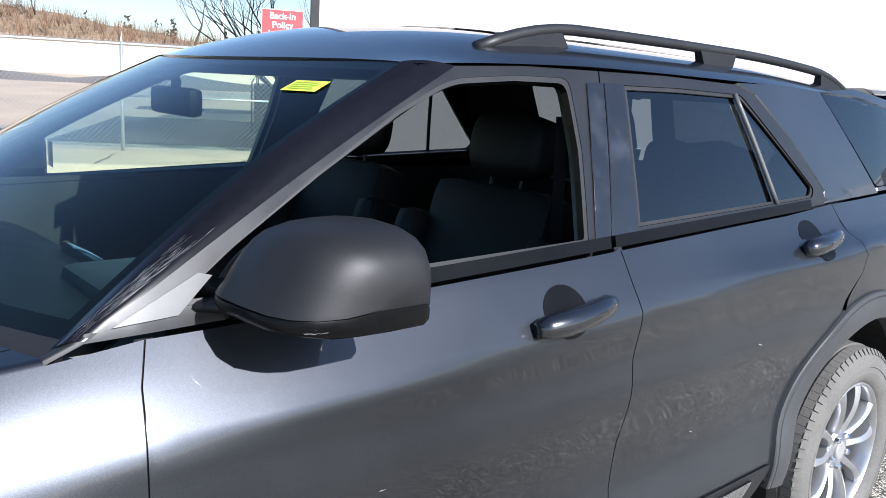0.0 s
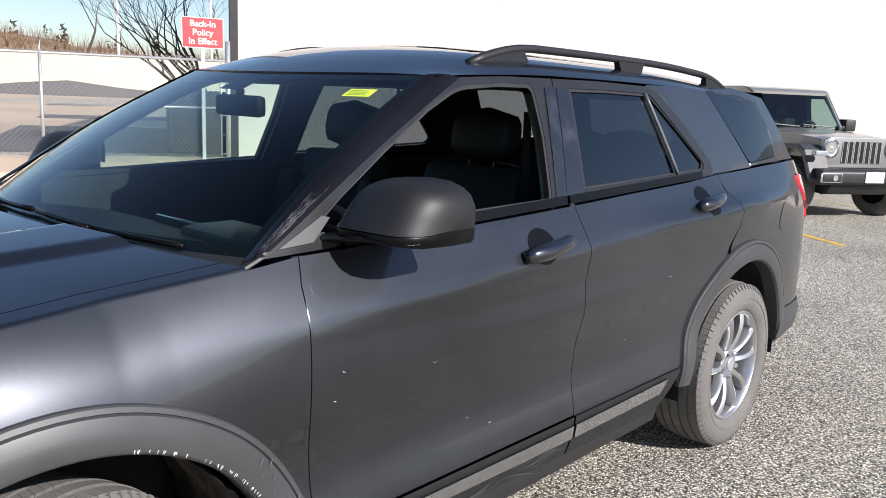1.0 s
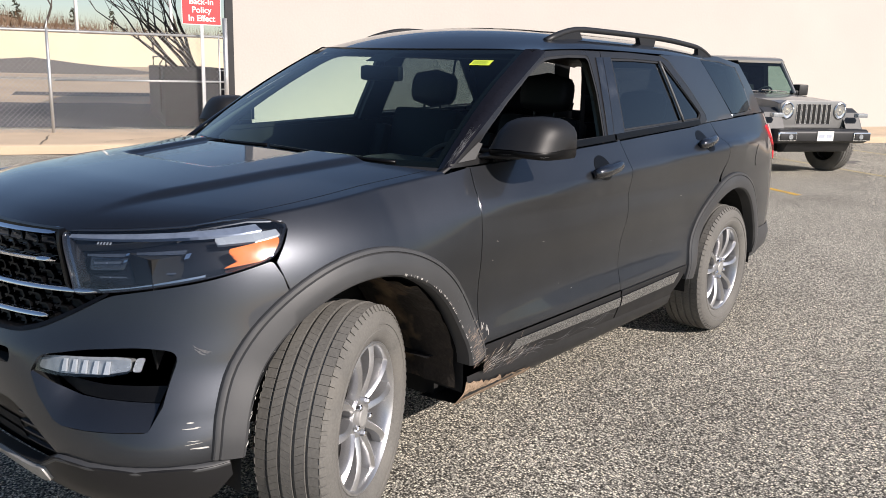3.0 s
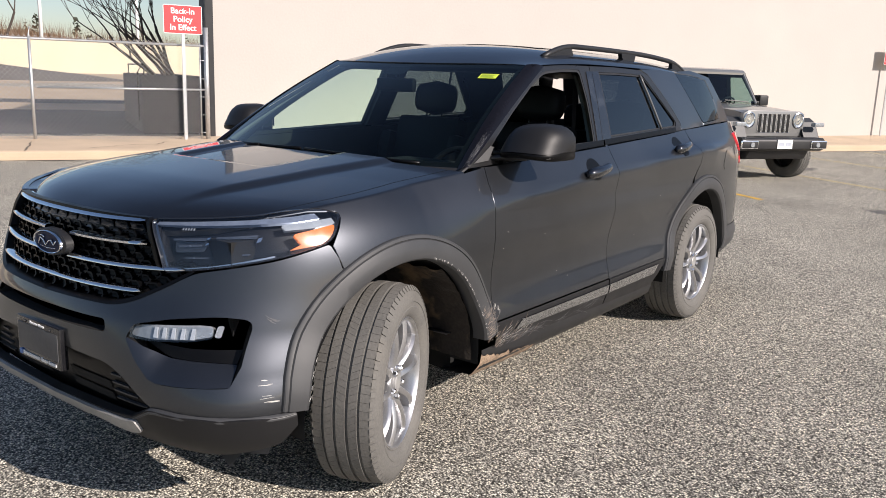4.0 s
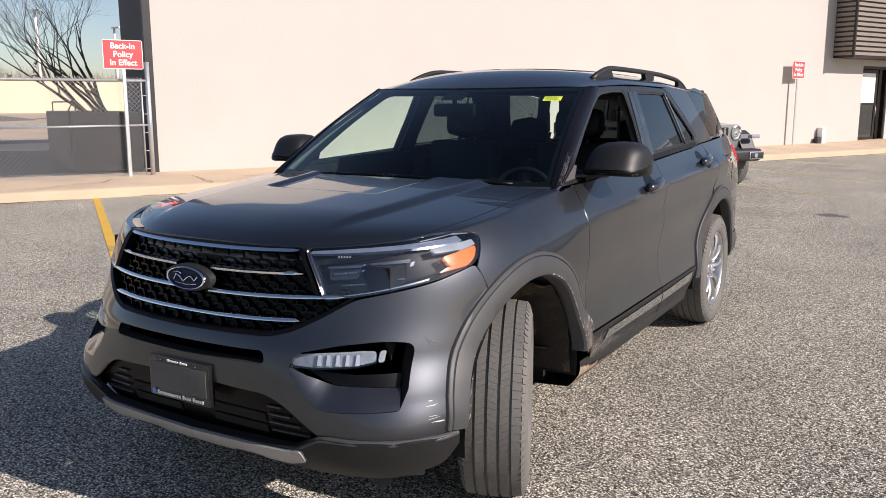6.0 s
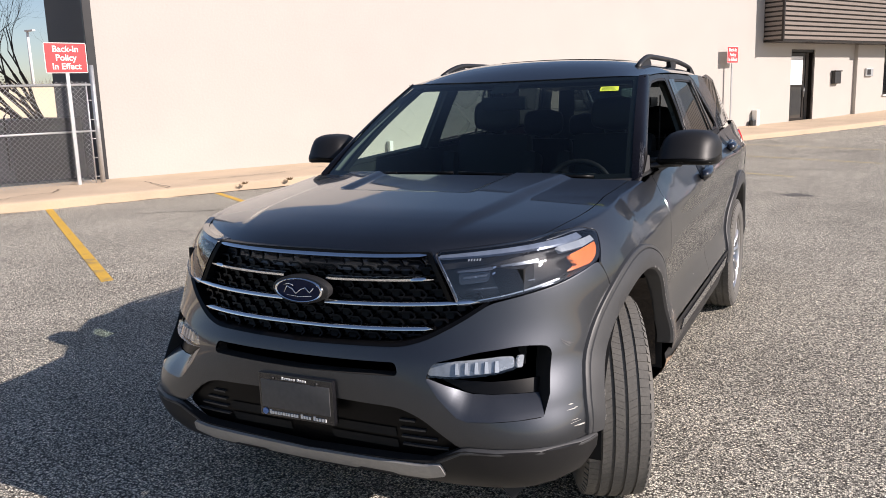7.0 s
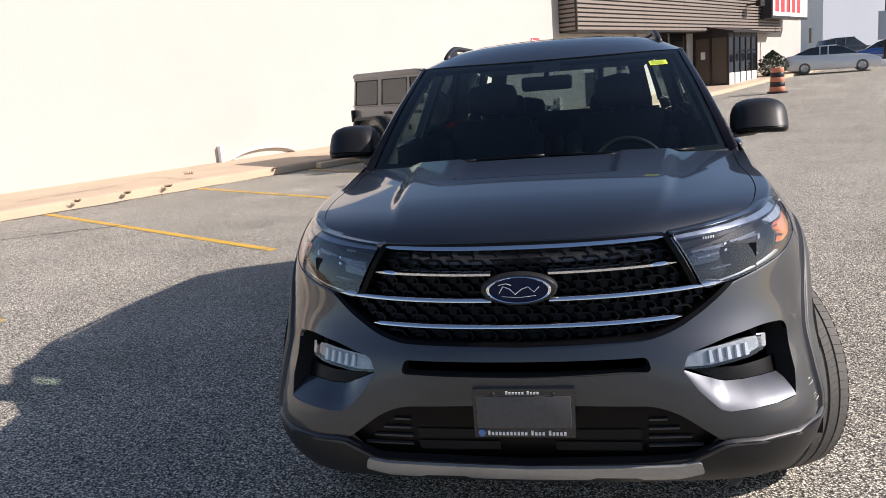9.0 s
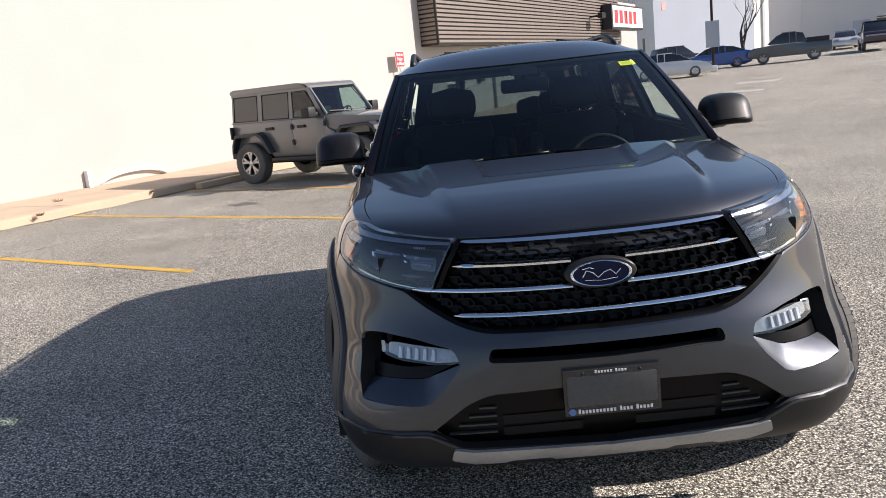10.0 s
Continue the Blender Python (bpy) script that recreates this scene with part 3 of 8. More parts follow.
def add_panel(bm, outer, to3, holes=(), step=0.035, lip=0.014, flip=False, stretch=1.0, mirror=False, mat=0, hole_lip=None):
    """A sheet with an exact outline and holes, bent over to3(a, b), with its edges turned in by lip."""
    k = np.array([stretch, 1.0])
    loops = [np.array(q) * k for q in (outer, *holes)]
    lo, hi = loops[0].min(0), loops[0].max(0)
    nx, ny = max(2, int((hi[0] - lo[0]) / step)), max(2, int((hi[1] - lo[1]) / step))
    g = np.array([(lo[0] + (hi[0] - lo[0]) * (i + 0.5) / nx, lo[1] + (hi[1] - lo[1]) * (j + 0.5) / ny) for i in range(nx) for j in range(ny)])
    ok = inside(g, loops[0])
    for q in loops[1:]:
        ok &= ~inside(g, q)
    for q in loops:
        ok &= edge_distance(g, q) > 0.4 * step
    pts, edges = [], []
    for q in loops:
        b = len(pts)
        pts += [tuple(p) for p in q]
        edges += [(b + i, b + (i + 1) % len(q)) for i in range(len(q))]
    pts += [tuple(p) for p in g[ok]]
    co, es, fs, *_ = delaunay_2d_cdt([Vector(p) for p in pts], edges, [], 0, 1e-6)
    cen = np.array([[sum(co[i][c] for i in f) / len(f) for c in (0, 1)] for f in fs])
    keep = inside(cen, loops[0])
    for q in loops[1:]:
        keep &= ~inside(cen, q)
    sg = -1 if mirror else 1

    def place(p):
        v = to3(p[0] / stretch, p[1])
        return Vector((sg * v.x, v.y, v.z))

    def normal(p):
        e = 0.010
        v = place(p)
        n = (place((p[0] + e, p[1])) - place((p[0] - e, p[1]))).cross(place((p[0], p[1] + e)) - place((p[0], p[1] - e)))
        n.normalize()
        c = v - HEART
        c.x *= 2.5
        return n if (n.dot(c) > 0) != flip else -n
    lay = bm.verts.layers.float_vector.get("skin") or bm.verts.layers.float_vector.new("skin")
    vs = [bm.verts.new(place(p)) for p in co]
    for v, p in zip(vs, co):
        v[lay] = normal(p)
    for f, ok1 in zip(fs, keep):
        if ok1:
            t = [vs[i] for i in f]
            m = (sum(co[i][0] for i in f) / len(f), sum(co[i][1] for i in f) / len(f))
            n = (t[1].co - t[0].co).cross(t[2].co - t[0].co)
            try:
                bm.faces.new(t if n.dot(normal(m)) > 0 else t[::-1]).material_index = mat
            except ValueError:
                pass
    for li, q in enumerate(loops):
        dep = lip if li == 0 or hole_lip is None else hole_lip
        if not dep:
            continue
        top = [(place(p), normal(p)) for p in q]
        a = [bm.verts.new(v) for v, n in top]
        b = [bm.verts.new(v - n * dep) for v, n in top]
        if dep < 0.021:
            for q2, (v, n) in zip(a + b, top + top):
                q2[lay] = n
        area = sum(p[0] * r[1] - r[0] * p[1] for p, r in zip(q, np.roll(q, -1, 0)))
        for i in range(len(q)):
            j = (i + 1) % len(q)
            f = bm.faces.new((a[i], a[j], b[j], b[i]))
            f.material_index = mat
    for v in [v for v in vs if not v.link_faces]:
        bm.verts.remove(v)


def sheet(*a, **k):
    bm = bmesh.new()
    add_panel(bm, *a, **k)
    return bm


def arc(cy, cz, r, a0, a1, n=24, ry=None):
    """Points of an arc in the flank's plane; angles from the rear horizontal, up and over to the front."""
    return [(cy + (ry or r) * math.cos(radians(a0 + (a1 - a0) * i / n)), cz + r * math.sin(radians(a0 + (a1 - a0) * i / n))) for i in range(n + 1)]

# ---- the dark grey SUV ----
AXLE_F, AXLE_R, HUB_Z = -0.04, 3.0, 0.388
suv = thing("suv", "dark grey metallic SUV with scuffed black trim, parked on asphalt", "car", at=pose(-0.0148, 0, 0, 0, 0, 1.0))


def both(name, build, material, parent=None, label="", smooth=True, angle=None):
    """One part for each flank: build(bm, mirror)."""
    made = []
    for mirror in (False, True):
        bm = bmesh.new()
        build(bm, mirror)
        made.append(part(name, bm, material, parent or suv, label, smooth, angle))
    return made


def hood_edge(y):
    return 1.090 + 0.088 * (y + 0.5) - 0.012 * max(0, -y - 0.3) * 2


HOOD_A, HOOD_B = -0.52, 0.42

# body sides -------------------------------------------------------------
SEAM_F = [(0.562, 1.180), (0.542, 1.12), (0.530, 1.02), (0.529, 0.88), (0.535, 0.72), (0.54, 0.52)]
SEAM_M = [(1.682, 1.228), (1.680, 1.15), (1.684, 1.0), (1.682, 0.85), (1.668, 0.70), (1.64, 0.52)]
SEAM_R = [(2.80, 1.272), (2.83, 1.16), (2.84, 1.06)]
G = 0.0016


def shifted(line, dy):
    return [(y + dy, z) for y, z in line]


def fender_outline():
    top = [(HOOD_A + (HOOD_B - HOOD_A) * i / 12, hood_edge(HOOD_A + (HOOD_B - HOOD_A) * i / 12) - 0.0075) for i in range(13)]
    low = [p for p in arc(AXLE_F, HUB_Z, 0.565, 12, 121, 26)]
    front = [(-0.350, 0.935), (-0.362, 0.976), (-0.350, 0.992), (-0.320, 1.030), (-0.298, 1.062), (-0.304, 1.084), (-0.40, 1.0885)]
    return rounded(top + shifted(SEAM_F, -G) + [(0.53, 0.50)] + low + front, 0.03)


both("fender", lambda bm, m: add_panel(bm, fender_outline(), skin_side, mirror=m, step=0.016, lip=0.007), PAINT)


def front_door_outline():
    top = [(y, BELT(y) - 0.012) for y in (1.655, 1.4, 1.1, 0.8, 0.66)]
    return rounded(shifted(SEAM_F, G) + shifted(SEAM_M, -G)[::-1] + top, 0.035)


def rear_door_outline():
    top = [(y, BELT(y) - 0.012) for y in (2.79, 2.5, 2.2, 1.9, 1.67)]
    low = arc(AXLE_R, HUB_Z, 0.572, 176, 118, 14)
    return rounded(shifted(SEAM_M, G) + [(1.66, 0.50), (2.36, 0.50)] + low + [(2.80, 1.0)] + shifted(SEAM_R, -G)[::-1] + top[1:], 0.035)


def quarter_outline():
    low = arc(AXLE_R, HUB_Z, 0.572, 112, 4, 24)
    top = [(3.98, 1.29), (3.7, 1.298), (3.3, 1.288), (2.95, 1.276)]
    return rounded(shifted(SEAM_R, G) + [(2.81, 0.995)] + low + [(3.60, 0.52), (4.08, 0.55), (4.08, 0.99), (3.93, 0.985), (3.90, 1.05), (3.74, 1.215), (3.78, 1.235), (4.0, 1.20)] + top, 0.035)


DOORS = {}
for nm, outl in (("front_door", front_door_outline()), ("rear_door", rear_door_outline())):
    DOORS[nm] = both(nm, lambda bm, m, o=outl: add_panel(bm, o, skin_side, mirror=m, step=0.03, lip=0.007), PAINT)
both("quarter_panel", lambda bm, m: add_panel(bm, quarter_outline(), skin_side, mirror=m, step=0.035), PAINT)


# added near-black strips give the panel gaps their shade
for seam in (SEAM_F, SEAM_M, SEAM_R):
    strip = shifted(seam, -0.014) + shifted(seam, 0.014)[::-1]
    both("seam_backing", lambda bm, m, o=strip: add_panel(bm, rounded(o, 0.04), lambda y, z: skin_side(y, z, -0.0065), mirror=m, step=0.04, lip=0), VOID)


# lower cladding, bright strip and sill
def clad_side(off):
    return lambda y, z: skin_side(y, z, off)


for nm, outl in (("front_door", [(0.555, 0.515), (0.56, 0.40, 0.01), (1.62, 0.375), (1.637, 0.515)]),
                 ("rear_door", [(1.648, 0.515), (1.632, 0.375), (2.26, 0.36, 0.02), (2.42, 0.515, 0.03)])):
    for i, m in enumerate((False, True)):
        part("door_cladding", sheet(rounded(outl, 0.04), clad_side(0.006), mirror=m, step=0.04), SATIN, DOORS[nm][i], "matt dark grey lower cladding", True)
for nm, y0, y1 in (("front_door", 0.70, 1.628), ("rear_door", 1.642, 2.29)):
    for i, m in enumerate((False, True)):
        lo, hi = (0.448, 0.490)
        tip = 0.05
        o = [(y0, lo + 0.004), (y1, lo - 0.008), (y1, hi - 0.002), (y0 + (tip if nm == "front_door" else 0), hi)] if nm == "front_door" else [(y0, lo - 0.008), (y1 - tip, lo - 0.004), (y1, hi + 0.006), (y0, hi - 0.002)]
        part("bright_strip", sheet(rounded(o, 0.05), clad_side(0.014), mirror=m, step=0.02), DULL_CHROME, DOORS[nm][i], "dusty satin chrome strip", True)


def sill(bm, m):
    sg = -1 if m else 1
    rows = []
    for y in [0.48 + 0.1 * i for i in range(19)]:
        rows.append([(sg * x, y, z) for x, z in ((0.935, 0.40), (0.938, 0.36), (0.925, 0.315), (0.88, 0.275), (0.70, 0.26))])
    add_grid(bm, rows)
    bmesh.ops.recalc_face_normals(bm, faces=bm.faces)


both("sill", sill, BLACK, angle=50)


# wheel-arch flares: a ring with a face, a rolled outer edge and an inner return
def flare(cy, a0, a1):
    def build(bm, m):
        sg = -1 if m else 1
        rows = []
        n = 44
        for i in range(n + 1):
            a = radians(a0 + (a1 - a0) * i / n)
            row = []
            for r, off in ((0.590, -0.010), (0.589, 0.009), (0.586, 0.013), (0.576, 0.014), (0.573, 0.009), (0.570, 0.015), (0.545, 0.020), (0.512, 0.021), (0.501, 0.018), (0.494, 0.008), (0.492, -0.05)):
                k = 1.0 + 0.02 * max(0, math.cos(a)) ** 2
                y, z = cy + r * k * math.cos(a), HUB_Z + r * math.sin(a)
                rr = min(max(r, 0.51), 0.585)
                p = skin_side(cy + rr * math.cos(a), HUB_Z + rr * math.sin(a), off)
                row.append((sg * p.x, y, z))
            rows.append(row)
        add_grid(bm, rows)
        if not m:
            bmesh.ops.reverse_faces(bm, faces=bm.faces)
    return build


both("wheel_arch_flare", flare(AXLE_F, 8, 173), CLAD, label="matt grey wheel-arch flare with chipped edge", angle=28)
both("wheel_arch_flare", flare(AXLE_R, 2, 176), CLAD, label="matt grey wheel-arch flare", angle=28)


def well(cy):
    def build(bm, m):
        sg = -1 if m else 1
        rows = [[(sg * x, cy + 0.51 * math.cos(a), HUB_Z + 0.50 * math.sin(a)) for a in (radians(-6 + 192 * i / 30) for i in range(31))] for x in (0.925, 0.46)]
        add_grid(bm, rows)
        vs = [bm.verts.new(p) for p in rows[1]]
        bm.faces.new(vs)
    return build


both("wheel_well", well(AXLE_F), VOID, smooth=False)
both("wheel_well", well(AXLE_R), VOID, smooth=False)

# front bumper ---------------------------------------------------------------
S = 1.45        # makes the wrap angle about a metre's measure


def front(pts):
    """Front-view corners (x, z[, r]) or flank corners ('y', y, z[, r]) as wrap corners."""
    out = []
    for p in pts:
        if p[0] == "y":
            out.append((wrap_of_y(p[1], p[2]) * S, *p[2:]))
        else:
            out.append((wrap_of_x(p[0], p[1]) * S, *p[1:]))
    return out


def skin_front(off=0.0):
    return lambda a, z: skin_wrap(a / S, z, off)


def twin(half):
    """A symmetric closed outline from its left half, given from the top middle to the bottom middle."""
    return half + [(-p[0], *p[1:]) for p in half[::-1]]


GRILLE = front([(0.0, 1.066), (0.428, 1.064, 0.01), (0.512, 0.908, 0.02), (0.622, 0.906, 0.015), (0.542, 0.848, 0.05), (0.447, 0.797, 0.06), (0.37, 0.776, 0.08), (0.0, 0.769)])
LAMP = front([(0.438, 1.062, 0.02), (0.60, 1.072), (0.70, 1.080), ("y", -0.46, 1.092), ("y", -0.36, 1.098, 0.03), ("y", -0.290, 1.076, 0.02), ("y", -0.358, 0.988, 0.05), (0.80, 0.945, 0.06), (0.66, 0.914, 0.05), (0.528, 0.896, 0.02)])
FOG = front([(0.458, 0.682, 0.01), (0.474, 0.730, 0.02), (0.596, 0.757, 0.03), (0.713, 0.767, 0.04), (0.792, 0.752, 0.04), (0.802, 0.614), (0.796, 0.550, 0.012), (0.66, 0.550), (0.575, 0.553, 0.03), (0.500, 0.624, 0.03)])
SLOT = front([(0.0, 0.728), (0.358, 0.730, 0.015), (0.372, 0.688, 0.02), (0.0, 0.681)])
INTAKE = front([(0.0, 0.606), (0.37, 0.596, 0.05), (0.455, 0.562, 0.04), (0.572, 0.468, 0.02), (0.50, 0.400, 0.02), (0.0, 0.370)])
COVER = front([(0.0, 0.772), (0.37, 0.779, 0.08), (0.449, 0.800, 0.06), (0.545, 0.851, 0.05), (0.618, 0.898, 0.03), (0.66, 0.907, 0.05), (0.80, 0.938, 0.06), ("y", -0.375, 0.980, 0.01), ("y", -0.354, 0.935),
               *[("y", y, z) for y, z in arc(AXLE_F, HUB_Z, 0.565, 122, 172, 12)], ("y", -0.598, 0.452), ("y", -0.65, 0.448), (0.79, 0.455), (0.68, 0.460), (0.592, 0.460, 0.02), (0.562, 0.470, 0.02), (0.448, 0.558, 0.04), (0.375, 0.588, 0.05), (0.0, 0.599)])
bm = bmesh.new()
cover_line = rounded(twin(COVER), 0.015)
add_panel(bm, cover_line, skin_front(), holes=[rounded(FOG, 0.015), rounded([(-p[0], *p[1:]) for p in FOG], 0.015), rounded(twin(SLOT), 0.02)], step=0.013, lip=0.015, hole_lip=0.012)
bumper = part("front_bumper", bm, PAINT, suv, "dark grey painted bumper cover with scuffs", True)
LOWER = front([(0.0, 0.388), (0.47, 0.408, 0.01), (0.575, 0.464, 0.02), (0.68, 0.457), (0.79, 0.452), ("y", -0.62, 0.444), ("y", -0.575, 0.447), ("y", -0.565, 0.40), ("y", -0.60, 0.335, 0.02), (0.725, 0.300, 0.03), (0.58, 0.310), (0.45, 0.316), (0.0, 0.300)])
part("lower_valance", sheet(rounded(twin(LOWER), 0.03), skin_front(0.016), step=0.03, lip=0.03), SATIN, bumper, "matt grey lower bumper valance", True)
for m in (1, -1):
    line = front([(0.480, 0.412), (0.530, 0.440), (0.572, 0.463), (0.60, 0.466), (0.68, 0.461), (0.79, 0.456), ("y", -0.66, 0.449), ("y", -0.62, 0.448), ("y", -0.578, 0.451)])
    bm = bmesh.new()
    add_grid(bm, [[tuple(skin_wrap(m * a / S, z + dz, off)) for a, z in line] for dz, off in ((0.004, 0.002), (0.002, 0.008), (-0.005, 0.016), (-0.010, 0.0185), (-0.014, 0.0170))])
    bmesh.ops.recalc_face_normals(bm, faces=bm.faces)
    part("valance_lip", bm, CLAD, bumper, "chamfered upper lip of the valance", True)
SKID = front([(0.0, 0.380), (0.44, 0.394), (0.500, 0.406, 0.01), (0.512, 0.362, 0.01), (0.44, 0.338), (0.34, 0.336), (0.32, 0.344), (0.20, 0.343), (0.18, 0.331), (0.0, 0.328)])
part("skid_trim", sheet(rounded(twin(SKID), 0.03), skin_front(0.028), step=0.02, lip=0.03), SILVER, bumper, "silver painted skid trim", True)
part("intake_panel", sheet(rounded(twin(INTAKE), 0.03), skin_front(-0.035), step=0.035), GRILLE_BLACK, bumper, "matt black lower intake panel", True)
# flat near-black sheets put the slots' unlit depth into colour
for x0, x1 in ((0.085, 0.34), (-0.34, -0.085)):
    for z0 in (0.424, 0.468):
        o = front([(x0, z0), (x1, z0), (x1, z0 + 0.032), (x0, z0 + 0.032)])
        part("intake_slot", sheet(rounded(o, 0.04), skin_front(-0.031), step=0.03, lip=0), VOID, bumper)
for k in range(4):
    z0 = 0.440 + 0.030 * k
    o = front([(0.36, z0), (0.52 - 0.035 * k, z0), (0.52 - 0.035 * k, z0 + 0.006), (0.36, z0 + 0.006)])
    for sg in (1, -1):
        part("intake_rib", sheet(rounded([(sg * a, b) for a, b in o], 0.04), skin_front(-0.026), step=0.03, lip=0.01), CLAD, bumper)


def pocket(name, outline, depth, material, parent, label=""):
    """The walls and back of an opening."""
    bm = bmesh.new()
    loop = rounded(outline, 0.03)
    rows = [[tuple(skin_wrap(a / S, z, off)) for a, z in loop] for off in (-0.002, -depth)]
    add_grid(bm, rows, wrap=True)
    add_panel(bm, loop, skin_front(-depth), step=0.05, lip=0)
    bmesh.ops.recalc_face_normals(bm, faces=bm.faces)
    bmesh.ops.reverse_faces(bm, faces=bm.faces)
    return part(name, bm, material, parent, label, angle=40)


pocket("upper_slot", twin(SLOT), 0.05, VOID, bumper)
for m in (1, -1):
    o = [(m * p[0], *p[1:]) for p in FOG]
    pocket("fog_lamp_pocket", o, 0.080, VOID, bumper)
    # painted ledge that rises from the lower edge back to the dark insert
    low = front([(0.459, 0.680), (0.500, 0.624), (0.530, 0.594), (0.560, 0.564), (0.590, 0.5535), (0.66, 0.5515), (0.73, 0.5515), (0.796, 0.5525)])
    top = front([(0.463, 0.684), (0.520, 0.658), (0.553, 0.643), (0.580, 0.630), (0.606, 0.622), (0.664, 0.616), (0.73, 0.612), (0.797, 0.606)])
    deep = [0.004, 0.018, 0.034, 0.046, 0.050, 0.052, 0.052, 0.050]
    rows = []
    for k in range(7):
        t = k / 6
        rows.append([tuple(skin_wrap(m * (p[0] + (q[0] - p[0]) * t) / S, p[1] + (q[1] - p[1]) * t, 0.001 - d * t ** 1.25)) for p, q, d in zip(low, top, deep)])
    bm = bmesh.new()
    add_grid(bm, rows)
    bmesh.ops.recalc_face_normals(bm, faces=bm.faces)
    part("bumper_ledge", bm, PAINT, bumper, "painted ledge under the fog lamp", True)
    insert = [(p[0], p[1]) for p in top] + list(front([(0.797, 0.648), (0.66, 0.652), (0.55, 0.664)]))
    part("insert_shelf", sheet([(m * a, b) for a, b in rounded(insert, 0.03)], skin_front(-0.056), step=0.03, lip=0.008), GRILLE_BLACK, bumper, "black ribbed insert", True)
    lampo = front([(0.460, 0.686, 0.01), (0.464, 0.720, 0.01), (0.54, 0.727), (0.67, 0.733), (0.706, 0.730, 0.01), (0.712, 0.698, 0.01), (0.658, 0.687), (0.54, 0.681)])
    lampo = rounded([(m * p[0], *p[1:]) for p in lampo], 0.02)
    fog = part("fog_lamp", sheet(lampo, skin_front(-0.026), step=0.02, lip=0.045), FOG_CLEAR, bumper, "clear fog and turn lamp", True)
    for k in range(5):
        x0 = 0.545 + 0.028 * k
        o2 = front([(x0, 0.690), (x0 + 0.012, 0.690), (x0 + 0.006, 0.724), (x0 - 0.002, 0.724)])
        part("light_element", sheet([(m * a, b) for a, b in rounded(o2, 0.02)], skin_front(-0.016), step=0.02, lip=0.008), LIGHT_STRIP, fog)
    part("lens", sheet(lampo, skin_front(-0.006), step=0.03, lip=0.016), LAMP_CLEAR, fog, "", True)
    o2 = front([(0.7165, 0.697, 0.008), (0.7165, 0.733, 0.008), (0.731, 0.733, 0.008), (0.731, 0.696, 0.008)])
    part("marker", sheet([(m * a, b) for a, b in rounded(o2, 0.02)], skin_front(-0.020), step=0.02, lip=0.02), FOG_CLEAR, bumper, "small pale corner marker", True)

# grille -------------------------------------------------------------------
grille_line = rounded(twin(GRILLE), 0.03)
grille = part("grille", sheet(grille_line, skin_front(-0.060), step=0.06, lip=0), VOID, suv, "black honeycomb grille with chrome bars")


def ring_of(outline, outer_off, inner_scale, depth):
    bm = bmesh.new()
    c = np.mean(outline, 0)
    inner = [((p[0] - c[0]) * inner_scale[0] + c[0], (p[1] - c[1]) * inner_scale[1] + c[1]) for p in outline]
    rows = [[tuple(skin_wrap(a / S, z, off)) for a, z in lp] for lp, off in ((outline, -0.02), (outline, outer_off), (inner, outer_off - 0.006), (inner, -depth))]
    add_grid(bm, rows, wrap=True)
    bmesh.ops.recalc_face_normals(bm, faces=bm.faces)
    return bm


part("grille_surround", ring_of(grille_line, 0.004, (0.972, 0.93), 0.06), GRILLE_BLACK, grille, "black surround", angle=45)
# honeycomb web: six-sided cells, each wall a thin blade
bm = bmesh.new()
gpoly = np.array(grille_line)
hw, hh = 0.034, 0.0225


def blade(bm, p, q, off0, off1, t=0.0026):
    a, b = np.array(p), np.array(q)
    d = b - a
    n = np.array([-d[1], d[0]]) / max(np.hypot(*d), 1e-9) * t
    vs = []
    for off in (off0, off1):
        for r in (a - n, a + n, b + n, b - n):
            vs.append(bm.verts.new(skin_wrap(r[0] / S, r[1], off)))
    for f in ((4, 5, 6, 7), (0, 4, 7, 3), (1, 2, 6, 5)):
        bm.faces.new([vs[i] for i in f])


for iz in range(-8, 9):
    for ix in range(-14, 15):
        cx, cz = ix * 2 * hw * 1.02 + (hw * 1.02 if iz % 2 else 0), 0.905 + iz * hh * 1.02
        hexa = [(cx - hw * 0.62, cz + hh * 0.66), (cx + hw * 0.62, cz + hh * 0.66), (cx + hw * 1.02, cz), (cx + hw * 0.62, cz - hh * 0.66)]
        if cz < 1.035 and abs(cx) < wrap_of_x(0.60, 0.9) * S and inside([(cx, cz)], gpoly * np.array([0.97, 1.0]))[0]:
            for p, q in zip(hexa, hexa[1:]):
                blade(bm, p, q, -0.055, -0.026)
            blade(bm, (cx - hw * 0.36, cz - hh * 0.05), (cx + hw * 0.36, cz - hh * 0.05), -0.058, -0.045, 0.010)
part("grille_mesh", bm, GRILLE_BLACK, grille, "black honeycomb mesh")
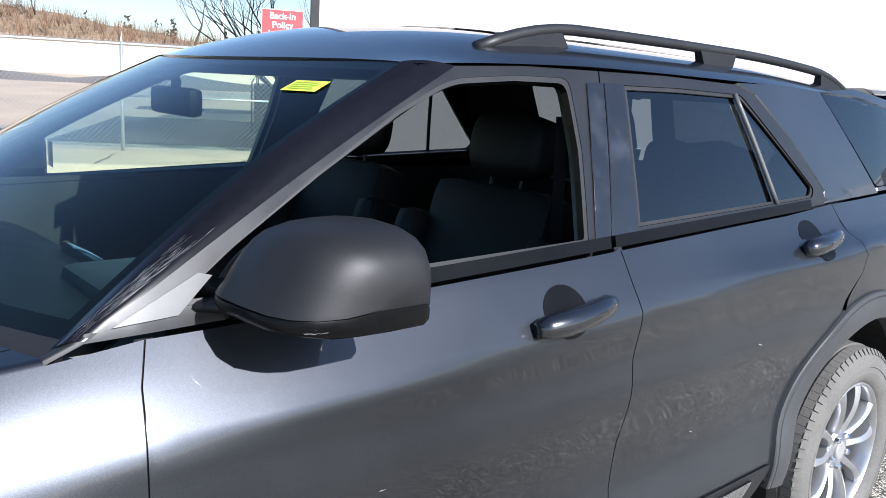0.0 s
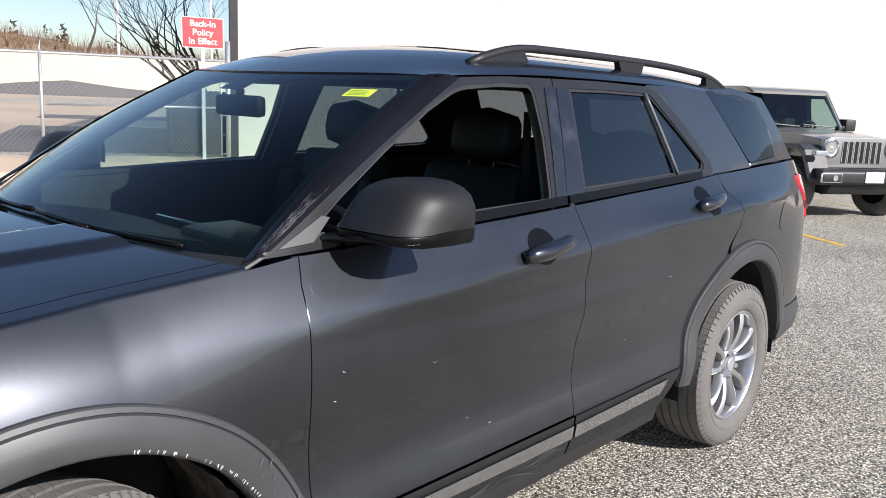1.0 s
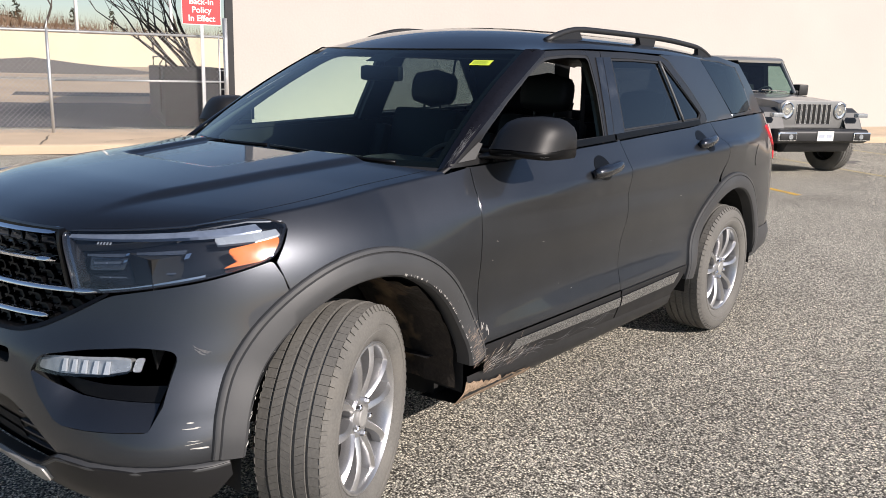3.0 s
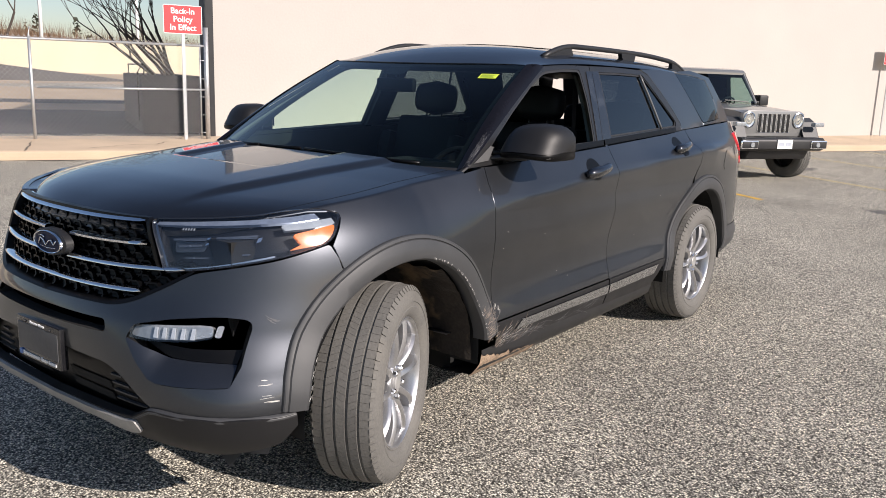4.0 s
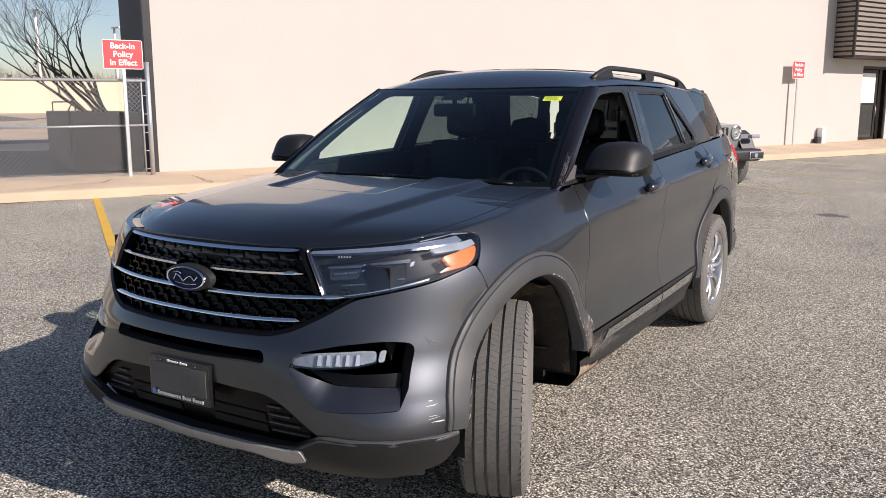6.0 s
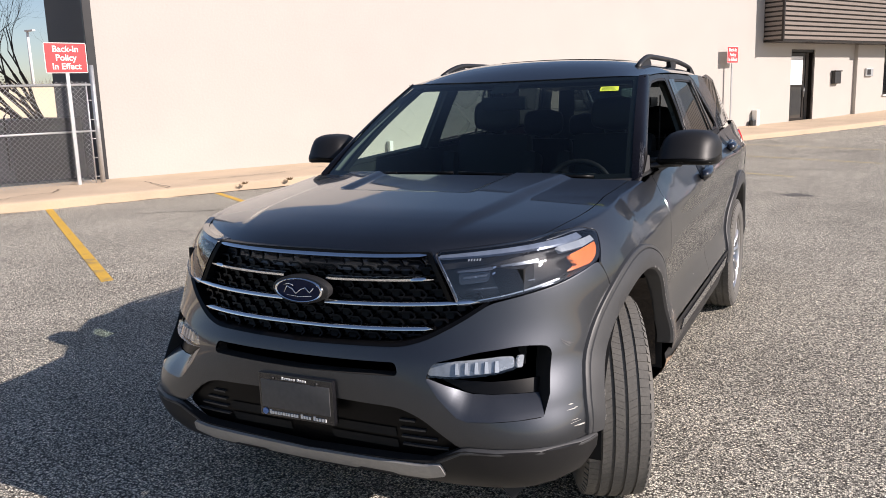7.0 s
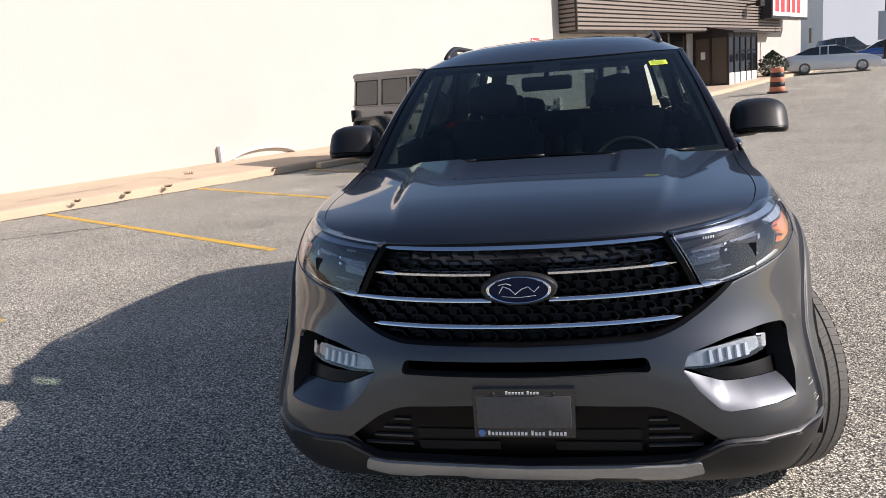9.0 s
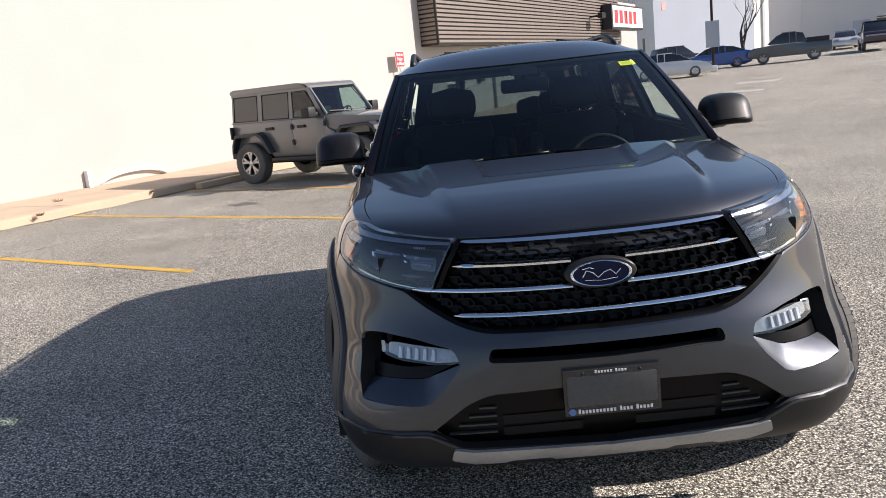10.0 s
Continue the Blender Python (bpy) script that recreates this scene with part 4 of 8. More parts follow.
for zc, x1, th in ((1.050, 0.418, 0.0085), (0.976, 0.452, 0.0075), (0.899, 0.588, 0.0080), (0.824, 0.462, 0.0075)):
    for sg in ((1,) if zc in (1.050, 0.824) else (1, -1)):
        bm = bmesh.new()
        n = 40 if zc in (1.050, 0.824) else 20
        rows = []
        for i in range(n + 1):
            x = (-x1 + 2 * x1 * i / n) if n == 40 else sg * (0.085 + (x1 - 0.085) * i / n)
            zz = zc + 0.010 * (abs(x) / 0.6) ** 2
            a = wrap_of_x(x, zz)
            tap = th * min(1, (x1 - abs(x)) / 0.03 + 0.25)
            ring = []
            for dz, off in ((-1, -0.03), (-1, -0.008), (-0.5, 0.002), (0.4, 0.003), (1, -0.006), (1, -0.03)):
                ring.append(tuple(skin_wrap(a, zz + dz * tap, off)))
            rows.append(ring)
        add_grid(bm, rows)
        bmesh.ops.recalc_face_normals(bm, faces=bm.faces)
        part("grille_bar", bm, CHROME, grille, "chrome grille bar", angle=60)
# badge: a plain blue oval with a bright rim and a pale flourish in place of lettering
badge_y = nose_y(0, 0.937) - 0.022
bm = bmesh.new()
for prof, mt in (([(0.028, 1.16), (0.0, 1.16), (-0.004, 1.10), (-0.004, 0.9)], 0), ([(-0.003, 1.0), (-0.012, 0.985), (-0.014, 0.95), (-0.012, 0.90), (-0.006, 0.89)], 1)):
    rings = []
    for dy, k in prof:
        rings.append([bm.verts.new((0.096 * k * math.cos(t), badge_y + dy, 0.937 + 0.041 * k * math.sin(t))) for t in (2 * math.pi * i / 40 for i in range(40))])
    for a, b in zip(rings, rings[1:]):
        for i in range(40):
            bm.faces.new((a[i], a[(i + 1) % 40], b[(i + 1) % 40], b[i])).material_index = mt
    if mt == 0:
        bm.faces.new(rings[-1])
bmesh.ops.recalc_face_normals(bm, faces=bm.faces)
badge = part("badge", bm, [BLACK, CHROME], suv, "blue oval badge with chrome rim", angle=40)
bm = bmesh.new()
top = [bm.verts.new((0.087 * math.cos(t), badge_y - 0.0065, 0.937 + 0.0365 * math.sin(t))) for t in (2 * math.pi * i / 40 for i in range(40))]
bm.faces.new(top)
bmesh.ops.recalc_face_normals(bm, faces=bm.faces)
part("enamel", bm, BLUE, badge, "blue enamel")
bm = bmesh.new()
for pts, r in (([(-0.058, -0.010), (-0.045, 0.012), (-0.025, 0.004), (-0.010, -0.012), (0.010, 0.004), (0.028, 0.010), (0.045, -0.006), (0.060, 0.010)], 0.0052), ([(-0.050, -0.018), (0.0, -0.022), (0.050, -0.017)], 0.0030), ([(-0.058, 0.016), (-0.036, 0.021), (-0.020, 0.015)], 0.0042)):
    add_tube(bm, [(x, badge_y - 0.009, 0.937 + z) for x, z in pts], r, 6, flat=0.5)
part("flourish", bm, CHROME, badge, "pale wavy flourish", True)

# number-plate holder, no plate fitted: blank grey, with bars for its small print
plate_y = NOSE(0.58) - 0.022
holder = part("plate_holder", box_bm(-0.150, 0.150, plate_y, plate_y + 0.03, 0.503, 0.655, bevel=0.006), BLACK_GLOSS, suv, "black dealer plate frame, no plate", angle=40)
part("plate_blank", box_bm(-0.138, 0.138, plate_y - 0.003, plate_y + 0.002, 0.535, 0.633, bevel=0.002), PLATE_GREY, holder, "blank grey plastic", angle=40)
def print_line(words, x0, z0, h, pitch):
    """A row of plain upright bars, one for each small character."""
    bm = bmesh.new()
    x = x0
    for count in words:
        for k in range(count):
            add_box(bm, x, x + 0.62 * pitch, plate_y - 0.0035, plate_y, z0, z0 + h * (1.0 if k == 0 else 0.72))
            x += pitch
        x += 0.7 * pitch
    part("print_bar", bm, SIGN_WHITE, holder, "bars of pale print")


print_line((6, 4), -0.050, 0.6400, 0.0085, 0.0094)
print_line((11, 4, 5), -0.108, 0.5125, 0.0140, 0.0109)
bm = bmesh.new()
bmesh.ops.create_cone(bm, cap_ends=True, segments=20, radius1=0.011, radius2=0.011, depth=0.005, matrix=pose(-0.126, plate_y - 0.001, 0.519, 90))
part("print_dot", bm, surface("print_blue", (0.12, 0.22, 0.50), 0.5, scale=20, vary=0.1), holder)
for x in (-0.088, 0.088):
    bm = bmesh.new()
    bmesh.ops.create_cone(bm, cap_ends=True, segments=12, radius1=0.006, radius2=0.004, depth=0.006, matrix=pose(x, plate_y - 0.003, 0.640, 90))
    part("screw", bm, BLACK, holder)

# headlamps ---------------------------------------------------------------
for m in (1, -1):
    line = rounded([(m * p[0], *p[1:]) for p in LAMP], 0.025)
    lamp = part("headlamp", sheet(line, skin_front(-0.065), step=0.04, lip=0), LAMP_BACK, suv, "clear headlamp with amber marker and chrome light bar", True)
    part("housing", ring_of(line, 0.003, (0.98, 0.95), 0.066), BLACK_GLOSS, lamp, angle=45)
    part("lens", sheet(line, skin_front(0.001), step=0.03, lip=0), LAMP_CLEAR, lamp, "clear plastic lens", True)

    def lamp_piece(name, pts, off, mt, lip=0.02, label=""):
        return part(name, sheet([(m * a, b) for a, b in rounded(front(pts), 0.025)], skin_front(off), step=0.02, lip=lip), mt, lamp, label, True)
    lamp_piece("light_bar", [(0.455, 1.042), (0.46, 1.051), (0.60, 1.059), (0.70, 1.064), ("y", -0.45, 1.072), ("y", -0.38, 1.078), ("y", -0.37, 1.062), ("y", -0.45, 1.055), (0.70, 1.050), (0.60, 1.046)], -0.016, LIGHT_BAR, 0.02, "smoked pale light bar")
    lamp_piece("light_guide", [("y", -0.50, 1.030), ("y", -0.50, 1.048), ("y", -0.40, 1.056), ("y", -0.33, 1.062), ("y", -0.325, 1.046), ("y", -0.40, 1.034)], -0.012, LAMP_WHITE, 0.02, "white light guide")
    lamp_piece("amber_marker", [("y", -0.505, 0.968, 0.01), ("y", -0.465, 0.985), ("y", -0.48, 1.018, 0.01), ("y", -0.33, 1.042, 0.01), ("y", -0.345, 1.008, 0.01), ("y", -0.40, 0.980, 0.01)], -0.010, AMBER, 0.02, "amber corner marker")
    for x0, x1, z0 in ((0.53, 0.62, 0.975), (0.655, 0.735, 0.985)):
        lamp_piece("projector", [(x0, z0 - 0.022, 0.01), (x0 - 0.006, z0 + 0.016, 0.01), (x1, z0 + 0.022, 0.01), (x1 - 0.004, z0 - 0.016, 0.01)], -0.046, surface("projector_glass", (0.02, 0.022, 0.026), 0.06, scale=30, vary=0.2, coat=1.0) if "projector_glass" not in MATS else MATS["projector_glass"], 0.02)
        lamp_piece("projector_trim", [(x0 - 0.01, z0 + 0.018), (x0 - 0.01, z0 + 0.024), (x1 + 0.006, z0 + 0.031), (x1 + 0.006, z0 + 0.025)], -0.034, LAMP_FACET, 0.012)
        lamp_piece("projector_trim", [(x0 + 0.01, z0 - 0.004), (x0 + 0.01, z0 + 0.002), (x1 - 0.01, z0 + 0.008), (x1 - 0.01, z0 + 0.002)], -0.040, LAMP_FACET, 0.008)
    # small bright pieces added as glints and faint lines inside the lamp
    for x0, z0, w0, h0, mt in ((0.553, 0.994, 0.068, 0.0035, LAMP_FACET), (0.622, 1.000, 0.008, 0.006, REFLECTOR), (0.622, 0.982, 0.008, 0.006, REFLECTOR), (0.672, 1.003, 0.070, 0.0035, LAMP_FACET), (0.744, 0.992, 0.008, 0.014, REFLECTOR), (0.570, 0.938, 0.07, 0.004, LAMP_FACET), (0.680, 0.950, 0.06, 0.004, LAMP_FACET)):
        lamp_piece("lamp_facet", [(x0, z0), (x0 + w0, z0 + 0.003), (x0 + w0, z0 + h0 + 0.003), (x0, z0 + h0)], -0.030, mt, 0.006)
    lamp_piece("inner_rim", [(0.446, 1.050), (0.454, 1.050), (0.532, 0.906), (0.66, 0.922), (0.79, 0.954), (0.79, 0.948), (0.66, 0.915), (0.528, 0.898)], -0.008, DULL_CHROME, 0.01)
    for k in range(5):
        x0 = 0.545 + 0.008 * k
        lamp_piece("lamp_mark", [(x0, 1.030), (x0 + 0.004, 1.030), (x0 + 0.004, 1.037), (x0, 1.037)], -0.016, LAMP_WHITE, 0)


# hood --------------------------------------------------------------------
def hood_at(u, v):
    y1 = HOOD_A + (HOOD_B - HOOD_A) * v
    z1 = hood_edge(y1)
    x1 = side_x(y1, z1) - 0.003
    a = abs(u)
    lead, back = -0.835 + (HOOD_A + 0.835) * a ** 2.7, 0.205 + (HOOD_B - 0.205) * a ** 2.2
    y = lead + (back - lead) * v
    z = z1 + 0.038 * (1 - a ** 2.2) * (0.6 + 0.4 * v)
    z -= (0.062 + 0.012 * (1 - a)) * (1 - a ** 6 * 0.85) * math.exp(-((v / 0.055) ** 1.15))
    z -= 0.016 * (1 - a ** 6) * math.exp(-v / 0.16)
    # raised middle with a sunken rear centre
    def step(e0, e1, t):
        t = min(max((t - e0) / (e1 - e0), 0), 1)
        return t * t * (3 - 2 * t)
    rise = 1 - step(0.50 + 0.12 * v, 0.565 + 0.12 * v, a)
    z += 0.016 * rise * step(0.05, 0.35, v)
    dip = (1 - step(0.29 + 0.07 * v, 0.325 + 0.08 * v, a)) * step(0.61, 0.655, v)
    z -= 0.015 * dip
    return Vector((u * x1, y, z))


HOOD_U = 0.938
bm = bmesh.new()
us = [HOOD_U * (-1 + 2 * i / 120) for i in range(121)]
vls = [0, 0.01, 0.02, 0.03, 0.045, 0.06, 0.08, 0.10, 0.13, 0.16] + [0.16 + 0.84 * i / 60 for i in range(1, 61)]
rows = [[hood_at(u, v) for u in us] for v in vls]
add_grid(bm, rows)
rim = [r for r in rows[0]] + [r[-1] for r in rows[1:]] + rows[-1][-2::-1] + [r[0] for r in rows[-2:0:-1]]
ring = [[tuple(p) for p in rim], [(p.x * 0.995, p.y * 0.995, p.z - 0.02) for p in rim]]
add_grid(bm, ring, wrap=True)
bmesh.ops.recalc_face_normals(bm, faces=bm.faces)
part("hood", bm, PAINT, suv, "dark grey hood with a raised centre", angle=40)
# the fender's top face, from the hood seam to the flank
for sg in (-1, 1):
    bm = bmesh.new()
    rows = []
    for v in vls:
        edge = [hood_at(sg * (HOOD_U + 0.005 + (0.995 - HOOD_U) * i / 8), v) for i in range(9)]
        y = edge[-1].y
        z = hood_edge(y) - 0.0075
        out = Vector((sg * (side_x(y, z) + 0.0005), y, z))
        rows.append([edge[0] - Vector((0, 0, 0.025))] + edge + [(edge[-1] + out) / 2 + Vector((sg * 0.001, 0, 0.001)), out])
    add_grid(bm, rows)
    bmesh.ops.recalc_face_normals(bm, faces=bm.faces)
    part("fender_top", bm, PAINT, suv, "", angle=50)


# windscreen, pillars, roof -----------------------------------------------
def screen_at(u, v, off=0.0):
    a2 = 1 - u * u
    x = u * (0.800 + (0.660 - 0.800) * v)
    y = (0.455 - 0.205 * a2) * (1 - v) + (1.190 - 0.14 * a2) * v - 0.022 * math.sin(math.pi * v)
    z = 1.165 * (1 - v) + (1.622 - 0.004 * a2) * v + 0.016 * math.sin(math.pi * v)
    return Vector((x, y - 0.5 * off, z + 0.85 * off))


bm = bmesh.new()
add_grid(bm, [[screen_at(-1.0 + 2.0 * i / 32, j / 16) for i in range(33)] for j in range(17)])
part("windscreen", bm, SCREEN_GLASS, suv, "tinted windscreen", True)
bm = bmesh.new()
for u0, u1, v0, v1 in ((-1.0, 1.0, 0.0, 0.07), (-1.0, 1.0, 0.965, 1.0), (-1.0, -0.95, 0.07, 0.965), (0.95, 1.0, 0.07, 0.965)):
    add_grid(bm, [[screen_at(u0 + (u1 - u0) * i / 24, v0 + (v1 - v0) * j / 12, -0.004) for i in range(25)] for j in range(13)])
add_grid(bm, [[screen_at(-0.10 + 0.20 * i / 8, 0.86 + 0.10 * j / 4, -0.004) for i in range(9)] for j in range(5)])
part("screen_border", bm, SCREEN_EDGE, suv, "black glass border", True)
bm = bmesh.new()
add_grid(bm, [[screen_at(0.735 + 0.125 * i / 4, 0.828 + 0.052 * j / 3, 0.003) for i in range(5)] for j in range(4)])
stick = part("sticker", bm, STICKER, suv, "yellow-green paper sticker")
bm = bmesh.new()
for j in range(4):
    add_grid(bm, [[screen_at(0.748 + (0.095 - 0.01 * (j % 2)) * i / 4, 0.836 + 0.010 * j + 0.004 * k, 0.0042) for i in range(5)] for k in range(2)])
part("print_bar", bm, STICKER_INK, stick)


def pillar_at(u, v):
    """From the screen's edge (u = 0) to the door frame (u = 1)."""
    p = screen_at(0.985, v, 0.004)
    y = 0.475 + (1.235 - 0.475) * v
    z = 1.184 + (1.622 - 1.184) * v + 0.014 * math.sin(math.pi * v)
    q = skin_glass(y, z, 0.010)
    r = p.lerp(q, u)
    b = 0.014 * math.sin(math.pi * u)
    return r + Vector((0.7 * b, -0.6 * b, 0.4 * b))


def a_pillar(bm, m):
    sg = -1 if m else 1
    rows = [[(sg * pillar_at(i / 8, j / 20).x, pillar_at(i / 8, j / 20).y, pillar_at(i / 8, j / 20).z) for i in range(9)] for j in range(21)]
    add_grid(bm, rows)
    bmesh.ops.recalc_face_normals(bm, faces=bm.faces)


both("a_pillar", a_pillar, PILLAR_BLACK, label="gloss black windscreen pillar with scuffs")



def pillar_foot(bm, m):
    sg = -1 if m else 1
    top = [pillar_at(i / 8, 0.0) for i in range(9)]
    add_grid(bm, [[(sg * p.x, p.y + 0.02, p.z + 0.01) for p in top], [(sg * p.x, p.y, p.z - 0.004) for p in top], [(sg * p.x, p.y - 0.05, p.z - 0.025) for p in top], [(sg * (p.x - 0.01), p.y - 0.13, p.z - 0.08) for p in top]])
    bmesh.ops.recalc_face_normals(bm, faces=bm.faces)


both("pillar_foot", pillar_foot, BLACK)

ROOF_Z = smooth_curve([1.0, 1.3, 1.8, 2.6, 3.3, 3.85], [1.668, 1.702, 1.722, 1.716, 1.684, 1.625])
ROOF_W = smooth_curve([1.0, 1.3, 1.8, 2.6, 3.3, 3.85], [0.645, 0.668, 0.688, 0.682, 0.658, 0.61])


def roof_at(u, v):
    a = abs(u)
    y = (1.045 + 0.155 * a * a) * (1 - v) + (3.86 - 0.12 * a * a) * v
    edge = screen_at(u, 1.0, 0.006) + Vector((0.02 * u * a ** 12, 0.004, -0.006 * a ** 8))

    def crown(yy):
        lift = min(1, (yy - 1.04) / 0.3)
        return ROOF_Z(yy) + 0.020 * lift - (0.022 + 0.020 * lift) * a ** 2 - 0.055 * a ** 7
    far = Vector((u * ROOF_W(y), y, crown(y)))
    run = 0.46
    t = (y - edge.y) / run
    if t >= 1:
        return far
    # leaves the screen at no more than the glass's own slope and flattens out
    z1, m1 = crown(edge.y + run), (crown(edge.y + run + 0.02) - crown(edge.y + run)) / 0.02
    m0 = min(0.42, 1.7 * max(0.02, (z1 - edge.z) / run))
    z = edge.z * (1 + 2 * t) * (1 - t) ** 2 + m0 * run * t * (1 - t) ** 2 + z1 * t * t * (3 - 2 * t) + m1 * run * t * t * (t - 1)
    return Vector((edge.x + (u * ROOF_W(edge.y + run) - edge.x) * t, y, z))


bm = bmesh.new()
rus = [math.sin(math.pi / 2 * (-1 + 2 * i / 48)) for i in range(49)]
rows = [[roof_at(u, j / 44) for u in rus] for j in range(45)]
add_grid(bm, rows)
add_grid(bm, [[tuple(p) for p in rows[0]], [(p.x, p.y + 0.01, p.z - 0.02) for p in rows[0]]])
bmesh.ops.recalc_face_normals(bm, faces=bm.faces)
roof = part("roof", bm, PAINT, suv, "dark grey roof", angle=50)
bm = bmesh.new()
add_grid(bm, [[roof_at(u * 0.62, 0.20 + 0.42 * j / 12) + Vector((0, 0, 0.004)) for u in [-1 + 2 * i / 16 for i in range(17)]] for j in range(13)])
part("sunroof", bm, BLACK_GLOSS, roof, "dark glass roof panel", True)
bm = bmesh.new()
add_grid(bm, [[(u * 0.62, y, z) for u in [-1 + 0.25 * i for i in range(9)]] for y, z in ((1.30, 1.618), (1.5, 1.645), (2.4, 1.660), (3.7, 1.57))])
part("headlining", bm, LEATHER, suv)


def rail(bm, m):
    sg = -1 if m else 1
    pts = []
    for i in range(31):
        t = i / 30
        y = 1.45 + 2.05 * t
        k = min(1, t / 0.17, (1 - t) / 0.16)
        lift = 0.052 * math.sin(math.pi / 2 * k) ** 0.9 - 0.004
        x = 0.582 - 0.03 * t
        a = x / ROOF_W(y)
        pts.append((sg * x, y, ROOF_Z(y) - 0.022 * a ** 2 - 0.055 * a ** 7 + lift))
    add_tube(bm, pts, 0.0165, 10, flat=0.9)


rails = both("roof_rail", rail, BLACK, label="satin black raised roof rail")
for i, m in enumerate((False, True)):
    sg = -1 if m else 1
    for y0, y1, slant in ((1.50, 1.78, -0.045), (2.42, 2.56, 0.035), (3.22, 3.46, 0.0)):
        rows = []
        for k in range(9):
            y = y0 + (y1 - y0) * k / 8
            t = (y - 1.45) / 2.05
            x = 0.582 - 0.03 * t
            a = x / ROOF_W(y)
            z = ROOF_Z(y) - 0.022 * a ** 2 - 0.055 * a ** 7
            h = 0.052 * math.sin(math.pi / 2 * min(1, t / 0.17, (1 - t) / 0.16)) ** 0.9 - 0.012
            sl = slant * (k / 4 - 1 if slant > 0 else k / 8)
            rows.append([(sg * (x - 0.016), y, z - 0.03), (sg * (x - 0.011), y + sl, z + h), (sg * (x + 0.013), y + sl, z + h), (sg * (x + 0.019), y, z - 0.03)])
        bm = bmesh.new()
        vs = add_grid(bm, rows)
        bm.faces.new(vs[0])
        bm.faces.new(vs[-1])
        bmesh.ops.recalc_face_normals(bm, faces=bm.faces)
        part("rail_foot", bm, SATIN, rails[i], "", angle=40)


# side windows -----------------------------------------------------------------
def gl(off):
    return lambda y, z: skin_glass(y, z, off)


FRONT_FRAME = [(0.47, 1.178), (0.80, 1.386), (1.05, 1.530), (1.235, 1.622), (1.45, 1.634), (1.715, 1.636), (1.70, 1.50), (1.672, 1.30), (1.664, 1.222)]
FRONT_HOLE = [(0.60, 1.214, 0.01), (0.70, 1.292, 0.02), (0.88, 1.410), (1.08, 1.528), (1.225, 1.596, 0.05), (1.42, 1.612), (1.600, 1.614, 0.03), (1.612, 1.45), (1.600, 1.240, 0.01)]
both("front_door_frame", lambda bm, m: add_panel(bm, rounded(FRONT_FRAME, 0.03), gl(0.004), holes=[rounded(FRONT_HOLE, 0.03)], mirror=m, step=0.03, lip=0.03, hole_lip=0.045), FRAME_GREY, label="satin grey window frame")
for i, m in enumerate((False, True)):
    bp = [(1.622, 1.236), (1.642, 1.45), (1.660, 1.606), (1.722, 1.608), (1.700, 1.42), (1.676, 1.238)]
    part("pillar_trim", sheet(rounded(bp, 0.04), gl(0.009), mirror=m, step=0.04, lip=0.003), TRIM_SMEARED, DOORS["front_door"][i], "smeared gloss black pillar trim", True)
    bp = [(1.682, 1.240), (1.706, 1.42), (1.728, 1.608), (1.800, 1.610), (1.790, 1.45), (1.782, 1.246)]
    part("pillar_trim", sheet(rounded(bp, 0.04), gl(0.009), mirror=m, step=0.04, lip=0.003), TRIM_SMEARED, DOORS["rear_door"][i], "smeared gloss black pillar trim", True)
REAR_FRAME = [(1.672, 1.226), (1.705, 1.50), (1.720, 1.636), (2.0, 1.638), (2.36, 1.630), (2.46, 1.600), (2.65, 1.450), (2.80, 1.310), (2.80, 1.268)]
REAR_HOLE = [(1.796, 1.262), (1.802, 1.45), (1.812, 1.606), (2.05, 1.608), (2.375, 1.602, 0.02), (2.46, 1.535), (2.63, 1.400), (2.735, 1.318, 0.03), (2.715, 1.292, 0.01)]
both("rear_door_frame", lambda bm, m: add_panel(bm, rounded(REAR_FRAME, 0.03), gl(0.004), holes=[rounded(REAR_HOLE, 0.03)], mirror=m, step=0.03, lip=0.03, hole_lip=0.012), FRAME_GREY, label="satin grey window frame")
for i, m in enumerate((False, True)):
    part("window_glass", sheet(rounded(REAR_HOLE, 0.06), gl(-0.006), mirror=m, step=0.08, lip=0), PRIVACY, DOORS["rear_door"][i], "dark tinted glass", True)
    bm = bmesh.new()
    ends = [skin_glass(2.339 + 0.144 * k / 8, 1.602 - 0.318 * k / 8, 0.005) for k in range(9)]
    add_tube(bm, [(-p.x if m else p.x, p.y, p.z) for p in ends], 0.0075, 8)
    part("window_divider", bm, SAIL_GREY, DOORS["rear_door"][i], "thin satin grey divider", True)
    for nm, y0, y1 in (("front_door", 0.70, 1.655), ("rear_door", 1.672, 2.66)):
        n = 12
        ys = [y0 + (y1 - y0) * k / n for k in range(n + 1)]
        o = [(y, BELT(y) - 0.006) for y in ys] + [(y, BELT(y) + 0.022) for y in ys[::-1]]
        part("belt_trim", sheet(rounded(o, 0.05), gl(0.026), mirror=m, step=0.03, lip=0.035), GRILLE_BLACK, DOORS[nm][i], "", True)
# rubber seals round the openings
def seal_ring(hole, k, off):
    line = rounded(hole, 0.03)
    c = np.mean(line, 0)
    return lambda bm, m: add_panel(bm, line, gl(off), holes=[[tuple(c + (np.array(p) - c) * np.array(k)) for p in line]], mirror=m, step=0.02, lip=0, hole_lip=0.02)


both("window_seal", seal_ring(FRONT_HOLE, (0.972, 0.945), 0.002), BLACK)
both("window_seal", seal_ring(REAR_HOLE, (0.975, 0.94), 0.0), BLACK)
# far front window is shut
part("window_glass", sheet(rounded(FRONT_HOLE, 0.06), gl(-0.012), mirror=True, step=0.08, lip=0), SIDE_GLASS, DOORS["front_door"][1], "clear glass", True)
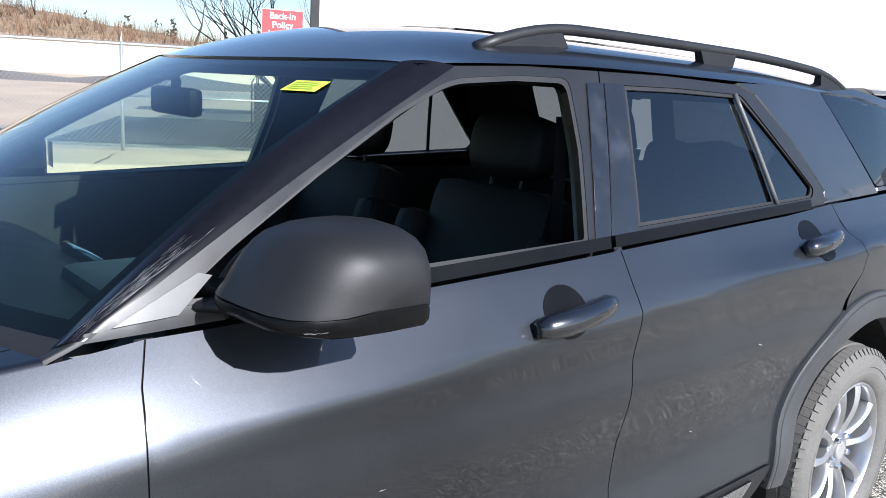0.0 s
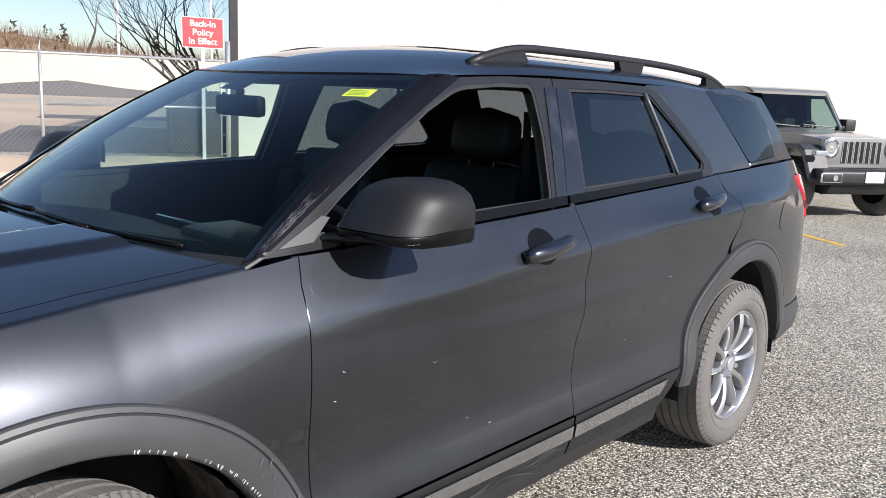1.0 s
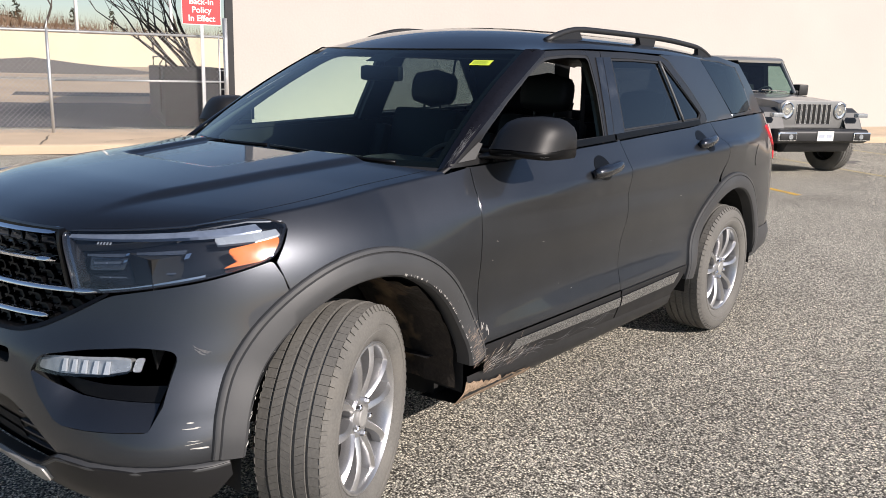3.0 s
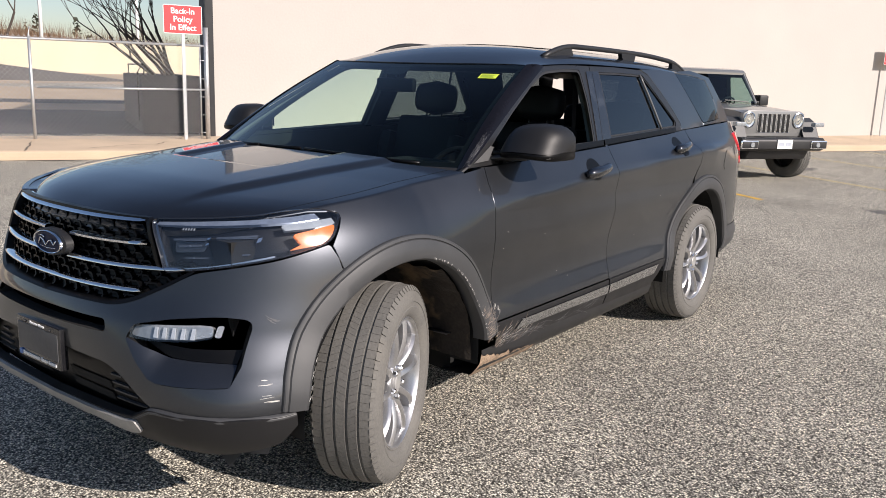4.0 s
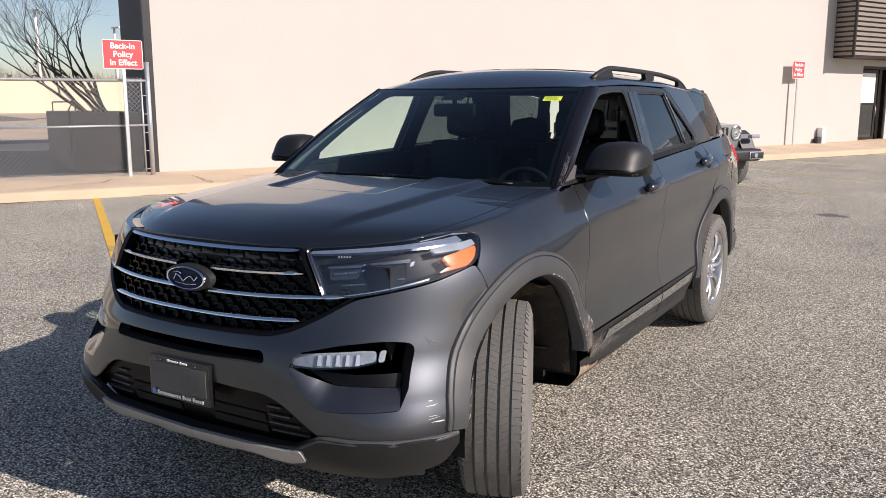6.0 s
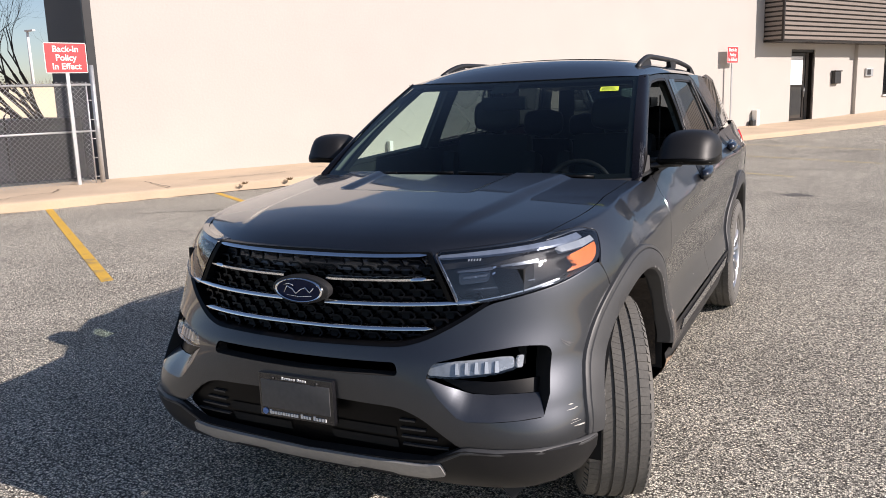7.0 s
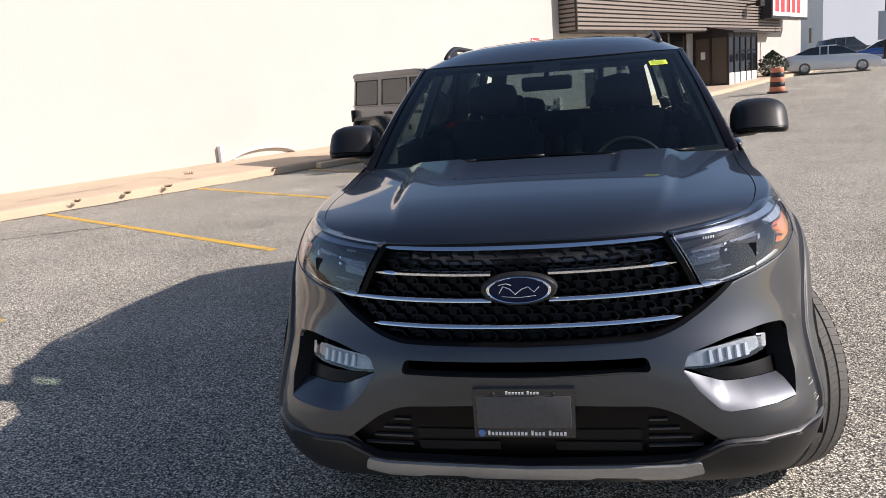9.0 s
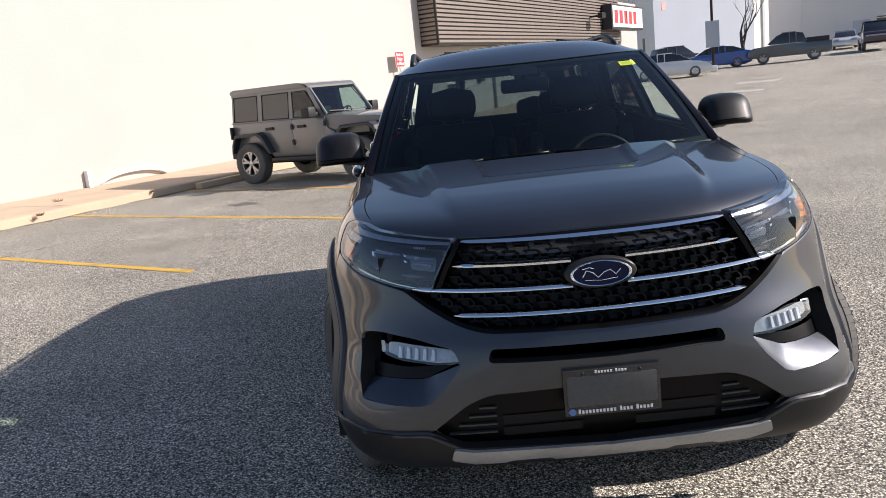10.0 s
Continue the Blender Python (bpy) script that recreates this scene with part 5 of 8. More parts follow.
# painted pillar behind the rear door, dark wrapped rear side glass
CPILLAR = [(2.805, 1.272), (2.806, 1.312), (2.656, 1.454), (2.464, 1.606), (2.37, 1.636), (2.64, 1.640), (2.90, 1.628), (3.05, 1.480), (3.235, 1.300), (3.25, 1.284)]
both("c_pillar", lambda bm, m: add_panel(bm, rounded(CPILLAR, 0.03), gl(0.005), mirror=m, step=0.035, lip=0.02), PAINT)
both("rear_side_glass", lambda bm, m: add_panel(bm, rounded([(2.915, 1.622), (3.065, 1.478), (3.25, 1.305, 0.03), (3.66, 1.322, 0.03), (3.60, 1.46), (3.50, 1.585), (3.2, 1.615)], 0.03), gl(0.003), mirror=m, step=0.05, lip=0.01), PRIVACY, label="dark tinted rear side glass")
both("d_pillar", lambda bm, m: add_panel(bm, rounded([(3.255, 1.290), (3.255, 1.302), (3.668, 1.318), (3.612, 1.46), (3.51, 1.590), (3.2, 1.622), (2.91, 1.630), (3.2, 1.650), (3.62, 1.610), (3.80, 1.45), (3.93, 1.300)], 0.03), gl(0.004), mirror=m, step=0.04, lip=0.02), PAINT)

# tail ------------------------------------------------------------------------
both("tail_lamp", lambda bm, m: add_panel(bm, rounded([(3.745, 1.222, 0.01), (3.79, 1.232, 0.02), (4.06, 1.190, 0.02), (4.08, 0.995, 0.02), (3.935, 0.985, 0.02), (3.905, 1.05)], 0.03), clad_side(0.012), mirror=m, step=0.03, lip=0.02), RED_LENS, label="red tail lamp")
bm = bmesh.new()


def tail_at(u, z):
    x = u * (half_width(4.10, z) if z < 1.28 else 0.70 - 0.25 * (z - 1.28))
    y = 4.11 if z < 1.15 else 4.11 - (z - 1.15) * 0.62
    return Vector((x, y + 0.05 * (1 - u * u), z))


add_grid(bm, [[tail_at(-1 + i / 10, z) for i in range(21)] for z in (0.45, 0.7, 0.95, 1.15, 1.24)])
for u0, u1, z0, z1 in ((-1, -0.80, 1.24, 1.58), (0.80, 1, 1.24, 1.58), (-1, 1, 1.58, 1.64)):
    add_grid(bm, [[tail_at(u0 + (u1 - u0) * i / 10, z0 + (z1 - z0) * j / 6) for i in range(11)] for j in range(7)])
gate = part("tailgate", bm, PAINT, suv, "", True)
bm = bmesh.new()
add_grid(bm, [[tail_at(-0.8 + 1.6 * i / 10, 1.24 + 0.34 * j / 6) for i in range(11)] for j in range(7)])
part("rear_window", bm, PRIVACY, gate, "dark tinted rear glass", True)
bm = bmesh.new()
rows = []
for z, k in ((0.56, 1.0), (0.50, 1.02), (0.42, 1.015), (0.34, 0.97), (0.30, 0.9)):
    rows.append([(k * p.x, p.y, z) for p in [skin_side(3.50 + 0.06 * i, max(z, 0.36), 0.004) for i in range(11)]] + [(k * 0.755 * (1 - i / 5), 4.13 + 0.03 * i / 5, z) for i in range(6)]
                + [(-k * 0.755 * i / 5, 4.16 - 0.03 * i / 5, z) for i in range(1, 6)] + [(-k * p.x, p.y, z) for p in [skin_side(3.50 + 0.06 * i, max(z, 0.36), 0.004) for i in range(10, -1, -1)]])
add_grid(bm, rows)
part("rear_bumper", bm, CLAD, suv, "", True)
o = [(3.40 + 0.07 * math.cos(t), 1.055 + 0.07 * math.sin(t)) for t in (2 * math.pi * i / 24 for i in range(24))]
part("fuel_door", sheet(o, clad_side(0.002), step=0.04, lip=0.004), PAINT, suv, "", True)

# wheels --------------------------------------------------------------------
TYRE_R = 0.388


def tyre_bm():
    bm = bmesh.new()
    prof = [(-0.100, 0.258), (-0.112, 0.268), (-0.124, 0.300), (-0.127, 0.325), (-0.120, 0.352), (-0.112, 0.366), (-0.104, 0.3735), (-0.06, 0.3785), (0, 0.380), (0.06, 0.3785), (0.104, 0.3735),
            (0.112, 0.366), (0.120, 0.352), (0.1265, 0.330), (0.1275, 0.318), (0.1245, 0.316), (0.1245, 0.300), (0.1265, 0.298), (0.124, 0.284), (0.116, 0.270), (0.110, 0.262), (0.100, 0.256)]
    add_lathe(bm, prof, 72)
    bmesh.ops.recalc_face_normals(bm, faces=bm.faces)
    return bm


def tread_bm():
    bm = bmesh.new()
    # ribs of separate blocks; the shoulders have wide blocks that turn over the edge
    for xc, w, nb, slant in ((-0.087, 0.0170, 78, 0.2), (-0.044, 0.0160, 92, -1.6), (0.0, 0.0165, 104, 1.6), (0.044, 0.0160, 92, -1.6), (0.087, 0.0170, 78, 0.2)):
        for k in range(nb):
            a0, a1 = 2 * math.pi * k / nb, 2 * math.pi * (k + 0.955) / nb
            vs = []
            for r in (0.380, TYRE_R - 0.0045 * (abs(xc) / 0.088) ** 2):
                r -= 0.004 * (abs(xc) / 0.088) ** 2 * (r < 0.3805)
                for x, a in ((xc - w, a0), (xc + w, a0 + slant * 2 * math.pi / nb * 0.35), (xc + w, a1 + slant * 2 * math.pi / nb * 0.35), (xc - w, a1)):
                    rr = r - (0.004 if abs(x) > 0.1 and r > 0.38 else 0)
                    vs.append(bm.verts.new((x, rr * math.cos(a), rr * math.sin(a))))
            for f in ((4, 5, 6, 7), (0, 1, 5, 4), (1, 2, 6, 5), (2, 3, 7, 6), (3, 0, 4, 7)):
                bm.faces.new([vs[i] for i in f])
    for sg in (-1, 1):
        for k in range(72):
            a0, a1 = 2 * math.pi * k / 72, 2 * math.pi * (k + 0.6) / 72
            vs = [bm.verts.new((sg * x, r * math.cos(a), r * math.sin(a))) for x, r in ((0.106, 0.381), (0.119, 0.362)) for a in (a0, a1)]
            vs += [bm.verts.new((sg * x, r * math.cos(a), r * math.sin(a))) for x, r in ((0.102, 0.372), (0.113, 0.360)) for a in (a0, a1)]
            for f in ((0, 1, 3, 2), (0, 2, 6, 4), (1, 5, 7, 3), (0, 4, 5, 1), (2, 3, 7, 6)):
                bm.faces.new([vs[i] for i in f])
    bmesh.ops.recalc_face_normals(bm, faces=bm.faces)
    return bm


def rim_bm():
    bm = bmesh.new()
    add_lathe(bm, [(0.098, 0.2575), (0.107, 0.2560), (0.109, 0.2500), (0.104, 0.2440), (0.085, 0.2380), (0.05, 0.232), (-0.10, 0.226), (-0.11, 0.256)], 72)
    add_lathe(bm, [(0.040, 0.078), (0.072, 0.076), (0.082, 0.068), (0.083, 0.040), (0.083, 0.0005)], 40)
    for k in range(5):
        for side in (-1, 1):
            base, tip = radians(72 * k + 90 + side * 15), radians(72 * k + 90 + side * 13.5)
            rows = []
            for i in range(9):
                t = i / 8
                r = 0.060 + (0.2465 - 0.060) * t
                a = base + (tip - base) * t + side * radians(1.5) * math.sin(math.pi * t)
                w = 0.0175 + 0.004 * t ** 2 - 0.006 * math.sin(math.pi * t)
                x = 0.077 + 0.026 * math.sin(0.75 * math.pi * t)
                c, s = math.cos(a), math.sin(a)
                row = []
                for q, dx in ((-1, -0.040), (-1, -0.006), (-0.55, 0.0), (0.30, 0.004), (0.75, -0.004), (1, -0.010), (1, -0.040)):
                    row.append((x + dx, r * c - side * q * w * s, r * s + side * q * w * c))
                rows.append(row)
            add_grid(bm, rows)
    bmesh.ops.recalc_face_normals(bm, faces=bm.faces)
    return bm


def make_wheel(name, m, parent):
    """A wheel whose outer face looks along +x of m."""
    w = new(name, WHEEL["tyre"])
    w.parent, w.matrix_basis = parent, m
    tagged(w, "dusty black tyre on a silver alloy rim")
    for nm in ("rim", "brake_disc", "hub_cap", "tread"):
        o = new(nm, WHEEL[nm])
        o.parent = w
    tagged(o, "dusty worn tread blocks", kind="stuff")
    for k in range(5):
        o = new("lug_nut", WHEEL["lug_nut"])
        a = radians(72 * k + 54)
        o.parent, o.matrix_basis = w, pose(0.084, 0.057 * math.cos(a), 0.057 * math.sin(a))
    return w


WHEEL = {"tyre": mesh_of("tyre", tyre_bm(), RUBBER, angle=35), "tread": mesh_of("tread", tread_bm(), RUBBER, angle=35), "rim": mesh_of("rim", rim_bm(), ALLOY, angle=35)}
bm = bmesh.new()
add_lathe(bm, [(-0.02, 0.02), (0.0, 0.17), (0.004, 0.17), (0.012, 0.165), (0.012, 0.09), (0.030, 0.085), (0.030, 0.02)], 40)
add_box(bm, -0.03, 0.030, 0.10, 0.175, -0.09, 0.09, bevel=0.012)
add_lathe(bm, [(-0.09, 0.02), (-0.085, 0.222), (-0.06, 0.224)], 40)
WHEEL["brake_disc"] = mesh_of("brake_disc", bm, surface("dull_iron", (0.05, 0.045, 0.042), 0.55, 0.6, scale=15, vary=0.3), angle=35)
bm = bmesh.new()
add_lathe(bm, [(0.082, 0.036), (0.090, 0.035), (0.093, 0.031), (0.093, 0.0005)], 28)
WHEEL["hub_cap"] = mesh_of("hub_cap", bm, SILVER, angle=35)
bm = bmesh.new()
add_lathe(bm, [(0.0, 0.0115), (0.012, 0.0115), (0.016, 0.008), (0.016, 0.0005)], 6)
WHEEL["lug_nut"] = mesh_of("lug_nut", bm, CHROME)
STEER = 23.2
make_wheel("wheel", pose(0.806, AXLE_F - 0.021, HUB_Z, 0, 0, STEER), suv)
make_wheel("wheel", pose(-0.842, AXLE_F + 0.005, HUB_Z, 0, 0, 180 + STEER - 3), suv)
make_wheel("wheel", pose(0.840, AXLE_R, HUB_Z), suv)
make_wheel("wheel", pose(-0.840, AXLE_R, HUB_Z, 0, 0, 180), suv)


# underside and inner lining; the engine-bay box is a near-black filler against light leaks
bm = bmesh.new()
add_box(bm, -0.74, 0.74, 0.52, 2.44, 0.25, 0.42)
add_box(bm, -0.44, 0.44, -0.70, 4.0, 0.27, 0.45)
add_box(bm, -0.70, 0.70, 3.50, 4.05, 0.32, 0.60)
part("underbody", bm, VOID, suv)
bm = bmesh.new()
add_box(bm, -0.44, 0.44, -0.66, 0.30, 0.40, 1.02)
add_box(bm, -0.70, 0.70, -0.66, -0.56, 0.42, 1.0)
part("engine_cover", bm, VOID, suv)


# door mirrors -----------------------------------------------------------------
# rings outwards: x, top, bottom, front, back
MIRROR_RINGS = [(0.846, 1.262, 1.213, 0.690, 0.800), (0.852, 1.300, 1.212, 0.676, 0.868), (0.864, 1.330, 1.212, 0.668, 0.886), (0.882, 1.350, 1.214, 0.661, 0.897), (0.91, 1.361, 1.216, 0.656, 0.905), (0.97, 1.366, 1.217, 0.658, 0.912), (1.025, 1.363, 1.215, 0.670, 0.917),
                (1.055, 1.354, 1.213, 0.690, 0.919), (1.078, 1.338, 1.212, 0.722, 0.919), (1.092, 1.315, 1.214, 0.762, 0.916), (1.099, 1.285, 1.220, 0.812, 0.905)]


def mirror_shell(sg, lower):
    """The housing above the split line, or the blade below it."""
    bm = bmesh.new()
    rows = []
    for x, top, low, yf, yb in ([(0.792, 1.256, 1.217, 0.668, 0.745), (0.815, 1.256, 1.214, 0.672, 0.770)] if lower else []) + MIRROR_RINGS:
        split = low + min(0.031, 0.95 * (top - low))
        a = (x, split - 0.0015, low, yf, yb) if lower else (x, top, split, yf, yb)
        # side view: a raked front, a flat top, an upright back
        if lower:
            prof = [(0.02, 0.25), (-0.004, 0.55), (-0.004, 0.92), (0.01, 1), (0.5, 1), (0.99, 1), (1.0, 0.9), (1.0, 0.3), (0.93, 0), (0.5, -0.03), (0.12, 0.02)]
        else:
            prof = [(0, 0), (0.02, 0.08), (0.07, 0.22), (0.12, 0.42), (0.185, 0.62), (0.26, 0.79), (0.35, 0.91), (0.46, 0.97), (0.62, 0.997), (0.80, 1), (0.90, 0.98), (0.965, 0.92), (0.99, 0.80), (1.0, 0.60), (1.0, 0.3), (1.0, 0), (0.5, 0)]
        rows.append([(sg * x, yf + (yb - yf) * u, a[2] + (a[1] - a[2]) * w) for u, w in prof])
    vs = add_grid(bm, rows, wrap=True)
    bm.faces.new(vs[0])
    bm.faces.new(vs[-1])
    bmesh.ops.recalc_face_normals(bm, faces=bm.faces)
    return bm


for sg in (1, -1):
    mir = part("door_mirror", mirror_shell(sg, False), SATIN, suv, "satin black door mirror with scuffed lower edge", angle=50)
    part("lower_cap", mirror_shell(sg, True), GRILLE_BLACK, mir, "scuffed black lower cap", angle=50)
    bm = bmesh.new()
    add_tube(bm, [(sg * 0.790, 0.650, 1.205), (sg * 0.83, 0.690, 1.215), (sg * 0.875, 0.745, 1.222), (sg * 0.93, 0.775, 1.222)], [0.020, 0.034, 0.050, 0.050], 12, flat=0.42)
    part("mirror_arm", bm, BLACK, mir, "", True)
    bm = bmesh.new()
    add_grid(bm, [[(sg * (0.885 + 0.165 * i / 4), 0.918 + 0.004 * i, 1.240 + 0.085 * j / 3) for i in range(5)] for j in range(4)])
    part("mirror_glass", bm, CHROME, mir)
    # pale triangular trim in the window's front corner
    tri = [(0.515, 1.197), (0.615, 1.204), (0.672, 1.258), (0.648, 1.264)]
    part("mirror_sail", sheet(rounded(tri, 0.04), gl(0.010), mirror=sg < 0, step=0.03, lip=0.01), SAIL_GREY, suv, "", True)


# door pulls ---------------------------------------------------------------------
def door_pull(nm, i, y0, z0, y1, z1, sg):
    door = DOORS[nm][i]
    bm = bmesh.new()
    pts = []
    for k in range(11):
        t = k / 10
        y, z = y0 + (y1 - y0) * t, z0 + (z1 - z0) * t
        pts.append((sg * (side_x(y, z) + 0.008 + 0.028 * math.sin(math.pi * min(max(t, 0.06), 0.94)) ** 0.5), y, z))
    add_tube(bm, pts, [0.018, 0.026, 0.028, 0.0285, 0.028, 0.027, 0.0265, 0.026, 0.026, 0.025, 0.017], 14, flat=1.0)
    h = part("door_handle", bm, HANDLE_PAINT, door, "dark metallic door handle", True)
    # flat near-black disc stands in for the shade of the handle's cup
    bm = bmesh.new()
    yc, zc = y0 + 0.50 * (y1 - y0), z0 + 0.5 * (z1 - z0)
    o = [(yc - 0.01 + 0.066 * math.cos(t), zc + 0.004 + 0.054 * math.sin(t)) for t in (2 * math.pi * k / 24 for k in range(24))]
    add_panel(bm, o, clad_side(0.0015), step=0.03, lip=0.003, mirror=sg < 0)
    part("handle_recess", bm, GRILLE_BLACK, door, "", True)
    if nm == "front_door":
        bm = bmesh.new()
        p = pts[9]
        bmesh.ops.create_cone(bm, cap_ends=True, segments=18, radius1=0.011, radius2=0.011, depth=0.008, matrix=pose(p[0] + sg * 0.016, p[1], p[2], 0, 90, 0))
        part("lock_cylinder", bm, DULL_CHROME, h)


for i, sg in enumerate((1, -1)):
    door_pull("front_door", i, 1.325, 1.103, 1.570, 1.128, sg)
    door_pull("rear_door", i, 2.475, 1.168, 2.715, 1.190, sg)

# wipers ------------------------------------------------------------------------
for u0, u1, v0, v1 in ((-0.72, 0.02, 0.030, 0.060), (0.05, 0.80, 0.060, 0.020)):
    bm = bmesh.new()
    add_tube(bm, [screen_at(u0 + (u1 - u0) * k / 8, v0 + (v1 - v0) * k / 8, 0.018) for k in range(9)], 0.006, 6, flat=1.4)
    wip = part("wiper", bm, GRILLE_BLACK, suv, "black wiper blade", True)
    bm = bmesh.new()
    base = screen_at(u0 + 0.03, -0.02, 0.02) if u0 < 0 else screen_at(0.10, -0.03, 0.02)
    add_tube(bm, [base, screen_at((u0 + u1) / 2, (v0 + v1) / 2 - 0.01, 0.028)], [0.013, 0.008], 8)
    part("wiper_arm", bm, GRILLE_BLACK, wip, "", True)
bm = bmesh.new()
rows = [[screen_at(-1 + i / 16, 0.02, 0.004) for i in range(33)], [hood_at(-1 + i / 16, 1.0) + Vector((0, 0.02, -0.035)) for i in range(33)]]
add_grid(bm, rows)
part("cowl", bm, BLACK, suv, "black plastic cowl", True)


# cabin ----------------------------------------------------------------------------
def cushion(bm, x0, x1, y0, y1, z0, z1, m=None, bevel=0.05):
    add_box(bm, x0, x1, y0, y1, z0, z1, m=m, bevel=bevel)


def seat(x, y, w=0.27, back_top=1.33, kind="seat"):
    bm = bmesh.new()
    cushion(bm, x - w, x + w, y - 0.52, y, 0.55, 0.72)
    st = part(kind, bm, LEATHER, suv, "black leather seat", angle=50)
    bm = bmesh.new()
    lean = pose(x, y - 0.02, 0.66, -17, 0, 0)
    cushion(bm, -w * 0.9, w * 0.9, -0.08, 0.06, 0.0, back_top - 0.66, m=lean, bevel=0.055)
    back = part("backrest", bm, LEATHER, st, "", angle=50)
    for sg in (-1, 1):
        bm = bmesh.new()
        cushion(bm, sg * w - 0.05, sg * w + 0.05, -0.13, 0.04, 0.05, back_top - 0.78, m=lean, bevel=0.045)
        part("side_bolster", bm, LEATHER, st, "", angle=50)
    bm = bmesh.new()
    hr = pose(x, y - 0.02 + (back_top - 0.66) * 0.2924 - 0.01, 0.66 + (back_top - 0.66) * 0.956 + 0.022, -9, 0, 0)
    rows = []
    for j in range(9):
        t = -1 + j / 4
        w, dp = 0.138 * (1 - abs(t) ** 3.2) ** 0.32 + 0.012, 0.056 * (1 - abs(t) ** 3) ** 0.4 + 0.006
        rows.append([hr @ Vector((w * math.copysign(abs(math.cos(q)) ** 0.55, math.cos(q)), dp * math.copysign(abs(math.sin(q)) ** 0.7, math.sin(q)), 0.10 + 0.105 * t)) for q in (2 * math.pi * i / 20 for i in range(20))])
    vs = add_grid(bm, rows, wrap=True)
    bm.faces.new(vs[0])
    bm.faces.new(vs[-1])
    bmesh.ops.recalc_face_normals(bm, faces=bm.faces)
    part("headrest", bm, LEATHER, st, "", angle=50)
    for sg in (-0.06, 0.06):
        bm = bmesh.new()
        add_tube(bm, [hr @ Vector((sg, 0, 0.03)), hr @ Vector((sg, 0, -0.06))], 0.006, 8)
        part("headrest_post", bm, BLACK, st)


for x in (-0.38, 0.38):
    seat(x, 1.62)
for x in (-0.42, 0.42):
    seat(x, 2.66, 0.26, 1.24, "rear_seat")
seat(-0.33, 3.52, 0.24, 1.18, "third_seat")
seat(0.33, 3.52, 0.24, 1.18, "third_seat")
bm = bmesh.new()
prof = [(0.26, 1.135), (0.40, 1.150), (0.60, 1.140), (0.74, 1.115), (0.80, 1.07), (0.80, 0.95), (0.72, 0.80), (0.70, 0.60)]
add_grid(bm, [[(x, y - 0.10 * (1 - (x / 0.8) ** 2) * (y < 0.5), z - 0.03 * (abs(x) / 0.8) ** 3) for y, z in prof] for x in [-0.80 + 0.1 * i for i in range(17)]])
bmesh.ops.recalc_face_normals(bm, faces=bm.faces)
dash = part("dashboard", bm, LEATHER, suv, "black dashboard", angle=50)
part("cluster_hood", box_bm(0.20, 0.56, 0.62, 0.82, 1.10, 1.165, bevel=0.03), BLACK, dash, "", angle=50)
part("centre_screen", box_bm(-0.13, 0.13, 0.72, 0.745, 0.98, 1.145, bevel=0.01), BLACK_GLOSS, dash, "", angle=50)
part("dash_tag", box_bm(0.535, 0.60, 0.395, 0.42, 1.137, 1.139), LAMP_WHITE, dash, "pale tag under the screen")
bm = bmesh.new()
wheel_at = pose(0.38, 0.98, 1.03, 66, 0, 0)
rings = []
for i in range(36):
    a = 2 * math.pi * i / 36
    rings.append([wheel_at @ Vector(((0.185 + 0.015 * math.cos(b)) * math.cos(a), (0.185 + 0.015 * math.cos(b)) * math.sin(a), 0.015 * math.sin(b))) for b in (2 * math.pi * k / 8 for k in range(8))])
add_grid(bm, rings + [rings[0]], wrap=True)
for a in (0, 180, 270):
    add_tube(bm, [wheel_at @ Vector((0, 0, -0.02)), wheel_at @ Vector((0.18 * math.cos(radians(a)), 0.18 * math.sin(radians(a)), 0))], 0.018, 8)
bmesh.ops.recalc_face_normals(bm, faces=bm.faces)
sw = part("steering_wheel", bm, LEATHER, suv, "black leather steering wheel", True)
part("wheel_hub", box_bm(-0.075, 0.075, -0.06, 0.06, -0.03, 0.01, m=wheel_at, bevel=0.025), BLACK, sw, "", angle=50)
part("wheel_trim", box_bm(-0.05, 0.05, -0.178, -0.168, -0.004, 0.017, m=wheel_at, bevel=0.004), DULL_CHROME, sw, "", angle=50)
bm = bmesh.new()
cushion(bm, -0.125, 0.125, 0.95, 0.99, 1.470, 1.540, bevel=0.018)
rv = part("inside_mirror", bm, SCREEN_EDGE, suv, "black rear-view mirror", angle=50)
bm = bmesh.new()
add_tube(bm, [(0, 0.97, 1.52), (0.0, 0.972, 1.555), (0.0, 0.965, 1.568)], [0.012, 0.014, 0.024], 8)
part("mirror_stem", bm, SCREEN_EDGE, rv, "", True)
# linings: door cards, floor, load space, far pillars
bm = bmesh.new()
for sg in (-1, 1):
    add_grid(bm, [[(sg * (BELT_X(y) - 0.045), y, z) for y in (0.62, 0.8, 1.2, 1.65, 2.2, 2.8, 3.3, 3.9)] for z in (0.42, 0.8, 1.10, 1.225)])
add_grid(bm, [[(x, y, 0.46) for y in (0.4, 3.9)] for x in (-0.8, 0.8)])
add_grid(bm, [[(x, 3.92, z) for x in (-0.75, 0.75)] for z in (0.42, 1.235)])
part("cabin_lining", bm, BLACK, suv)
for i, m in enumerate((False, True)):
    for o in ([(1.612, 1.23), (1.63, 1.62), (1.79, 1.62), (1.79, 1.23)], [(2.80, 1.24), (2.47, 1.62), (2.9, 1.62), (3.24, 1.28)], [(3.68, 1.28), (3.52, 1.60), (3.65, 1.60), (3.85, 1.28)]):
        part("pillar_lining", sheet(rounded(o, 0.1), gl(-0.035), mirror=m, step=0.1, lip=0), BLACK, suv)
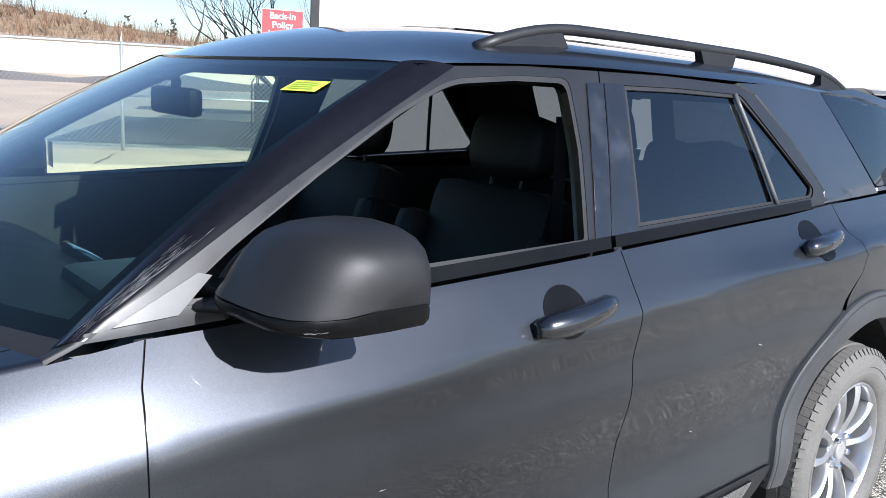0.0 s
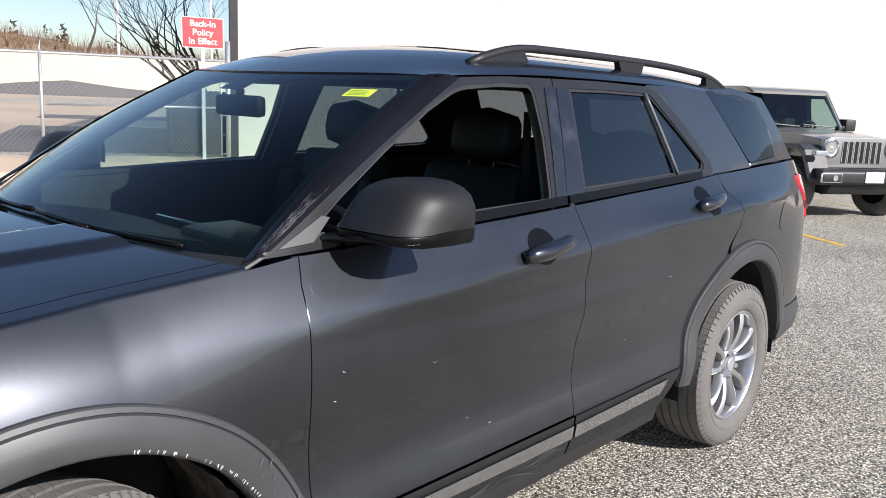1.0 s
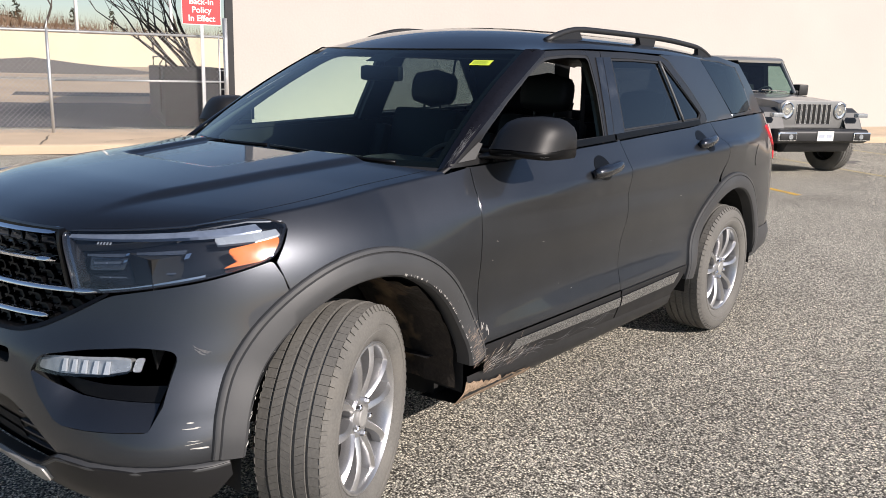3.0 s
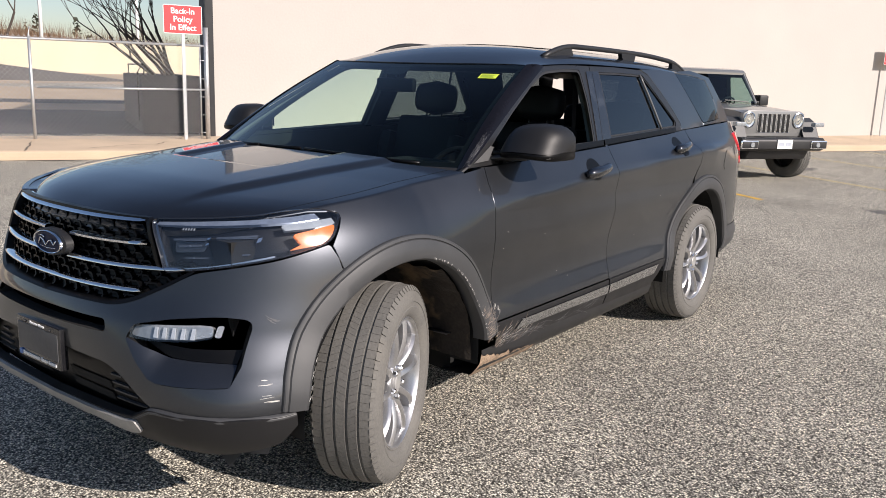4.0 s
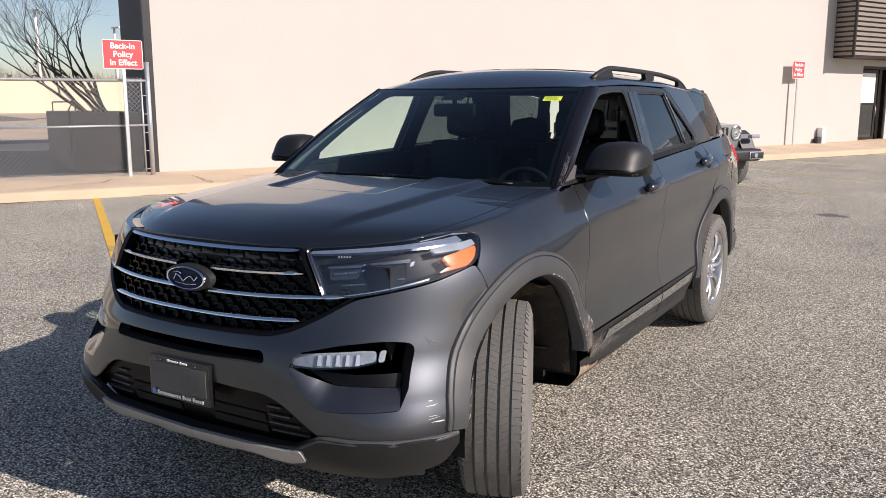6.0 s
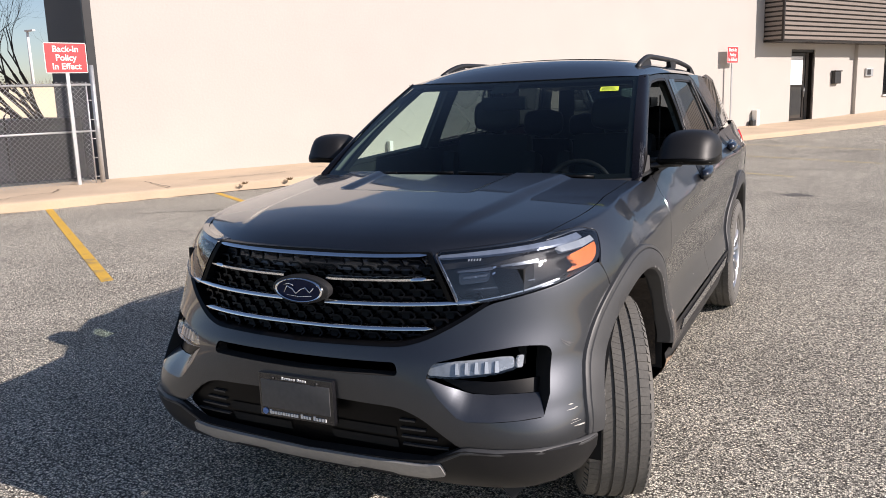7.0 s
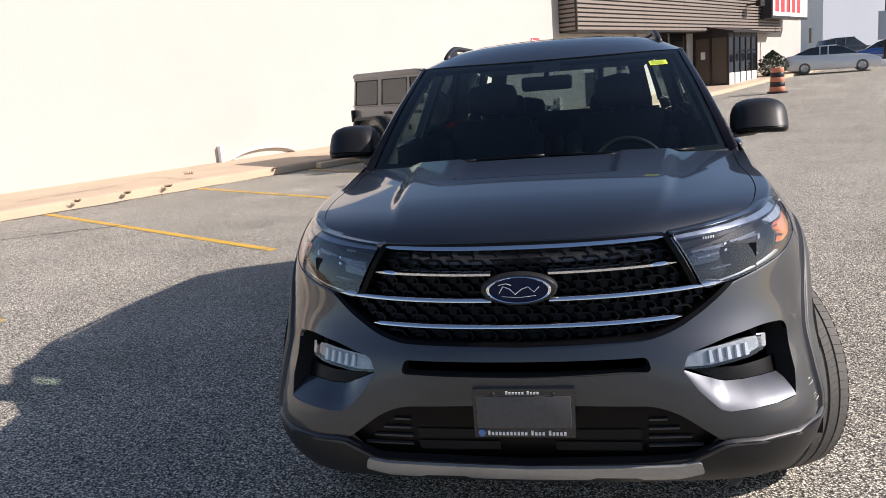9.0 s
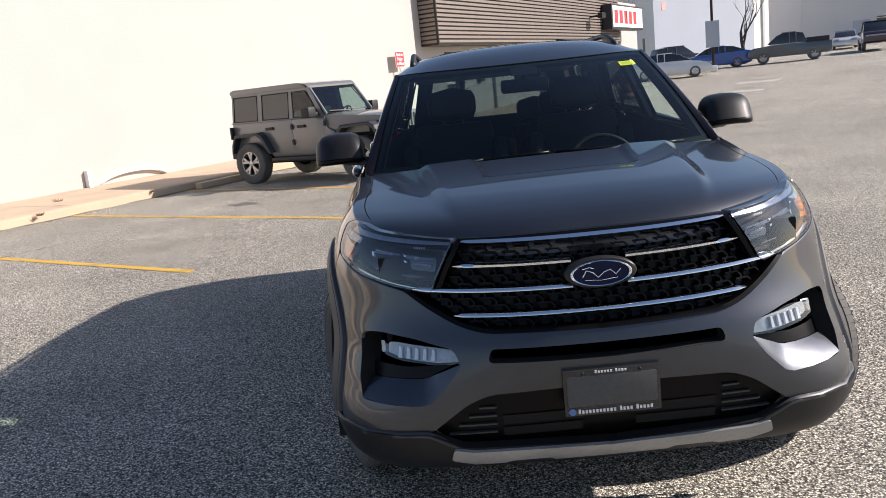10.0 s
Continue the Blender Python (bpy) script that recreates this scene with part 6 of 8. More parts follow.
for sg in (-1, 1):
    bm = bmesh.new()
    rows = []
    for j in range(13):
        v = j / 12
        p, q = pillar_at(0.02, v), pillar_at(0.92, v)
        rows.append([(sg * (p.x - 0.035), p.y + 0.03, p.z - 0.03), (sg * (p.x - 0.03), p.y + 0.07, p.z - 0.045), (sg * (q.x - 0.03), q.y + 0.05, q.z - 0.02), (sg * (q.x - 0.02), q.y + 0.01, q.z - 0.004)])
    add_grid(bm, rows)
    bmesh.ops.recalc_face_normals(bm, faces=bm.faces)
    part("pillar_lining", bm, BLACK, suv, "", True)
bm = bmesh.new()
add_grid(bm, [[tuple(screen_at(-0.95 + 1.90 * i / 24, 0.93, -0.014)) for i in range(25)], [tuple(screen_at(-0.93 + 1.86 * i / 24, 1.0, -0.04)) for i in range(25)], [(0.56 * (-1 + i / 12), 1.45, 1.625) for i in range(25)]])
part("header_lining", bm, LEATHER, suv, "", True)
for sg in (-1, 1):
    bm = bmesh.new()
    add_grid(bm, [[(sg * 0.60, y, 1.645) for y in (1.3, 1.8, 2.6, 3.5)], [(sg * 0.655, y, 1.600) for y in (1.2, 1.8, 2.6, 3.5)]])
    part("rail_lining", bm, BLACK, suv)
# seat belt seen inside the open window
bm = bmesh.new()
add_grid(bm, [[(0.66, 1.66 + dx, 1.52), (0.655, 1.68 + dx, 1.2), (0.66, 1.70 + dx, 0.8)] for dx in (0, 0.045)])
part("seat_belt", bm, BLACK, suv)

# wear on the big car: scuffs, chips, smears, dried mud ---------------------------
def streaks(count, seed, place_at, length, width, bend=0.3):
    """Thin tapered marks laid on a surface: place_at(rng) gives the surface function and the start and way of a mark."""
    rng = random.Random(seed)
    bm = bmesh.new()
    for _ in range(count):
        to3, a, b, da, db = place_at(rng)
        L, w = length * rng.uniform(0.3, 1.0), width * rng.uniform(0.5, 1.2)
        n = math.hypot(da, db)
        da, db = da / n, db / n
        k = rng.uniform(-bend, bend)
        left, right = [], []
        for i in range(5):
            t = i / 4
            p, q = a + (da - k * db * t) * L * t, b + (db + k * da * t) * L * t
            h = w * (0.25 + math.sin(math.pi * (0.1 + 0.8 * t))) * rng.uniform(0.6, 1.1)
            left.append(to3(p - db * h, q + da * h))
            right.append(to3(p + db * h, q - da * h))
        add_grid(bm, [left, right])
    return bm


def wear(name, bm, mt, parent, label=""):
    return tagged(part(name, bm, mt, parent), label, kind="stuff")


def on_side(off):
    return lambda y, z: skin_side(y, z, off)


# bumper corner: short white horizontal scrapes
def bumper_mark(rng):
    z = rng.choice((0.497, 0.512, 0.519, 0.533, 0.553, 0.566)) + rng.uniform(-0.003, 0.003)
    return skin_front(0.0015), wrap_of_y(rng.uniform(-0.655, -0.625), z) * S, z, -1, rng.uniform(-0.03, 0.08)


wear("scuff", streaks(9, 5, bumper_mark, 0.036, 0.0013, 0.06), SCUFF, bumper, "white scrapes through the paint")
wear("scuff", streaks(5, 8, lambda g: (skin_front(0.0015), wrap_of_y(-0.56, 0.74) * S + g.uniform(-0.05, 0.02), 0.742 + g.uniform(-0.004, 0.006), -1, 0.3), 0.05, 0.0012), SCUFF_SOFT, bumper)
left_flare = [o for o in suv.children if o.name.startswith("wheel_arch_flare")][0]


def flare_at(off):
    """Angle in degrees times 0.01, and radius, on the face of the front flare."""
    def at(a, r):
        ang = radians(a * 100)
        rr = min(max(r, 0.51), 0.585)
        p = skin_side(AXLE_F + rr * math.cos(ang), HUB_Z + rr * math.sin(ang), off)
        k = 1.0 + 0.02 * max(0, math.cos(ang)) ** 2
        return Vector((p.x, AXLE_F + r * k * math.cos(ang), HUB_Z + r * math.sin(ang)))
    return at


wear("chipped_edge", streaks(46, 11, lambda g: (flare_at(0.0195), g.uniform(0.10, 0.78), 0.497 + 0.004 * g.random(), 0.12 * g.uniform(-1, 1), 0.6), 0.022, 0.0013), SCUFF, left_flare, "white chips along the flare's edge")
wear("chipped_edge", streaks(26, 12, lambda g: (flare_at(0.0225), g.uniform(0.09, 0.42), 0.515 + 0.05 * g.random(), 0.25, 0.5), 0.030, 0.0012), SCUFF_SOFT, left_flare)
wear("chipped_edge", streaks(16, 14, lambda g: (flare_at(0.0195), g.uniform(1.35, 1.68), 0.498 + 0.003 * g.random(), 0.5, 0.1), 0.03, 0.0012), SCUFF, left_flare)
wear("dust_streak", streaks(75, 41, lambda g: (flare_at(0.0228), g.uniform(0.055, 0.24) + 0.02 * g.random(), 0.500 + 0.075 * g.random() ** 1.6, 0.10, 0.5), 0.034, 0.0010), DUST_STREAK, left_flare, "fine pinkish dust streaks")
# sill and lower door behind the front wheel
front_door = DOORS["front_door"][0]
wear("scuff", streaks(18, 15, lambda g: (on_side(0.0085), g.uniform(0.565, 0.80), 0.405 + 0.06 * g.random(), 1, 0.25), 0.09, 0.0010), SCUFF, front_door, "pale scrapes on the lower cladding")
wear("dust_streak", streaks(55, 43, lambda g: (on_side(0.0088), 0.548 + 0.35 * g.random() ** 2, 0.380 + 0.10 * g.random(), 1, 0.9), 0.05, 0.0010), DUST_STREAK, front_door, "fine pinkish dust streaks")
wear("scuff", streaks(40, 16, lambda g: (on_side(0.0085), g.uniform(0.56, 1.45), 0.385 + 0.055 * g.random(), 1, 0.05), 0.16, 0.0014), SCUFF_SOFT, front_door)
wear("scuff", streaks(5, 17, lambda g: (on_side(0.002), g.uniform(0.56, 1.3), g.uniform(0.55, 0.93), 1, -0.2), 0.016, 0.0007), SCUFF, front_door, "small pale scratches")
wear("scuff", streaks(8, 18, lambda g: (on_side(0.002), g.uniform(0.535, 0.60), g.uniform(0.52, 0.60), 0.5, 1), 0.03, 0.0011), SCUFF, front_door)
wear("scuff", streaks(2, 19, lambda g: (on_side(0.002), g.uniform(1.75, 2.5), g.uniform(0.6, 1.0), 1, -0.2), 0.03, 0.0010), SCUFF, DOORS["rear_door"][0], "small pale scratches")


def sill_mud():
    """A crust that wraps the front end of the sill and thins out backwards."""
    rng = random.Random(4)
    bm = bmesh.new()
    rows = []
    for i in range(41):
        t = i / 40
        y = 0.462 + 0.50 * t
        top = 0.392 - 0.080 * t ** 0.6 + 0.022 * noise.noise((y * 30, 0, 1)) + 0.012 * noise.noise((y * 90, 2, 1))
        row = []
        for j in range(9):
            k = j / 8
            z = top + (0.268 - top) * k
            x = 0.944 - 0.006 * k - max(0, 0.36 - z) ** 1.5 * 2.2
            row.append((x + 0.004 * noise.noise((y * 40, z * 40, 3)) * (1 - k) + 0.001, y, z))
        rows.append(row)
    add_grid(bm, rows)
    bmesh.ops.recalc_face_normals(bm, faces=bm.faces)
    return bm


part("dried_mud", sill_mud(), MUD, suv, "dried tan mud on the sill's front end", True)


def well_mud():
    bm = bmesh.new()
    rows = []
    for i in range(25):
        a = radians(-4 + 62 * i / 24)
        rows.append([(0.50 + 0.40 * j / 14, AXLE_F + (0.500 - 0.012 * (1 + noise.noise((i * 0.5, j * 0.6, 0)))) * math.cos(a), HUB_Z + (0.490 - 0.012 * (1 + noise.noise((i * 0.5, j * 0.6, 0)))) * math.sin(a)) for j in range(15)])
    add_grid(bm, rows)
    bmesh.ops.recalc_face_normals(bm, faces=bm.faces)
    return bm


part("well_liner", well_mud(), surface("muddy_felt_liner", (0.028, 0.022, 0.017), 0.95, scale=9, vary=0.5, fine=70, bump=0.7, spots=0.95, spot_color=(0.24, 0.16, 0.09)), suv, "mud-caked felt liner behind the wheel", True)
# gloss black pillars: wiped smears
pillar = [o for o in suv.children if o.name.startswith("a_pillar")][0]
wear("smear", streaks(150, 27, lambda g: (lambda u, v: pillar_at(min(max(u, 0.05), 0.95), v) + Vector((0.003, -0.003, 0.002)), g.uniform(0.40, 0.80), g.gauss(0.13, 0.06), g.uniform(-0.25, 0.25), 1), 0.05, 0.0035, 0.5), SMEAR, pillar, "grey wiped smears")
mirror_left = [o for o in suv.children if o.name.startswith("door_mirror")][0]


def mirror_mark(rng):
    def at(x, t):
        i = 0
        while i < len(MIRROR_RINGS) - 2 and MIRROR_RINGS[i + 1][0] < x:
            i += 1
        a, b = MIRROR_RINGS[i], MIRROR_RINGS[i + 1]
        k = (x - a[0]) / (b[0] - a[0])
        x, top, low, yf, yb = [p + (q - p) * k for p, q in zip(a, b)]
        return (x, (yf + yb) / 2 - ((yb - yf) / 2 + 0.0055) * math.cos(t - math.pi) ** 0.72, low + 0.018 + 0.04 * (t - 3.5))
    return at, rng.uniform(0.93, 1.07), math.pi * rng.uniform(1.06, 1.22), 1, rng.uniform(-1, 3)


wear("scuff", streaks(16, 31, mirror_mark, 0.030, 0.0014), SCUFF, mirror_left, "white scratches on the lower edge")
# loose splash shield hanging under the bumper's corner
bm = bmesh.new()
rows = []
for i in range(9):
    t = i / 8
    rows.append([(0.42 + 0.36 * t, -0.66 + 0.10 * t * t - 0.02 * k, 0.30 - (0.045 + 0.06 * max(0, 1 - abs(t - 0.62) / 0.2) + 0.03 * noise.noise((t * 7, 0, 5))) * k) for k in (0, 0.5, 1.0)])
add_grid(bm, rows)
part("splash_shield", bm, BLACK, suv, "torn black splash shield under the bumper", True)

# ---- building details ----
def add_prism(bm, poly, y0, y1, m=None, bevel=0.0, taper=None):
    """A polygon in x and z, drawn out along y; taper scales the far ends in z-height order."""
    a = [bm.verts.new((x, y0, z)) for x, z in poly]
    b = [bm.verts.new((x, y1, z)) for x, z in poly]
    fs = [bm.faces.new(a), bm.faces.new(b[::-1])]
    for i in range(len(poly)):
        j = (i + 1) % len(poly)
        fs.append(bm.faces.new((a[j], a[i], b[i], b[j])))
    vs = a + b
    if bevel:
        r = bmesh.ops.bevel(bm, geom=list({e for f in fs for e in f.edges}), offset=bevel, segments=2, affect="EDGES", profile=0.6)
        vs = list({v for f in r["faces"] for v in f.verts} | {v for v in vs if v.is_valid})
    if m is not None:
        bmesh.ops.transform(bm, matrix=m, verts=[v for v in vs if v.is_valid])
    return vs


AT_WALL = lot_pose(0, FACE)          # x along the wall, y into it
GLASS_DARK = surface("dark_window_glass", (0.012, 0.013, 0.015), 0.06, scale=3, vary=0.3, coat=1.0)
INDOOR = surface("brown_panel", (0.085, 0.062, 0.045), 0.5, scale=3, vary=0.2)


def wall_piece(s0, s1, z0, z1, depth=0.35, name="wall_front", mt=None):
    solo(name, box_bm(s0, s1, 0.0, depth, z0, z1), mt or WALL, "white painted wall", "wall", kind="structure", at=AT_WALL)


DOOR_S = (26.12, 27.70)
WIN = (33.0, 36.5)
VEST = (37.2, 41.8)
wall_piece(22.40, DOOR_S[0], -0.2, 5.7)
wall_piece(*DOOR_S, 2.82, 5.7)
wall_piece(DOOR_S[1], 30.2, -0.2, 5.7)
wall_piece(30.85, WIN[0], -0.2, 5.7)
wall_piece(*WIN, -0.2, 1.05)
wall_piece(*WIN, 3.38, 5.7)
wall_piece(WIN[1], VEST[0], -0.2, 5.7)
wall_piece(*VEST, 3.38, 5.7)
wall_piece(VEST[1], 46.0, -0.2, 1.1)
wall_piece(VEST[1], 46.0, 3.38, 5.7)
wall_piece(46.0, 56.0, -0.2, 5.7)
solo("wall_recess", box_bm(30.2, 30.85, 0.14, 0.35, -0.2, 5.7), WALL, "recessed white wall", "wall", kind="structure", at=AT_WALL)
solo("wall_back", box_bm(22.4, 56.0, 3.0, 3.3, -0.2, 5.7), WALL_SHADED, "inner wall behind the windows", "wall", kind="structure", at=AT_WALL)
solo("roof_slab", box_bm(22.4, 56.0, 0.0, 11.0, 5.7, 5.8), WALL_SHADED, "flat roof slab", "roof", kind="structure", at=AT_WALL)
solo("wall_far_end", box_bm(55.7, 56.0, 0.36, 3.0, -0.2, 5.7), WALL, "end wall", "wall", kind="structure", at=AT_WALL)
# the end wall, its shade set as a dark grey, and its corner trim
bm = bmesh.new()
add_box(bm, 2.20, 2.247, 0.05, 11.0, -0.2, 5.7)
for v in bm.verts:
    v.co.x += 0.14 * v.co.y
solo("wall_end", bm, WALL_SHADED, "end wall of the building, its shade put into the dark grey", "wall", kind="structure", at=AT_WALL)
solo("corner_trim", box_bm(2.10, 2.26, -0.02, 0.08, 0.12, 5.7, bevel=0.01), DARK_STEEL, "black metal corner trim", "trim", kind="structure", at=AT_WALL)
# low dock with a rail behind the fence
dock = thing("loading_dock", "dark concrete loading dock with a pipe rail", "dock", at=AT_WALL)
part("dock_wall", box_bm(1.15, 2.62, 3.2, 8.5, -0.2, 1.36, bevel=0.02), WALL_SHADED, dock)
bm = bmesh.new()
add_tube(bm, [(1.08, 3.3, 0.3), (1.08, 3.3, 1.42), (1.22, 3.3, 1.66), (1.22, 3.3, 1.36)], 0.02, 8)
add_tube(bm, [(1.22, 3.3, 1.60), (1.22, 7.5, 1.60), (1.22, 7.5, 1.36)], 0.02, 8)
part("pipe_rail", bm, BRONZE, dock, "", True)

# louvred canopy
canopy = thing("canopy", "brown slatted metal canopy over the entrance", "canopy", at=AT_WALL)
CAN = (24.30, 49.0, -0.74)
part("canopy_back", box_bm(CAN[0] + 0.03, CAN[1] - 0.04, CAN[2] + 0.07, -0.003, 3.10, 5.66), BRONZE, canopy)
part("soffit", box_bm(CAN[0] + 0.02, CAN[1], CAN[2] + 0.02, -0.003, 3.03, 3.095), BRONZE, canopy, "dark soffit")
slat_bm = bmesh.new()
add_prism(slat_bm, [(0, 0), (0.04, 0.008), (0.04, 0.104), (0, 0.112)], 0, CAN[1] - CAN[0])
slat = mesh_of("slat", slat_bm, BROWN_SLAT)
end_bm = bmesh.new()
add_prism(end_bm, [(0, 0), (0.04, 0.008), (0.04, 0.104), (0, 0.112)], 0, 0.70)
end_slat = mesh_of("end_slat", end_bm, BROWN_SLAT)
for k in range(16):
    o = new("slat", slat)
    o.parent, o.matrix_basis = canopy, pose(CAN[0], CAN[2] + 0.05, 3.10 + 0.158 * k, 0, 0, -90)
    o = new("end_slat", end_slat)
    o.parent, o.matrix_basis = canopy, pose(CAN[0] + 0.05, -0.02, 3.10 + 0.158 * k, 0, 0, 180)
bm = bmesh.new()
add_box(bm, CAN[0] - 0.005, CAN[0] + 0.06, CAN[2] - 0.02, CAN[2] + 0.06, 3.03, 5.66)
part("corner_post", bm, BRONZE, canopy)

# entrance door, standing ajar in a deep dark opening
door = thing("door_1", "dark bronze glazed door standing ajar in its opening", "door", kind="structure", at=AT_WALL)
s0, s1 = DOOR_S
bm = bmesh.new()
for a, b, c, d in ((s0, s0 + 0.07, 0.15, 2.82), (s1 - 0.07, s1, 0.15, 2.82), (s0, s1, 2.72, 2.82)):
    add_box(bm, a, b, 0.05, 0.20, c, d)
part("door_frame", bm, BRONZE, door)
part("doorway", box_bm(s0, s1, 0.55, 0.6, 0.15, 2.82), VOID, door)
bm = bmesh.new()
lw = 1.05
for a, b, c, d in ((0, 0.11, 0.18, 2.70), (lw - 0.11, lw, 0.18, 2.70), (0.11, lw - 0.11, 0.18, 0.36), (0.11, lw - 0.11, 2.58, 2.70), (0.11, lw - 0.11, 1.48, 1.56)):
    add_box(bm, a, b, 0, 0.05, c, d, bevel=0.006)
leaf = part("door_leaf", bm, BRONZE, door)
leaf.matrix_basis = pose(s0 + 0.08, 0.12, 0, 0, 0, 0)
part("door_pane", box_bm(0.11, lw - 0.11, 0.02, 0.03, 1.56, 2.58), SIGN_WHITE, leaf, "pale backed upper pane")
part("door_pane", box_bm(0.11, lw - 0.11, 0.02, 0.03, 0.36, 1.48), GLASS_DARK, leaf, "dark lower pane")
bm = bmesh.new()
add_tube(bm, [(lw - 0.05, -0.03, 1.1), (lw - 0.05, -0.03, 1.45)], 0.012, 8)
part("door_pull", bm, GALV, leaf, "", True)

mailbox = thing("mailbox", "black metal mailbox on the white wall", "mailbox", at=AT_WALL)
part("mailbox_body", box_bm(28.92, 29.37, -0.16, -0.002, 1.55, 2.0, bevel=0.03), DARK_STEEL, mailbox)
part("mailbox_lid", box_bm(28.90, 29.39, -0.19, -0.002, 2.0, 2.05, bevel=0.015), DARK_STEEL, mailbox)
intercom = thing("intercom", "grey intercom box on the wall beside the window", "intercom", at=AT_WALL)
part("intercom_case", box_bm(31.45, 32.0, -0.08, -0.002, 1.80, 2.12, bevel=0.02), GALV, intercom)
part("intercom_screen", box_bm(31.50, 31.78, -0.085, -0.079, 1.86, 2.07), BLACK, intercom)


def shop_window(name, s0, s1, z0, z1, splits):
    w = thing(name, "dark tinted shop window in bronze framing", "window", kind="structure", at=AT_WALL)
    bm = bmesh.new()
    for a, b, c, d in ((s0, s0 + 0.07, z0, z1), (s1 - 0.07, s1, z0, z1), (s0 + 0.07, s1 - 0.07, z0, z0 + 0.07), (s0 + 0.07, s1 - 0.07, z1 - 0.07, z1)):
        add_box(bm, a, b, 0.06, 0.16, c, d)
    part("window_frame", bm, BRONZE, w)
    part("window_sill", box_bm(s0 - 0.05, s1 + 0.05, -0.08, 0.06, z0 - 0.06, z0, bevel=0.01), SIGN_WHITE, w)
    cuts = [s0 + 0.07] + [s0 + (s1 - s0) * k for k in splits] + [s1 - 0.07]
    for a, b in zip(cuts, cuts[1:]):
        part("pane", box_bm(a + 0.025, b - 0.025, 0.10, 0.112, z0 + 0.07, z1 - 0.07), GLASS_DARK, w)
    for c in cuts[1:-1]:
        part("mullion", box_bm(c - 0.025, c + 0.025, 0.07, 0.15, z0 + 0.07, z1 - 0.07), GALV, w)


shop_window("window_1", *WIN, 1.05, 3.38, (0.42,))
shop_window("window_2", VEST[1], 46.0, 1.1, 3.38, (0.35, 0.7))

# glazed entrance porch with a lean-to roof
vest = thing("entrance_porch", "dark bronze glazed entrance porch with a sloping roof", "porch", at=AT_WALL)
v0, v1, vd = VEST[0], VEST[1] - 0.4, -1.75
gz0 = 0.42
bm = bmesh.new()
add_prism(bm, [(0.0, 3.42), (vd - 0.25, 2.98), (vd - 0.25, 2.90), (0.0, 3.32)], v0 - 0.08, v1 + 0.08, m=Matrix(((0, 1, 0, 0), (1, 0, 0, 0), (0, 0, 1, 0), (0, 0, 0, 1))))
bmesh.ops.recalc_face_normals(bm, faces=bm.faces)
part("porch_roof", bm, BRONZE, vest)
for s in [v0 + (v1 - v0) * k / 5 for k in range(6)]:
    part("porch_post", box_bm(s - 0.05, s + 0.05, vd, vd + 0.10, gz0, 2.92), BRONZE, vest)
for y in (-0.12, -0.92):
    part("porch_post", box_bm(v0 - 0.05, v0 + 0.05, y, y + 0.10, gz0, 3.0), BRONZE, vest)
part("porch_rail", box_bm(v0, v1, vd + 0.01, vd + 0.09, 2.72, 2.92), BRONZE, vest)
part("porch_rail", box_bm(v0 - 0.04, v0 + 0.04, vd + 0.1, -0.02, 2.72, 3.05), BRONZE, vest)
part("porch_rail", box_bm(v0 - 0.04, v0 + 0.04, vd + 0.1, -0.02, gz0, gz0 + 0.15), BRONZE, vest)
part("porch_base", box_bm(v0 + 0.06, v1 - 0.06, vd + 0.02, vd + 0.08, gz0, gz0 + 0.62), SIGN_WHITE, vest)
for k in range(5):
    a, b = v0 + (v1 - v0) * k / 5, v0 + (v1 - v0) * (k + 1) / 5
    part("porch_pane", box_bm(a + 0.05, b - 0.05, vd + 0.04, vd + 0.05, gz0 + 0.62, 2.72), GLASS_DARK, vest)
part("porch_pane", box_bm(v0 - 0.008, v0 + 0.008, vd + 0.1, -0.92, gz0 + 0.15, 2.72), INDOOR, vest)
part("porch_pane", box_bm(v0 - 0.008, v0 + 0.008, -0.82, -0.12, gz0 + 0.15, 2.72), INDOOR, vest)
part("notice", box_bm(v0 - 0.016, v0 - 0.010, -0.60, -0.38, 1.75, 2.1), SIGN_WHITE, vest, "white paper notice")
solo("doormat", box_bm(v0 - 0.9, v0 - 0.3, -0.9, -0.3, 0.36, 0.40, bevel=0.01), BROWN_SLAT, "brown mat beside the porch", "mat", at=AT_WALL)

# lit-box sign: red marks on white stand for its name
sign = thing("box_sign", "white box sign with red lettering shapes above the entrance", "sign", at=AT_WALL)
part("sign_case", box_bm(45.2, 52.4, -1.35, -0.75, 3.75, 5.2, bevel=0.03), DARK_STEEL, sign)
part("sign_panel", box_bm(45.4, 52.25, -1.362, -1.34, 3.88, 5.1), SIGN_WHITE, sign)
for k in range(5):
    x = 45.75 + k * 1.06
    part("sign_shape", box_bm(x, x + 0.70, -1.372, -1.362, 4.1, 4.86), SIGN_RED, sign, "plain red block")
part("sign_mark", box_bm(51.3, 51.8, -1.372, -1.362, 4.2, 4.9), surface("pale_green_mark", (0.5, 0.68, 0.55), 0.5, scale=5, vary=0.1), sign)
flood = thing("flood_lamp", "brown flood lamp on the canopy front", "lamp", at=AT_WALL)
part("lamp_head", box_bm(42.6, 43.3, -1.55, -1.28, 4.3, 4.6, bevel=0.04), BRONZE, flood)
part("lamp_arm", box_bm(42.9, 43.0, -1.30, -0.72, 4.4, 4.5), BRONZE, flood)


